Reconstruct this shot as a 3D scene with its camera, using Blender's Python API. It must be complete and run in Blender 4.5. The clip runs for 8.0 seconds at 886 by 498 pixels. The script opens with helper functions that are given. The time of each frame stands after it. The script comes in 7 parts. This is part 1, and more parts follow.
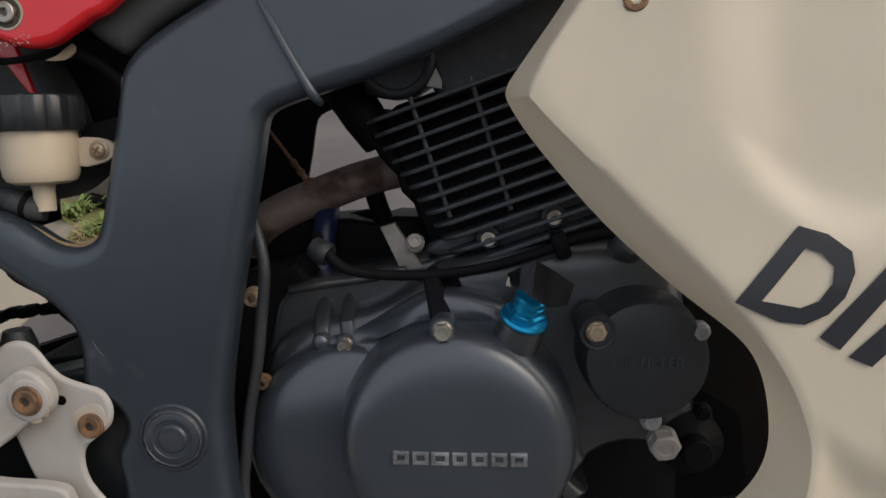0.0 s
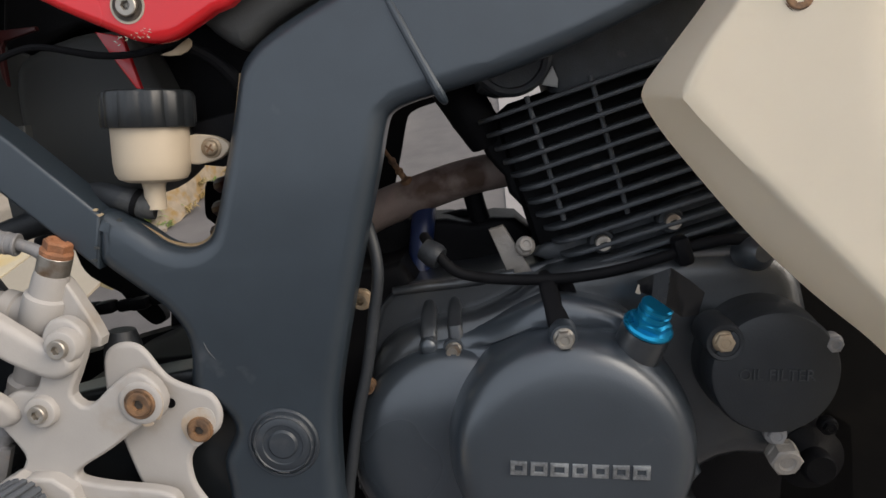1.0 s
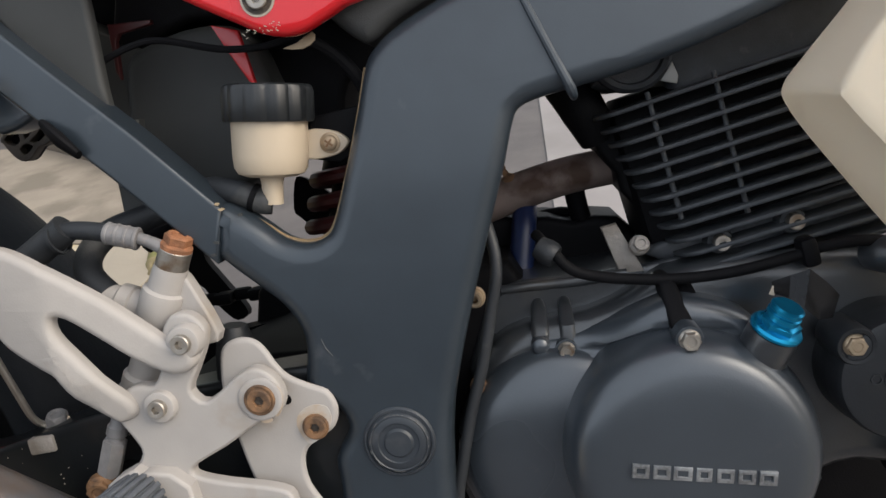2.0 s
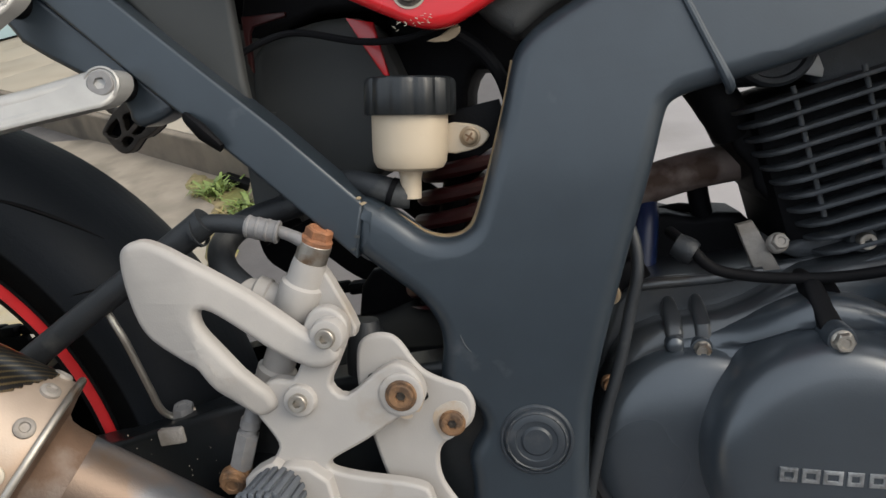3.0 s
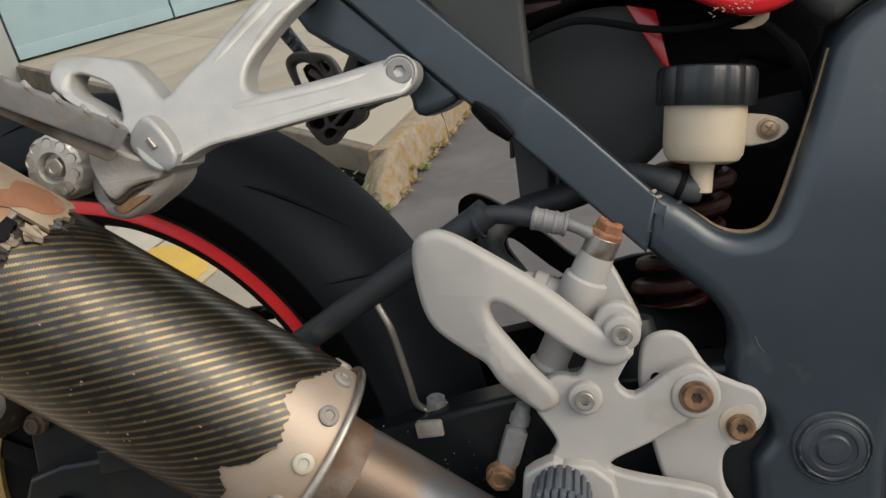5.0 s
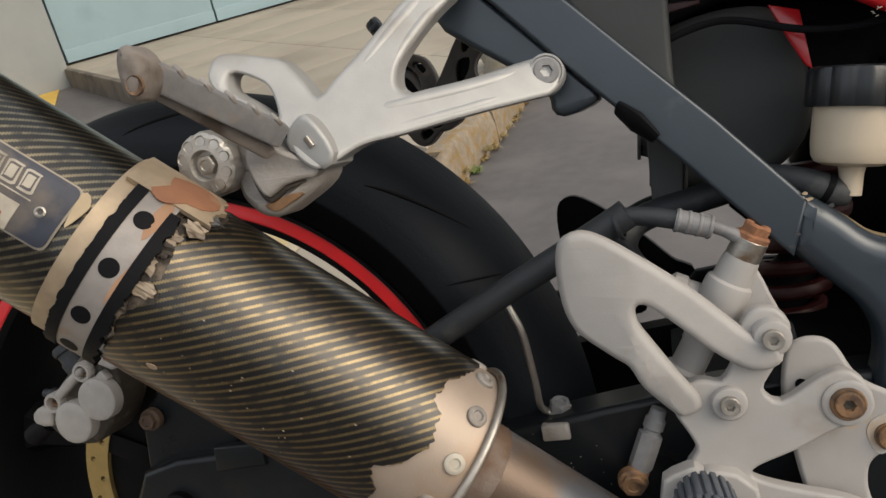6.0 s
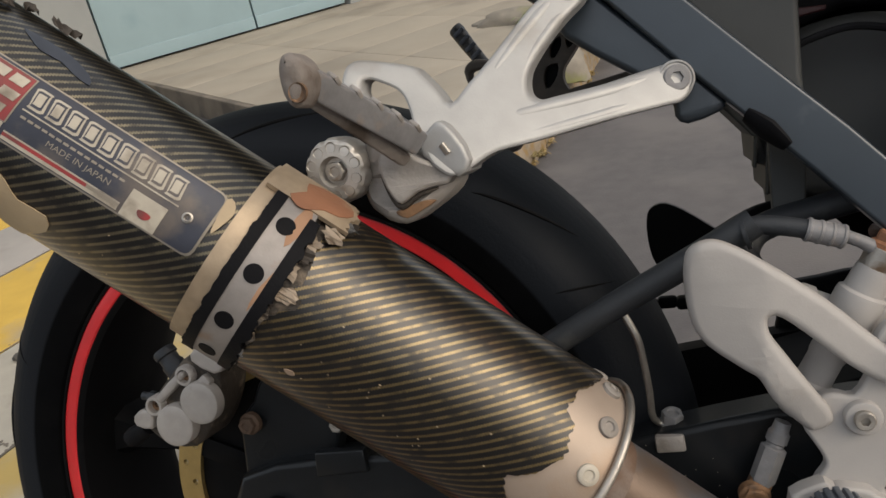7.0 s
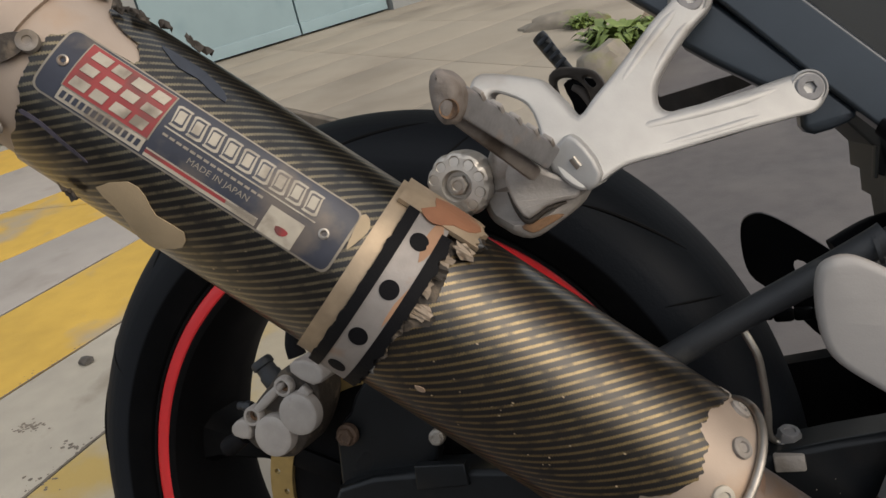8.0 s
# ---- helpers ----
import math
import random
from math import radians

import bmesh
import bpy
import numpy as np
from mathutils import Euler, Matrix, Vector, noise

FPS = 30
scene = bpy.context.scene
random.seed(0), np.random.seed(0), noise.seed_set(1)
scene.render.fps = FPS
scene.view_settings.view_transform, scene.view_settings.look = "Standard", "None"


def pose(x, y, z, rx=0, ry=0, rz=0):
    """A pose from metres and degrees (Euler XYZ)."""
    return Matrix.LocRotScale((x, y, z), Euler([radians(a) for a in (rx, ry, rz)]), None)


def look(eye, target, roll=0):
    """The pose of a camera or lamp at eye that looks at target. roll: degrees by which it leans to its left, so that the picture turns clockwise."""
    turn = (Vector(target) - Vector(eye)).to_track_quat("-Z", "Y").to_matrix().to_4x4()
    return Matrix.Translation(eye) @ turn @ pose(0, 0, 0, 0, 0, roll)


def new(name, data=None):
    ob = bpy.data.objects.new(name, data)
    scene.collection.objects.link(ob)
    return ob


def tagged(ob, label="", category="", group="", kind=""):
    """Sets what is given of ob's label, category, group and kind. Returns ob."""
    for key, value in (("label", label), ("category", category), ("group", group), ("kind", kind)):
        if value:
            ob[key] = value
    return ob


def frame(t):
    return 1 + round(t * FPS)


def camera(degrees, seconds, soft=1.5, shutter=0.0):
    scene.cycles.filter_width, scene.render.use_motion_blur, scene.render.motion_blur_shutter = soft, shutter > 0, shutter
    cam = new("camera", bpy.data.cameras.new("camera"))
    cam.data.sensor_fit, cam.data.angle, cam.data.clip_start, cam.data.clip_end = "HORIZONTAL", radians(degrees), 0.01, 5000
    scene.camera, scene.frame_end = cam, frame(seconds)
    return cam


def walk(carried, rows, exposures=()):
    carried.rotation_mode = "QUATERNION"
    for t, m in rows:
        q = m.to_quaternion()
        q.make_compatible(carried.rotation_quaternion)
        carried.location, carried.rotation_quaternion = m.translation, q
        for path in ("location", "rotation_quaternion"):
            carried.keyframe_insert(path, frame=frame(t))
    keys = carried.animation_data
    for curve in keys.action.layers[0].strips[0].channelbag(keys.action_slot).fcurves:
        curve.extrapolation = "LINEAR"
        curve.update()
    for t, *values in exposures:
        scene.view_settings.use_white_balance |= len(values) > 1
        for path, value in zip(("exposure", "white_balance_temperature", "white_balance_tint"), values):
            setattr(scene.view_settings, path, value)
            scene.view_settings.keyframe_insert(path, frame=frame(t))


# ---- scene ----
from mathutils.geometry import tessellate_polygon

cam = camera(60.0, 8.0)
# seconds, eye, turn
PATH = [
    (0.0, 0.7345, -0.3618, 0.6791, 63.24, 8.08, 0.87),
    (0.5, 0.7026, -0.3552, 0.6853, 62.86, 7.98, 1.51),
    (1.0, 0.6717, -0.348, 0.6869, 62.94, 7.9, 2.17),
    (1.5, 0.642, -0.3453, 0.6889, 63.04, 7.93, 2.89),
    (3.0, 0.5453, -0.345, 0.6997, 62.84, 8.44, 5.73),
    (3.5, 0.5094, -0.3491, 0.703, 63.01, 8.77, 6.93),
    (4.0, 0.4786, -0.3497, 0.7046, 63.12, 9.02, 8.09),
    (4.5, 0.4481, -0.3507, 0.7076, 63.27, 9.25, 9.27),
    (6.0, 0.3532, -0.3654, 0.7199, 64.13, 9.79, 12.58),
    (6.5, 0.3256, -0.3711, 0.7228, 64.55, 9.97, 13.57),
    (7.0, 0.3011, -0.3748, 0.729, 64.91, 10.3, 14.7),
    (7.5, 0.2785, -0.378, 0.7344, 65.29, 10.82, 15.9),
    (8.0, 0.2559, -0.3806, 0.7409, 65.66, 11.37, 17.21),
]
EXPOSURE = [(0.0, 0.53, 6650, 9), (1.5, 1.10, 6600, 9), (3.0, 1.05, 6500, 6), (3.5, 0.98, 6500, 5), (4.5, 0.86, 6550, 5), (6.5, 0.70, 6800, 8), (8.0, 0.48, 6700, 9)]
walk(cam, [(t, pose(*p)) for t, *p in PATH], EXPOSURE)

# ---- light: bright overcast street ----
world = bpy.data.worlds.new("overcast_sky")
scene.world = world
world.use_nodes = True
sky = world.node_tree.nodes.new("ShaderNodeTexSky")
sky.sky_type = "NISHITA"
sky.sun_disc = False
sky.sun_elevation, sky.sun_rotation = radians(38), radians(110)
sky.air_density, sky.dust_density, sky.ozone_density = 0.9, 5.0, 0.5
world.node_tree.nodes["Background"].inputs["Strength"].default_value = 0.12
veil = world.node_tree.nodes.new("ShaderNodeMix")          # an even veil of cloud over the clear sky
veil.data_type = "RGBA"
veil.inputs["Factor"].default_value, veil.inputs["B"].default_value = 0.55, (6.6, 6.9, 7.3, 1)
world.node_tree.links.new(sky.outputs[0], veil.inputs["A"])
world.node_tree.links.new(veil.outputs["Result"], world.node_tree.nodes["Background"].inputs["Color"])
sun = new("sun", bpy.data.lights.new("sun", "SUN"))
sun.data.energy, sun.data.angle, sun.data.color = 0.6, radians(40), (1.0, 0.95, 0.88)
sun.matrix_world = look((2.6, -0.85, 2.3), (0.3, 0.0, 0.4))

# ---- materials ----
def mat(name, color, rough=0.5, metal=0.0, vary=0.25, scale=60.0, bump=0.0, bump_scale=300.0, coat=0.0, dirt=None, dirt_scale=9.0, dirt_at=0.6, spec=0.5):
    """A painted, cast or moulded surface: colour with fine and broad variation, optional dirt in patches, fine relief."""
    m = bpy.data.materials.new(name)
    m.use_nodes = True
    nt = m.node_tree
    b = nt.nodes["Principled BSDF"]
    tc = nt.nodes.new("ShaderNodeTexCoord")
    def noise_node(s, detail=4.0):
        n = nt.nodes.new("ShaderNodeTexNoise")
        n.inputs["Scale"].default_value, n.inputs["Detail"].default_value = s, detail
        nt.links.new(tc.outputs["Object"], n.inputs["Vector"])
        return n
    fine, broad = noise_node(scale, 6.0), noise_node(scale / 7.0, 3.0)
    add = nt.nodes.new("ShaderNodeMath")
    add.operation = "ADD"
    nt.links.new(fine.outputs["Fac"], add.inputs[0])
    nt.links.new(broad.outputs["Fac"], add.inputs[1])
    ramp = nt.nodes.new("ShaderNodeMapRange")
    ramp.inputs["From Min"].default_value, ramp.inputs["From Max"].default_value = 0.6, 1.4
    ramp.inputs["To Min"].default_value, ramp.inputs["To Max"].default_value = 1 - vary, 1 + vary
    nt.links.new(add.outputs[0], ramp.inputs["Value"])
    mul = nt.nodes.new("ShaderNodeMix")
    mul.data_type, mul.blend_type = "RGBA", "MULTIPLY"
    mul.inputs["Factor"].default_value = 1.0
    mul.inputs["A"].default_value = (*color, 1)
    nt.links.new(ramp.outputs[0], mul.inputs["B"])
    out = mul.outputs["Result"]
    rmix = nt.nodes.new("ShaderNodeMapRange")
    rmix.inputs["From Min"].default_value, rmix.inputs["From Max"].default_value = 0.3, 0.7
    rmix.inputs["To Min"].default_value, rmix.inputs["To Max"].default_value = max(0.03, rough - 0.08), min(1.0, rough + 0.1)
    nt.links.new(broad.outputs["Fac"], rmix.inputs["Value"])
    nt.links.new(rmix.outputs[0], b.inputs["Roughness"])
    if dirt:
        dn = noise_node(dirt_scale, 8.0)
        dr = nt.nodes.new("ShaderNodeMapRange")
        dr.inputs["From Min"].default_value, dr.inputs["From Max"].default_value = dirt_at - 0.06, dirt_at + 0.08
        nt.links.new(dn.outputs["Fac"], dr.inputs["Value"])
        dm = nt.nodes.new("ShaderNodeMix")
        dm.data_type = "RGBA"
        dm.inputs["B"].default_value = (*dirt, 1)
        nt.links.new(dr.outputs[0], dm.inputs["Factor"])
        nt.links.new(out, dm.inputs["A"])
        out = dm.outputs["Result"]
    nt.links.new(out, b.inputs["Base Color"])
    b.inputs["Metallic"].default_value = metal
    b.inputs["Coat Weight"].default_value = coat
    b.inputs["Coat Roughness"].default_value = 0.12
    b.inputs["Specular IOR Level"].default_value = spec
    if bump:
        bn = noise_node(bump_scale, 3.0)
        bp = nt.nodes.new("ShaderNodeBump")
        bp.inputs["Strength"].default_value, bp.inputs["Distance"].default_value = bump, 0.001
        nt.links.new(bn.outputs["Fac"], bp.inputs["Height"])
        nt.links.new(bp.outputs[0], b.inputs["Normal"])
    return m


FRAME = mat("slate_frame_paint", (0.026, 0.036, 0.047), 0.40, 0.2, 0.14, 40, 0.05, 900, 0.35, (0.075, 0.08, 0.09), 30, 0.72)
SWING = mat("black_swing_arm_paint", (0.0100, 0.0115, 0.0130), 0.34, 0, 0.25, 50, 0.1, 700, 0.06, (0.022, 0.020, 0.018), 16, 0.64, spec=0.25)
CASE = mat("engine_black_paint", (0.031, 0.035, 0.040), 0.34, 0.15, 0.25, 50, 0.15, 700, 0.14, (0.055, 0.052, 0.048), 22, 0.66, spec=0.45)
FILTERBLACK = mat("filter_cover_black", (0.019, 0.021, 0.024), 0.4, 0.1, 0.22, 50, 0.15, 700, 0.06, (0.035, 0.033, 0.031), 22, 0.66, spec=0.4)
LETTER = mat("rubbed_letter_paint", (0.05, 0.053, 0.057), 0.4, 0.3, 0.3, 300)
COVER = mat("satin_cover_paint", (0.043, 0.053, 0.065), 0.34, 0.3, 0.12, 30, 0.08, 900, 0.22, (0.078, 0.080, 0.084), 40, 0.74)
FIN = mat("black_cast_fins", (0.045, 0.050, 0.057), 0.5, 0.1, 0.35, 90, 0.3, 900, 0, (0.12, 0.115, 0.11), 60, 0.68, spec=0.45)
# black plastic, and the near-black put into gap fillers and recess backs
PLASTICDARK = mat("black_plastic_and_gap_dark", (0.005, 0.005, 0.006), 0.55, 0, 0.25, 60, 0.2, 800, 0, (0.012, 0.0115, 0.0110), 14, 0.66, spec=0.09)
GREYPL = mat("dark_grey_plastic", (0.028, 0.030, 0.031), 0.55, 0, 0.15, 30, 0.25, 1200, 0, (0.07, 0.068, 0.064), 12, 0.66)
RUBBER = mat("black_rubber", (0.006, 0.006, 0.007), 0.62, 0, 0.3, 70, 0.2, 600, 0, (0.015, 0.0145, 0.014), 25, 0.66, spec=0.10)
SLEEVE = mat("dusty_rubber_sleeve", (0.016, 0.0185, 0.022), 0.55, 0, 0.25, 70, 0.2, 600, 0, (0.07, 0.07, 0.068), 30, 0.64)
PEGRUB = mat("grey_peg_rubber", (0.085, 0.095, 0.11), 0.6, 0, 0.2, 90, 0.3, 600)
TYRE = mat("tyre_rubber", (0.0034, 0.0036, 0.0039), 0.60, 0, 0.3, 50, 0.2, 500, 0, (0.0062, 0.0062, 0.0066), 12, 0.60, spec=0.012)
tn = TYRE.node_tree
tb = tn.nodes["Principled BSDF"]
tvec = tn.nodes.new("ShaderNodeVectorMath")
tvec.operation, tvec.inputs[1].default_value = "MULTIPLY_ADD", (1, 0, 1)
tvec.inputs[2].default_value = (0, 0, -0.318)
tn.links.new(tn.nodes["Texture Coordinate"].outputs["Object"], tvec.inputs[0])
tlen = tn.nodes.new("ShaderNodeVectorMath")
tlen.operation = "LENGTH"
tn.links.new(tvec.outputs[0], tlen.inputs[0])
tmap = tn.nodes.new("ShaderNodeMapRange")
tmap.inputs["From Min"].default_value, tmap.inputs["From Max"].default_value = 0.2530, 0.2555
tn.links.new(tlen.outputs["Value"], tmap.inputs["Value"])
tmix = tn.nodes.new("ShaderNodeMix")          # lighter blue-grey tone on the tread, by radius
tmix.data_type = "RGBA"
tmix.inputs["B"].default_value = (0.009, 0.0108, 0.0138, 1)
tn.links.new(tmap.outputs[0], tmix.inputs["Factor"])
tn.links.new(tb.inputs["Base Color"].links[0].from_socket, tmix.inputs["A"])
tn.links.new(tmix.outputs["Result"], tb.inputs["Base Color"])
tspec = tn.nodes.new("ShaderNodeMapRange")      # the tread is more specular than the wall
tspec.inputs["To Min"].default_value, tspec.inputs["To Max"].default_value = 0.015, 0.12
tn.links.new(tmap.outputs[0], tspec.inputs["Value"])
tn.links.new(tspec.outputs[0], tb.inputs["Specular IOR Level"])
# rim paint, and the near-black put into voids, holes and shaded far-side parts
RIMDARK = mat("black_rim_and_void_dark", (0.0038, 0.0038, 0.0042), 0.55, 0.0, 0.25, 40, 0, 500, 0.0, (0.008, 0.0075, 0.007), 18, 0.62, spec=0.08)
REDTAPE = mat("red_rim_tape", (0.60, 0.020, 0.024), 0.38, 0, 0.15, 60, 0, 500, 0.2)
WHITEPAINT = mat("off_white_hanger_paint", (0.365, 0.344, 0.325), 0.56, 0.0, 0.08, 40, 0.08, 900, 0.0, (0.290, 0.245, 0.195), 22, 0.62, spec=0.35)
CASTALU = mat("silver_cast_aluminium", (0.33, 0.325, 0.315), 0.42, 0.25, 0.14, 60, 0.08, 800, 0, (0.26, 0.24, 0.215), 20, 0.62, spec=0.5)
DUSTALU = mat("dusty_aluminium", (0.30, 0.275, 0.25), 0.62, 0.25, 0.25, 70, 0.5, 400, 0, (0.15, 0.12, 0.09), 26, 0.60)
STEEL = mat("dull_steel", (0.38, 0.35, 0.31), 0.42, 0.85, 0.2, 120, 0.2, 800, 0, (0.22, 0.15, 0.10), 60, 0.64)
CHROME = mat("bright_steel", (0.46, 0.43, 0.39), 0.38, 0.55, 0.15, 120, 0.1, 800, 0, (0.30, 0.25, 0.20), 60, 0.66)
BROWNRUST = mat("dull_brown_rust", (0.10, 0.062, 0.040), 0.75, 0.2, 0.35, 90, 0.4, 500)
RUST = mat("rusty_steel", (0.235, 0.13, 0.066), 0.7, 0.25, 0.35, 220, 0.5, 500, 0, (0.10, 0.06, 0.036), 110, 0.52)
ORANGERUST = mat("orange_rust", (0.33, 0.14, 0.065), 0.78, 0.1, 0.35, 150, 0.6, 500, 0, (0.20, 0.09, 0.045), 90, 0.54)
TAILGREY = mat("matte_grey_plastic", (0.033, 0.035, 0.0345), 0.6, 0, 0.15, 30, 0.05, 1200, 0, (0.075, 0.073, 0.07), 12, 0.66)
CAPBLACK = mat("black_cap_plastic", (0.012, 0.014, 0.016), 0.36, 0, 0.15, 40, 0.1, 900, 0, (0.03, 0.03, 0.03), 30, 0.68)
PIVOT = mat("slate_cap_plastic", (0.026, 0.032, 0.040), 0.42, 0, 0.15, 60, 0.1, 900, 0, (0.06, 0.062, 0.066), 60, 0.66)
DUSTRIM = mat("dried_dust", (0.10, 0.10, 0.10), 0.9, 0, 0.3, 200)
SOIL = mat("dry_moss_soil", (0.21, 0.165, 0.085), 0.95, 0, 0.5, 40, 1.0, 120, 0, (0.15, 0.15, 0.045), 14, 0.52)
TAPE = mat("black_tape", (0.012, 0.013, 0.016), 0.18, 0, 0.2, 60, 0.1, 500)
BRASS = mat("yellowed_zinc", (0.37, 0.285, 0.195), 0.46, 0.45, 0.25, 120, 0.1, 700)
BLUE = mat("blue_anodised", (0.008, 0.28, 0.52), 0.22, 0.75, 0.12, 80)
FAIR = mat("cream_fairing_paint", (0.827, 0.758, 0.636), 0.48, 0.0, 0.03, 12, 0, 500, 0.10, (0.79, 0.715, 0.585), 6, 0.66, spec=0.4)
DECAL = mat("dark_vinyl", (0.016, 0.018, 0.024), 0.5, 0, 0.2, 60)
RED = mat("red_gloss_plastic", (0.58, 0.012, 0.018), 0.28, 0, 0.08, 20, 0, 500, 0.4)
# red darkened for the spring and tab that lie in shade
REDSHADED = mat("shaded_red_paint", (0.045, 0.005, 0.005), 0.5, 0, 0.3, 50)
POLY = mat("yellowed_polyethylene", (0.48, 0.40, 0.30), 0.42, 0, 0.10, 30, 0.05, 500, 0, (0.36, 0.25, 0.13), 30, 0.66)
TITAN = mat("heat_tinted_steel", (0.37, 0.295, 0.235), 0.52, 0.4, 0.14, 40, 0.1, 900, 0, (0.36, 0.245, 0.16), 18, 0.60)
PIPE = mat("blued_exhaust_pipe", (0.120, 0.124, 0.136), 0.42, 0.5, 0.3, 30, 0.15, 700, 0, (0.135, 0.095, 0.070), 15, 0.56)
PIPERUST = mat("rust_scaled_pipe", (0.120, 0.072, 0.046), 0.62, 0.25, 0.35, 60, 0.4, 500, 0, (0.19, 0.15, 0.125), 30, 0.56)
HEADER = mat("rusted_header_pipe", (0.22, 0.17, 0.15), 0.62, 0.3, 0.3, 40, 0.3, 500, 0, (0.085, 0.05, 0.035), 30, 0.56)
SILVERPAINT = mat("silver_caliper_paint", (0.37, 0.34, 0.31), 0.55, 0.1, 0.15, 90, 0.3, 700, 0, (0.17, 0.15, 0.13), 34, 0.62)
GOLD = mat("gold_disc_carrier", (0.42, 0.30, 0.12), 0.4, 0.8, 0.2, 80)
PLATE = mat("tarnished_plate_silver", (0.25, 0.215, 0.17), 0.45, 0.5, 0.15, 120)
NAVY = mat("plate_navy_enamel", (0.030, 0.033, 0.048), 0.42, 0.2, 0.35, 60, 0, 500, 0, (0.095, 0.078, 0.066), 38, 0.58)
PLATECREAM = mat("dirty_plate_cream", (0.37, 0.33, 0.265), 0.5, 0.1, 0.2, 120, 0, 500, 0, (0.175, 0.145, 0.11), 48, 0.58)
VIOLET = mat("violet_grey_mark", (0.060, 0.054, 0.075), 0.5, 0.1, 0.5, 120)
LACQUER = mat("clouded_lacquer", (0.024, 0.027, 0.036), 0.26, 0.1, 0.4, 120)
PLATERED = mat("plate_red_enamel", (0.25, 0.028, 0.027), 0.42, 0.1, 0.3, 80, 0, 500, 0, (0.13, 0.035, 0.03), 45, 0.58)
IVORY = mat("plate_ivory_enamel", (0.40, 0.36, 0.295), 0.45, 0.1, 0.12, 120, 0, 500, 0, (0.45, 0.38, 0.30), 90, 0.66)
TANNED = mat("bare_resin_patch", (0.40, 0.305, 0.19), 0.6, 0.1, 0.15, 60, 0.2, 600)
FILM = mat("dusty_torn_film", (0.27, 0.215, 0.16), 0.6, 0.2, 0.25, 60, 0.2, 500, 0, (0.10, 0.075, 0.055), 70, 0.66)
# burnt resin and grime, and the dark put into small recesses
GRIMEDARK = mat("burnt_resin_and_recess_dark", (0.035, 0.027, 0.02), 0.7, 0, 0.4, 150, 0.8, 400, 0, (0.13, 0.10, 0.07), 90, 0.6)
STRAP = mat("dull_strap_steel", (0.25, 0.228, 0.212), 0.5, 0.4, 0.2, 120, 0.1, 800, 0, (0.26, 0.155, 0.095), 40, 0.66)
PEGGREY = mat("worn_grey_peg_metal", (0.20, 0.195, 0.195), 0.6, 0.2, 0.25, 140, 0.2, 500, 0, (0.24, 0.21, 0.19), 110, 0.62)
BROWNDIRT = mat("road_dirt_brown_metal", (0.20, 0.172, 0.15), 0.75, 0.1, 0.3, 80, 0.6, 300, 0, (0.08, 0.06, 0.045), 40, 0.55)
CASTDIRT = mat("dirty_brown_black_casting", (0.095, 0.080, 0.068), 0.6, 0, 0.3, 90, 0.3, 500, 0, (0.13, 0.105, 0.085), 40, 0.58, spec=0.3)
STAINPALE = mat("faint_rust_stain", (0.40, 0.32, 0.24), 0.6, 0, 0.15, 60, 0.1, 500, 0, (0.43, 0.405, 0.38), 60, 0.5)
STAIN = mat("rust_stain", (0.30, 0.17, 0.10), 0.8, 0, 0.25, 60, 0.1, 500)
COPPER = mat("brown_heat_bracket", (0.26, 0.115, 0.06), 0.6, 0.1, 0.3, 60, 0.4, 400, 0, (0.35, 0.22, 0.14), 40, 0.6)


for m in (CASE, COVER, FRAME):
    m.node_tree.nodes["Principled BSDF"].inputs["Coat Weight"].default_value = 0.5 if m is FRAME else 0.9
    m.node_tree.nodes["Principled BSDF"].inputs["Coat Roughness"].default_value = 0.26


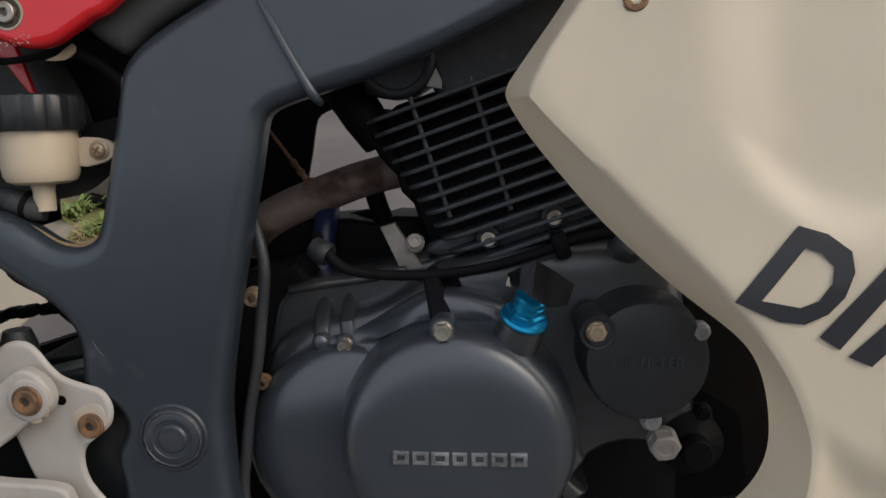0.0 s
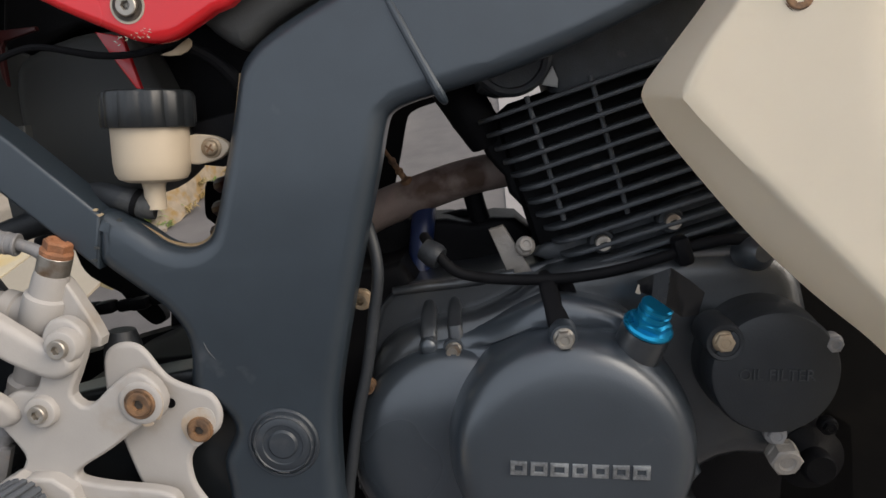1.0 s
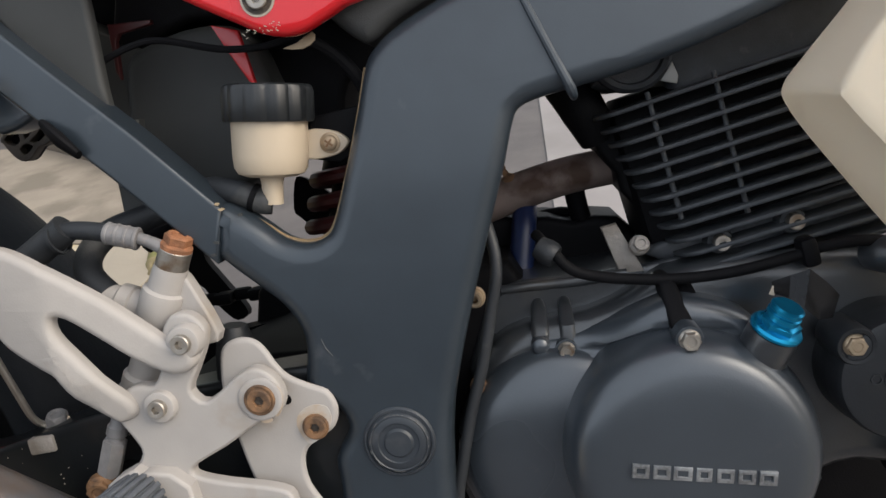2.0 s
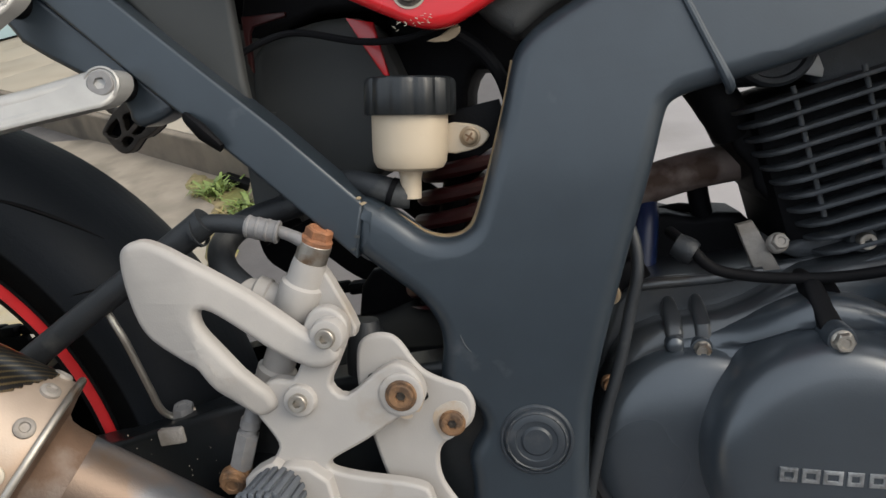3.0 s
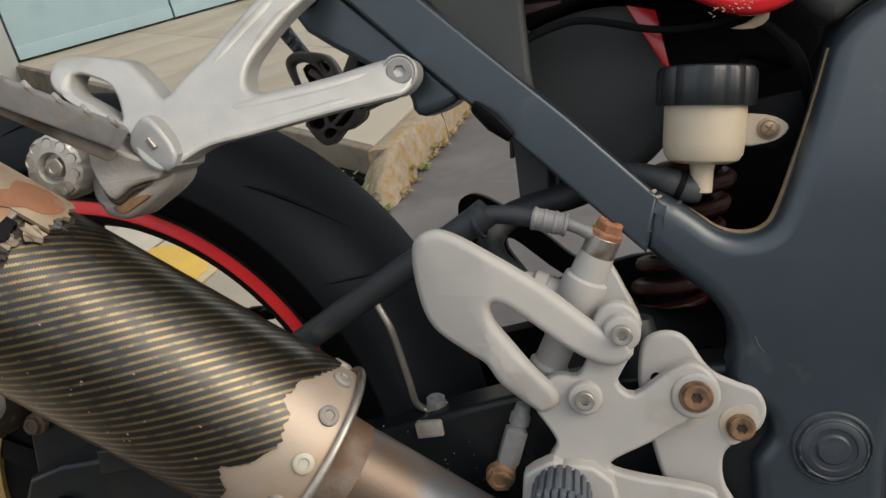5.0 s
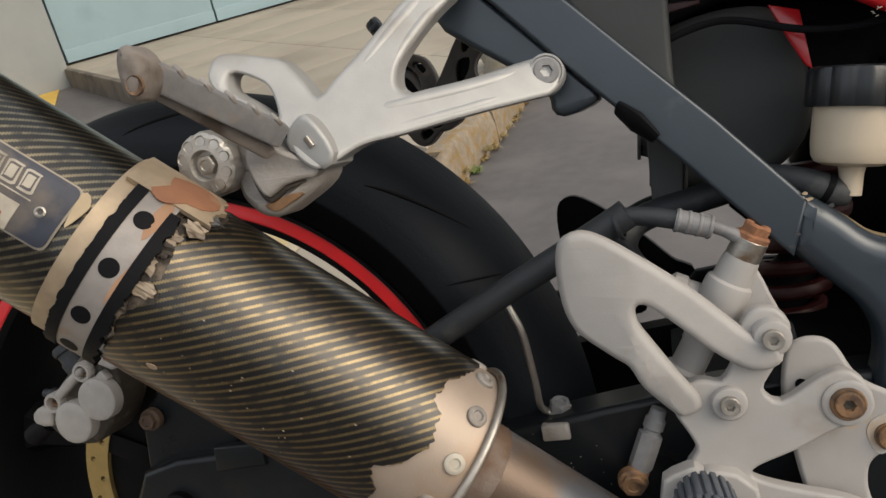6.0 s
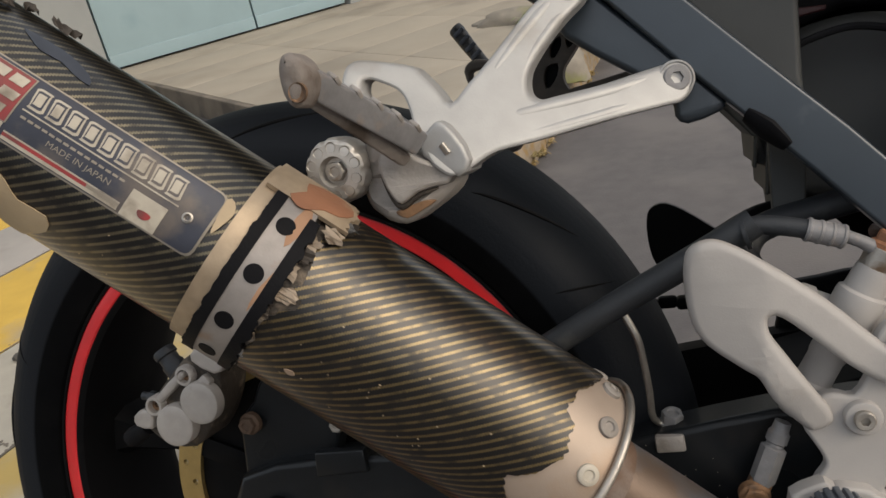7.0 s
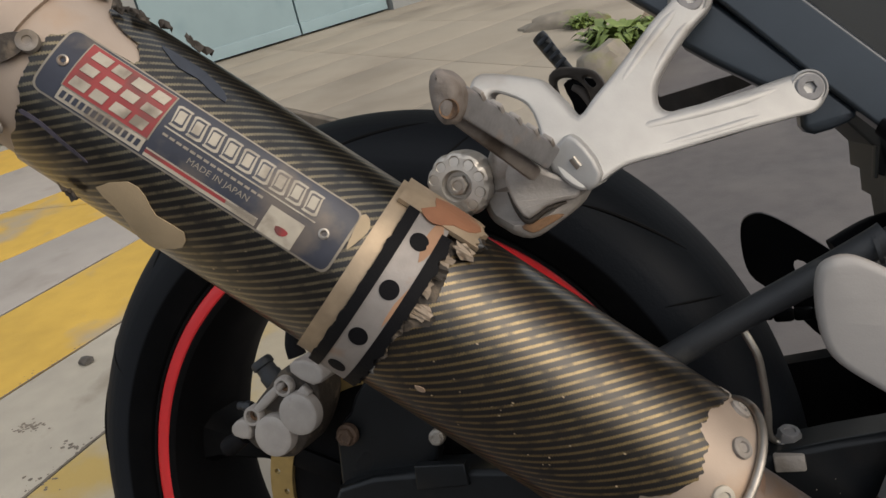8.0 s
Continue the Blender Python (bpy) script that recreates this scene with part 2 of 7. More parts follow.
def carbon_material(name, low, high):
    """Yellowed twill carbon: a two-over-two weave in the sleeve's own length and girth."""
    m = bpy.data.materials.new(name)
    m.use_nodes = True
    nt = m.node_tree
    b = nt.nodes["Principled BSDF"]
    uv = nt.nodes.new("ShaderNodeUVMap")
    sep = nt.nodes.new("ShaderNodeSeparateXYZ")
    nt.links.new(uv.outputs[0], sep.inputs[0])

    def op(kind, a, c=None, d=None):
        n = nt.nodes.new("ShaderNodeMath")
        n.operation = kind
        for k, v in enumerate((a, c, d)):
            if v is None:
                continue
            if isinstance(v, (int, float)):
                n.inputs[k].default_value = v
            else:
                nt.links.new(v, n.inputs[k])
        return n.outputs[0]

    cell = 0.00100
    wob = nt.nodes.new("ShaderNodeTexNoise")
    wob.inputs["Scale"].default_value, wob.inputs["Detail"].default_value = 40.0, 2.0
    nt.links.new(uv.outputs[0], wob.inputs["Vector"])
    w = op("MULTIPLY", op("SUBTRACT", wob.outputs["Fac"], 0.5), 1.2)
    i = op("FLOOR", op("ADD", op("DIVIDE", sep.outputs["X"], cell), w))
    j = op("FLOOR", op("ADD", op("DIVIDE", sep.outputs["Y"], cell), w))
    k = op("FLOORED_MODULO", op("SUBTRACT", i, j), 6.0)
    warp = op("LESS_THAN", k, 1.5)
    fray = nt.nodes.new("ShaderNodeTexNoise")
    fray.inputs["Scale"].default_value, fray.inputs["Detail"].default_value = 700.0, 3.0
    nt.links.new(uv.outputs[0], fray.inputs["Vector"])
    stain = nt.nodes.new("ShaderNodeTexNoise")
    stain.inputs["Scale"].default_value, stain.inputs["Detail"].default_value = 38.0, 5.0
    nt.links.new(uv.outputs[0], stain.inputs["Vector"])
    # worn spots where the gold strands have dulled
    worn = nt.nodes.new("ShaderNodeTexNoise")
    worn.inputs["Scale"].default_value, worn.inputs["Detail"].default_value = 110.0, 4.0
    nt.links.new(uv.outputs[0], worn.inputs["Vector"])
    keep = nt.nodes.new("ShaderNodeMapRange")
    keep.inputs["From Min"].default_value, keep.inputs["From Max"].default_value = 0.36, 0.50
    keep.inputs["To Min"].default_value, keep.inputs["To Max"].default_value = 0.30, 1.0
    nt.links.new(worn.outputs["Fac"], keep.inputs["Value"])
    warp = op("MULTIPLY", warp, keep.outputs[0])
    gold = nt.nodes.new("ShaderNodeMix")
    gold.data_type = "RGBA"
    gold.inputs["A"].default_value, gold.inputs["B"].default_value = (*low, 1), (*high, 1)
    nt.links.new(fray.outputs["Fac"], gold.inputs["Factor"])
    dark = nt.nodes.new("ShaderNodeMix")
    dark.data_type = "RGBA"
    dark.inputs["A"].default_value, dark.inputs["B"].default_value = (0.010, 0.009, 0.0085, 1), (0.026, 0.023, 0.021, 1)
    nt.links.new(stain.outputs["Fac"], dark.inputs["Factor"])
    mix = nt.nodes.new("ShaderNodeMix")
    mix.data_type = "RGBA"
    nt.links.new(warp, mix.inputs["Factor"])
    nt.links.new(dark.outputs["Result"], mix.inputs["A"])
    nt.links.new(gold.outputs["Result"], mix.inputs["B"])
    nt.links.new(mix.outputs["Result"], b.inputs["Base Color"])
    nt.links.new(op("ADD", op("MULTIPLY", warp, 0.15), 0.75), b.inputs["Metallic"])
    b.inputs["Specular IOR Level"].default_value = 0.25
    b.inputs["Specular Tint"].default_value = (1.0, 0.94, 0.90, 1)
    # glossy and scuffed patches; the fibres spread the gloss along the sleeve
    gl = nt.nodes.new("ShaderNodeMapRange")
    gl.inputs["From Min"].default_value, gl.inputs["From Max"].default_value = 0.35, 0.65
    gl.inputs["To Min"].default_value, gl.inputs["To Max"].default_value = 0.36, 0.48
    nt.links.new(stain.outputs["Fac"], gl.inputs["Value"])
    nt.links.new(gl.outputs[0], b.inputs["Roughness"])
    b.inputs["Anisotropic"].default_value = 0.5
    tang = nt.nodes.new("ShaderNodeTangent")
    tang.direction_type, tang.uv_map = "UV_MAP", "UVMap"
    nt.links.new(tang.outputs[0], b.inputs["Tangent"])
    b.inputs["Coat Weight"].default_value, b.inputs["Coat Roughness"].default_value = 0.9, 0.27
    b.inputs["Coat IOR"].default_value = 1.45
    bp = nt.nodes.new("ShaderNodeBump")
    bp.inputs["Strength"].default_value, bp.inputs["Distance"].default_value = 0.2, 0.0003
    nt.links.new(warp, bp.inputs["Height"])
    nt.links.new(bp.outputs[0], b.inputs["Normal"])
    return m


CARBON = carbon_material("yellowed_carbon_weave", (0.11, 0.076, 0.030), (0.28, 0.205, 0.092))
REARCARBON = carbon_material("grey_carbon_weave", (0.11, 0.090, 0.055), (0.26, 0.215, 0.13))

# ground materials, at street scale
ASPHALT = mat("worn_asphalt", (0.095, 0.085, 0.082), 0.75, 0, 0.22, 22, 0.6, 220, 0, (0.125, 0.112, 0.105), 3.0, 0.56)
CONCRETE = mat("cream_concrete_slab", (0.319, 0.275, 0.215), 0.85, 0, 0.09, 5, 0.4, 120, 0, (0.235, 0.20, 0.155), 1.3, 0.56)
KERB = mat("grey_kerb_concrete", (0.150, 0.125, 0.098), 0.9, 0, 0.3, 14, 0.7, 90, 0, (0.082, 0.070, 0.057), 6, 0.55)
PALEROAD = mat("pale_road_surface", (0.30, 0.275, 0.265), 0.85, 0, 0.12, 6, 0.4, 120, 0, (0.24, 0.22, 0.21), 2.0, 0.58)
CEMENT = mat("brown_cement_skim", (0.255, 0.215, 0.170), 0.9, 0, 0.22, 12, 0.6, 110, 0, (0.175, 0.148, 0.115), 5, 0.55)
MOSSKERB = mat("mossy_kerb_cement", (0.225, 0.180, 0.130), 0.92, 0, 0.35, 50, 0.8, 200, 0, (0.225, 0.145, 0.058), 30, 0.54)
YELLOW = mat("worn_yellow_road_paint", (0.530, 0.334, 0.058), 0.7, 0, 0.15, 12, 0.4, 150, 0, (0.36, 0.29, 0.19), 4, 0.60)
WORNYELLOW = mat("rubbed_yellow_road_paint", (0.40, 0.34, 0.24), 0.75, 0, 0.15, 12, 0.4, 150, 0, (0.46, 0.32, 0.10), 4, 0.52)
PALEGREY = mat("worn_pale_grey_paint", (0.33, 0.30, 0.27), 0.75, 0, 0.10, 12, 0.3, 150, 0, (0.26, 0.23, 0.20), 4, 0.62)
WHITE = mat("worn_cream_concrete", (0.392, 0.350, 0.281), 0.8, 0, 0.14, 14, 0.4, 150, 0, (0.24, 0.205, 0.155), 7, 0.60)
DOORBLUE = mat("pale_blue_steel_door_paint", (0.215, 0.30, 0.325), 0.55, 0, 0.08, 5, 0.1, 60, 0, (0.17, 0.25, 0.275), 2.5, 0.60)
DOORDARK = mat("door_gap_shadow_steel", (0.03, 0.035, 0.04), 0.7)
UNSEENWALL = mat("dark_unseen_wall", (0.13, 0.12, 0.11), 0.9, 0, 0.2, 3, 0.3, 40)
WALL = mat("grey_rendered_wall", (0.24, 0.25, 0.245), 0.85, 0, 0.10, 6, 0.3, 80)
DARKSTONE = mat("dark_grey_stone", (0.085, 0.076, 0.066), 0.9, 0, 0.3, 60, 0.6, 200)
STONE = mat("mossy_stone", (0.21, 0.185, 0.15), 0.9, 0, 0.3, 20, 0.8, 90, 0, (0.20, 0.20, 0.08), 8, 0.58)
MOSSLEAF = mat("ochre_moss", (0.30, 0.215, 0.085), 0.9, 0, 0.4, 60)
LEAF = mat("weed_leaf", (0.135, 0.185, 0.042), 0.5, 0, 0.4, 30)
DRYLEAF = mat("dry_yellow_weed", (0.26, 0.205, 0.09), 0.7, 0, 0.35, 30)

# ---- mesh helpers ----
def part(name, bm, material, parent=None, label="", sharp=35, weighted=False):
    me = bpy.data.meshes.new(name)
    bmesh.ops.recalc_face_normals(bm, faces=bm.faces)
    bm.to_mesh(me)
    bm.free()
    me.materials.append(material)
    for p in me.polygons:
        p.use_smooth = True
    me.set_sharp_from_angle(angle=radians(sharp))
    ob = new(name, me)
    ob.parent = parent
    if weighted:
        w = ob.modifiers.new("weighted", "WEIGHTED_NORMAL")
        w.keep_sharp, w.weight = True, 80
    return tagged(ob, label) if label else ob


def thing(name, label, category, group="", kind="", m=None):
    ob = tagged(new(name), label, category, group, kind)
    if m is not None:
        ob.matrix_world = m
    return ob


def rounded(pts, n=3, closed=True):
    """A smooth line through the points."""
    out, k = [], len(pts)
    pts = [Vector(p) for p in pts]
    for i in range(k if closed else k - 1):
        if closed:
            a, b, c, d = pts[i - 1], pts[i], pts[(i + 1) % k], pts[(i + 2) % k]
        else:
            a, b, c, d = pts[max(i - 1, 0)], pts[i], pts[i + 1], pts[min(i + 2, k - 1)]
        for s in range(n):
            t = s / n
            out.append(0.5 * ((2 * b) + (c - a) * t + (2 * a - 5 * b + 4 * c - d) * t * t + (3 * b - a - 3 * c + d) * t ** 3))
    if not closed:
        out.append(pts[-1])
    return out


def inset(line, d):
    """The closed line moved inwards (for a counter-clockwise line) by d."""
    out, k = [], len(line)
    for i in range(k):
        e1 = (line[i] - line[i - 1]).normalized()
        e2 = (line[(i + 1) % k] - line[i]).normalized()
        n = Vector((-e1.y - e2.y, e1.x + e2.x))
        if n.length < 1e-6:
            n = Vector((-e1.y, e1.x))
        n.normalize()
        c = max(0.5, n.dot(Vector((-e1.y, e1.x))))
        out.append(line[i] + n * d / c)
    return out


def area(line):
    return sum(line[i - 1].x * line[i].y - line[i].x * line[i - 1].y for i in range(len(line))) / 2


def slab(bm, outline, y0, y1, bevel=0.003, holes=(), smooth=3, lean=None, steps=3, back=False):
    """A plate in the machine's side plane: outline (x, z), outer face at y0, inner at y1, its outer edges rounded. lean: y added by x, z."""
    lean = lean or (lambda x, z: 0.0)
    lines = []
    for k, pts in enumerate((outline, *holes)):
        line = rounded(pts, smooth) if smooth > 1 else [Vector(p) for p in pts]
        if (area(line) < 0) == (k == 0):
            line.reverse()
        lines.append(line)
    sgn = 1 if y1 > y0 else -1
    prof = [(bevel * (1 - math.sin(a)), sgn * bevel * (1 - math.cos(a))) for a in [math.pi / 2 * s / steps for s in range(steps + 1)]]
    levels = [(i, y0 + d) for i, d in prof] if bevel else [(0, y0)]
    levels.append((0, y1 - sgn * bevel) if back and bevel else (0, y1))
    if back and bevel:
        levels += [(i, y1 - d) for i, d in reversed(prof)][1:]
    rings = []
    for i, y in levels:
        rings.append([[bm.verts.new((p.x, y + lean(p.x, p.y), p.y)) for p in (inset(line, i) if i else line)] for line in lines])
    for r1, r2 in zip(rings, rings[1:]):
        for l1, l2 in zip(r1, r2):
            for a in range(len(l1)):
                b = (a + 1) % len(l1)
                bm.faces.new((l1[a], l1[b], l2[b], l2[a]))
    for ring in (rings[0], rings[-1]):
        flat = [v for line in ring for v in line]
        for tri in tessellate_polygon([[Vector((v.co.x, v.co.z, 0)) for v in line] for line in ring]):
            try:
                bm.faces.new([flat[n] for n in tri])
            except ValueError:
                pass
    return bm


def basis(direction):
    d = Vector(direction).normalized()
    u = d.orthogonal().normalized()
    if abs(d.z) < 0.9:
        u = Vector((0, 0, 1)).cross(d).normalized()
    return d, u, d.cross(u)


def hexed(r, a):
    """The radius of a hexagon of flat-to-centre r at the angle a."""
    return r / math.cos((a % (math.pi / 3)) - math.pi / 6)


def lathe(bm, origin, direction, profile, seg=32, caps=True):
    """Revolves profile rows (radius, height[, "hex"]) round the axis."""
    d, u, v = basis(direction)
    o, rings = Vector(origin), []
    for row in profile:
        r, h = row[0], row[1]
        ring = []
        for s in range(seg):
            a = 2 * math.pi * s / seg
            rr = hexed(r, a) if len(row) > 2 else r
            ring.append(bm.verts.new(o + d * h + (u * math.cos(a) + v * math.sin(a)) * rr))
        rings.append(ring)
    for a, b in zip(rings, rings[1:]):
        for s in range(seg):
            t = (s + 1) % seg
            bm.faces.new((a[s], a[t], b[t], b[s]))
    if caps:
        bm.faces.new(rings[0])
        bm.faces.new(rings[-1])
    return bm


def sweep(bm, pts, radius, seg=12, n=5, caps=True, flat=1.0):
    """A tube along a smooth line. radius: one, or one for each point."""
    line = rounded(pts, n, closed=False) if n > 1 else [Vector(p) for p in pts]
    rad = [radius] * len(pts) if isinstance(radius, (int, float)) else list(radius)
    rings, up = [], None
    for i, p in enumerate(line):
        d = (line[min(i + 1, len(line) - 1)] - line[max(i - 1, 0)]).normalized()
        up = (up - d * up.dot(d)).normalized() if up else d.orthogonal().normalized()
        side = d.cross(up)
        f = i / (len(line) - 1) * (len(rad) - 1)
        k = min(int(f), len(rad) - 2)
        r = rad[k] + (rad[k + 1] - rad[k]) * (f - k)
        rings.append([bm.verts.new(p + (up * math.cos(a) * flat + side * math.sin(a)) * r) for a in [2 * math.pi * s / seg for s in range(seg)]])
    for a, b in zip(rings, rings[1:]):
        for s in range(seg):
            t = (s + 1) % seg
            bm.faces.new((a[s], a[t], b[t], b[s]))
    if caps:
        bm.faces.new(rings[0])
        bm.faces.new(rings[-1])
    return bm


def box(bm, centre, size, m=None, bevel=0.0):
    """A box, its edges rounded."""
    ret = bmesh.ops.create_cube(bm, size=1)
    vs = ret["verts"]
    for v in vs:
        v.co = Vector((v.co.x * size[0], v.co.y * size[1], v.co.z * size[2]))
    if bevel:
        es = list({e for v in vs for e in v.link_edges})
        r = bmesh.ops.bevel(bm, geom=es, offset=bevel, segments=2, affect="EDGES", profile=0.5)
        vs = list({v for f in r["faces"] for v in f.verts} | {v for v in vs if v.is_valid})
    for v in vs:
        v.co = (m @ v.co if m is not None else v.co) + Vector(centre)
    return bm


def socket_bolt(name, at, direction, r, h, material, parent, washer=0.0, label=""):
    """A cap screw with a hexagon socket; at: its seat."""
    bm = bmesh.new()
    prof = [(r * 0.92, -0.004), (r, -0.0038), (r, h * 0.85), (r * 0.9, h), (r * 0.52, h), (r * 0.42, h * 0.98, "hex"), (r * 0.40, h * 0.2, "hex")]
    lathe(bm, at, direction, prof, 24)
    if washer:
        lathe(bm, at, direction, [(washer, -0.002), (washer, 0.0012), (washer * 0.93, 0.0018), (r * 0.8, 0.0018)], 24)
    return part(name, bm, material, parent, label, 30)


def rusty_screw(at, r, h, washer, parent):
    """A rusted socket screw; a dark disc stands in for its shaded hexagon hole."""
    s = socket_bolt("rusty_screw", at, OUT, r, h, RUST, parent, washer, "rusty socket screw")
    bm = bmesh.new()
    lathe(bm, (at[0], at[1] - h * 0.55, at[2]), OUT, [(r * 0.34, -0.001, "hex"), (r * 0.34, 0.0, "hex"), (r * 0.1, 0.0)], 24)
    part("socket", bm, GRIMEDARK, s)


def hex_bolt(name, at, direction, r, h, material, parent, flange=0.0, label=""):
    bm = bmesh.new()
    if flange:
        lathe(bm, at, direction, [(flange, -0.004), (flange, 0.0008), (flange * 0.85, 0.002), (r * 0.9, 0.0025)], 24)
    lathe(bm, at, direction, [(r, -0.004, "hex"), (r, h * 0.86, "hex"), (r * 0.93, h), (r * 0.6, h), (r * 0.5, h * 0.85)], 24)
    return part(name, bm, material, parent, label, 30)


def lettering(text, size, depth, m, material, parent, name="lettering", label="", squeeze=1.0):
    """Raised letters of the built-in font, standing at the pose m (x along the line, z out of the surface)."""
    cu = bpy.data.curves.new("text", "FONT")
    cu.body, cu.size, cu.extrude, cu.align_x, cu.align_y, cu.resolution_u = text, size, depth, "CENTER", "CENTER", 3
    ob = bpy.data.objects.new("text", cu)
    me = ob.to_mesh()
    bm = bmesh.new()
    bm.from_mesh(me)
    ob.to_mesh_clear()
    bpy.data.objects.remove(ob)
    bpy.data.curves.remove(cu)
    bmesh.ops.transform(bm, matrix=m @ Matrix.Diagonal((squeeze, 1, 1, 1)), verts=bm.verts)
    return part(name, bm, material, parent, label, 30)

# ---- the street ----
bm = bmesh.new()
bmesh.ops.create_grid(bm, x_segments=40, y_segments=40, size=300)
tagged(part("ground", bm, ASPHALT), "worn grey-brown asphalt road surface", "ground", kind="structure")


def flat_piece(name, outline, z0, z1, material, parent=None, bevel=0.004, label="", smooth=1):
    """A slab lying on the ground: outline in x, y."""
    bm = bmesh.new()
    slab(bm, outline, -z1, -z0, bevel, smooth=smooth)
    for v in bm.verts:
        v.co = Vector((v.co.x, v.co.z, -v.co.y))
    return part(name, bm, material, parent, label)


# raised pavement in front of the garage, its long edge running obliquely behind the machine
E_ALONG = Vector((0.525, 0.851))            # along the garage front
D0 = Vector((-2.87, 3.52))                   # foot of the door, at its end
pavement = tagged(new("pavement"), "raised cream concrete pavement with worn slabs", "pavement", kind="structure")
kerb_a, kerb_b = Vector((-0.145, 1.40)), Vector((-3.35, 3.85))
ROADSIDE = ((1.40, 1.58, 1.80, 2.30, 3.60, 8.0), (-0.145, -0.105, -0.080, -0.040, 0.03, 0.25))          # the pavement's edge along the road: y, x
rows = 7
for r in range(rows):
    for c in range(9):
        def corner(i, j):
            # between the kerb edge and the garage front
            base = kerb_a.lerp(kerb_b, j / 9)
            far = base + Vector((0.42, 0.68)) * (0.92 * i)
            return far
        q = [corner(r, c), corner(r + 1, c), corner(r + 1, c + 1), corner(r, c + 1)]
        mid = sum(q, Vector((0, 0))) / 4
        q = [mid + (p - mid) * 0.995 for p in q]
        # cut off at the road side
        cut, lim = [], lambda p: p.x + 0.066 - float(np.interp(p.y, *ROADSIDE))
        for u, v in zip(q, q[1:] + q[:1]):
            du, dv = lim(u), lim(v)
            if du <= 0:
                cut.append(u)
            if (du <= 0) != (dv <= 0):
                cut.append(u.lerp(v, du / (du - dv)))
        if len(cut) < 3 or abs(sum(u.x * v.y - v.x * u.y for u, v in zip(cut, cut[1:] + cut[:1]))) < 0.004:
            continue
        q = cut
        flat_piece("paving_slab", [tuple(p) for p in q], 0.0, 0.11, CONCRETE, pavement, 0.004)
n = Vector((0.62, 0.78)).normalized()
edge = (kerb_b - kerb_a).normalized()
flat_piece("kerb_face", [tuple(p) for p in (kerb_a + n * 0.01, kerb_a - n * 0.022, kerb_b - n * 0.022, kerb_b + n * 0.01)], 0.0, 0.106, KERB, pavement, 0.008, "chipped grey kerb face")

# worn yellow kerb stones along the road
rnd = random.Random(17)
for k in range(7):
    y0, y1 = 1.40 + 0.36 * k, 1.40 + 0.36 * (k + 1) - 0.008
    x0, x1 = float(np.interp(y0, *ROADSIDE)), float(np.interp(y1, *ROADSIDE))
    bm = bmesh.new()
    grid = []
    for j in range(19):
        y = y0 + (y1 - y0) * j / 18
        x = x0 + (x1 - x0) * j / 18
        rows_k = []
        for dx, z in ((-0.062, -0.01), (-0.062, 0.106), (-0.040, 0.110), (-0.018, 0.109), (-0.008, 0.103), (0.000, 0.090), (0.005, 0.060), (0.009, 0.030), (0.012, -0.01)):
            w = noise.noise(Vector((y * 23, z * 40, dx * 50 + k)))
            v = noise.noise(Vector((y * 70, z * 90, 7.3)))
            rows_k.append(bm.verts.new((x + dx + 0.004 * w + 0.002 * v, y, z + (0.004 * w if z > 0.08 else 0))))
        grid.append(rows_k)
    for a, b in zip(grid, grid[1:]):
        for q in range(8):
            bm.faces.new((a[q], a[q + 1], b[q + 1], b[q]))
    for ends in (grid[0], grid[-1]):
        bm.faces.new(ends)
    tagged(part("kerb_stone", bm, MOSSKERB, None, "", 50), "worn yellow kerb stone overgrown with moss", "kerb stone", "kerb stones by the road")

# sloping heap of mossy cement closing the kerb's end
bm = bmesh.new()
foot = rounded([Vector(p) for p in ((-0.255, 1.415), (-0.235, 1.360), (-0.205, 1.285), (-0.165, 1.245), (-0.128, 1.300), (-0.120, 1.380), (-0.112, 1.480))], 5, False)
ridge = (Vector((-0.158, 1.380, 0.116)), Vector((-0.128, 1.440, 0.114)))
fan = []
for k, p in enumerate(foot):
    f = k / (len(foot) - 1)
    top = ridge[0].lerp(ridge[1], f)
    row = []
    for q in range(13):
        c = top.lerp(Vector((p.x, p.y, -0.004)), q / 12)
        w = noise.noise(c * 28)
        row.append(bm.verts.new(c + Vector((0.004, -0.004, 0.010)) * (w + 0.5 * noise.noise(c * 80)) * min(1.0, q / 3) + Vector((0, 0, 0.012 * math.sin(math.pi * q / 12)))))
    fan.append(row)
for p, q in zip(fan, fan[1:]):
    for k in range(12):
        bm.faces.new((p[k], p[k + 1], q[k + 1], q[k]))
tagged(part("cement_heap", bm, MOSSKERB, None, "", 60), "sloping heap of mossy cement at the kerb end", "kerb", kind="structure")

# paler ground surface further along the road
patch = flat_piece("pale_patch", [(0.655, 0.95), (0.665, 2.7), (0.75, 5.5), (0.95, 11.0), (40.0, 11.0), (40.0, 0.95), (8.0, 0.92)], -0.02, 0.004, PALEROAD, None, 0.002)
tagged(patch, "pale ground surface beside the asphalt", "pavement", kind="structure")
skim = flat_piece("cement_skim", [(-0.17, 1.385), (-1.05, 2.06), (-1.22, 1.96), (-0.80, 1.45), (-0.60, 1.26), (-0.42, 1.20), (-0.24, 1.19)], 0.0, 0.0105, CEMENT, None, 0.003, "", 2)
tagged(skim, "grey-brown cement skim along the kerb foot", "pavement", kind="structure")

# painted apron where the rear wheel stands
apron = tagged(new("apron"), "concrete apron painted with yellow and grey stripes", "pavement", kind="structure")
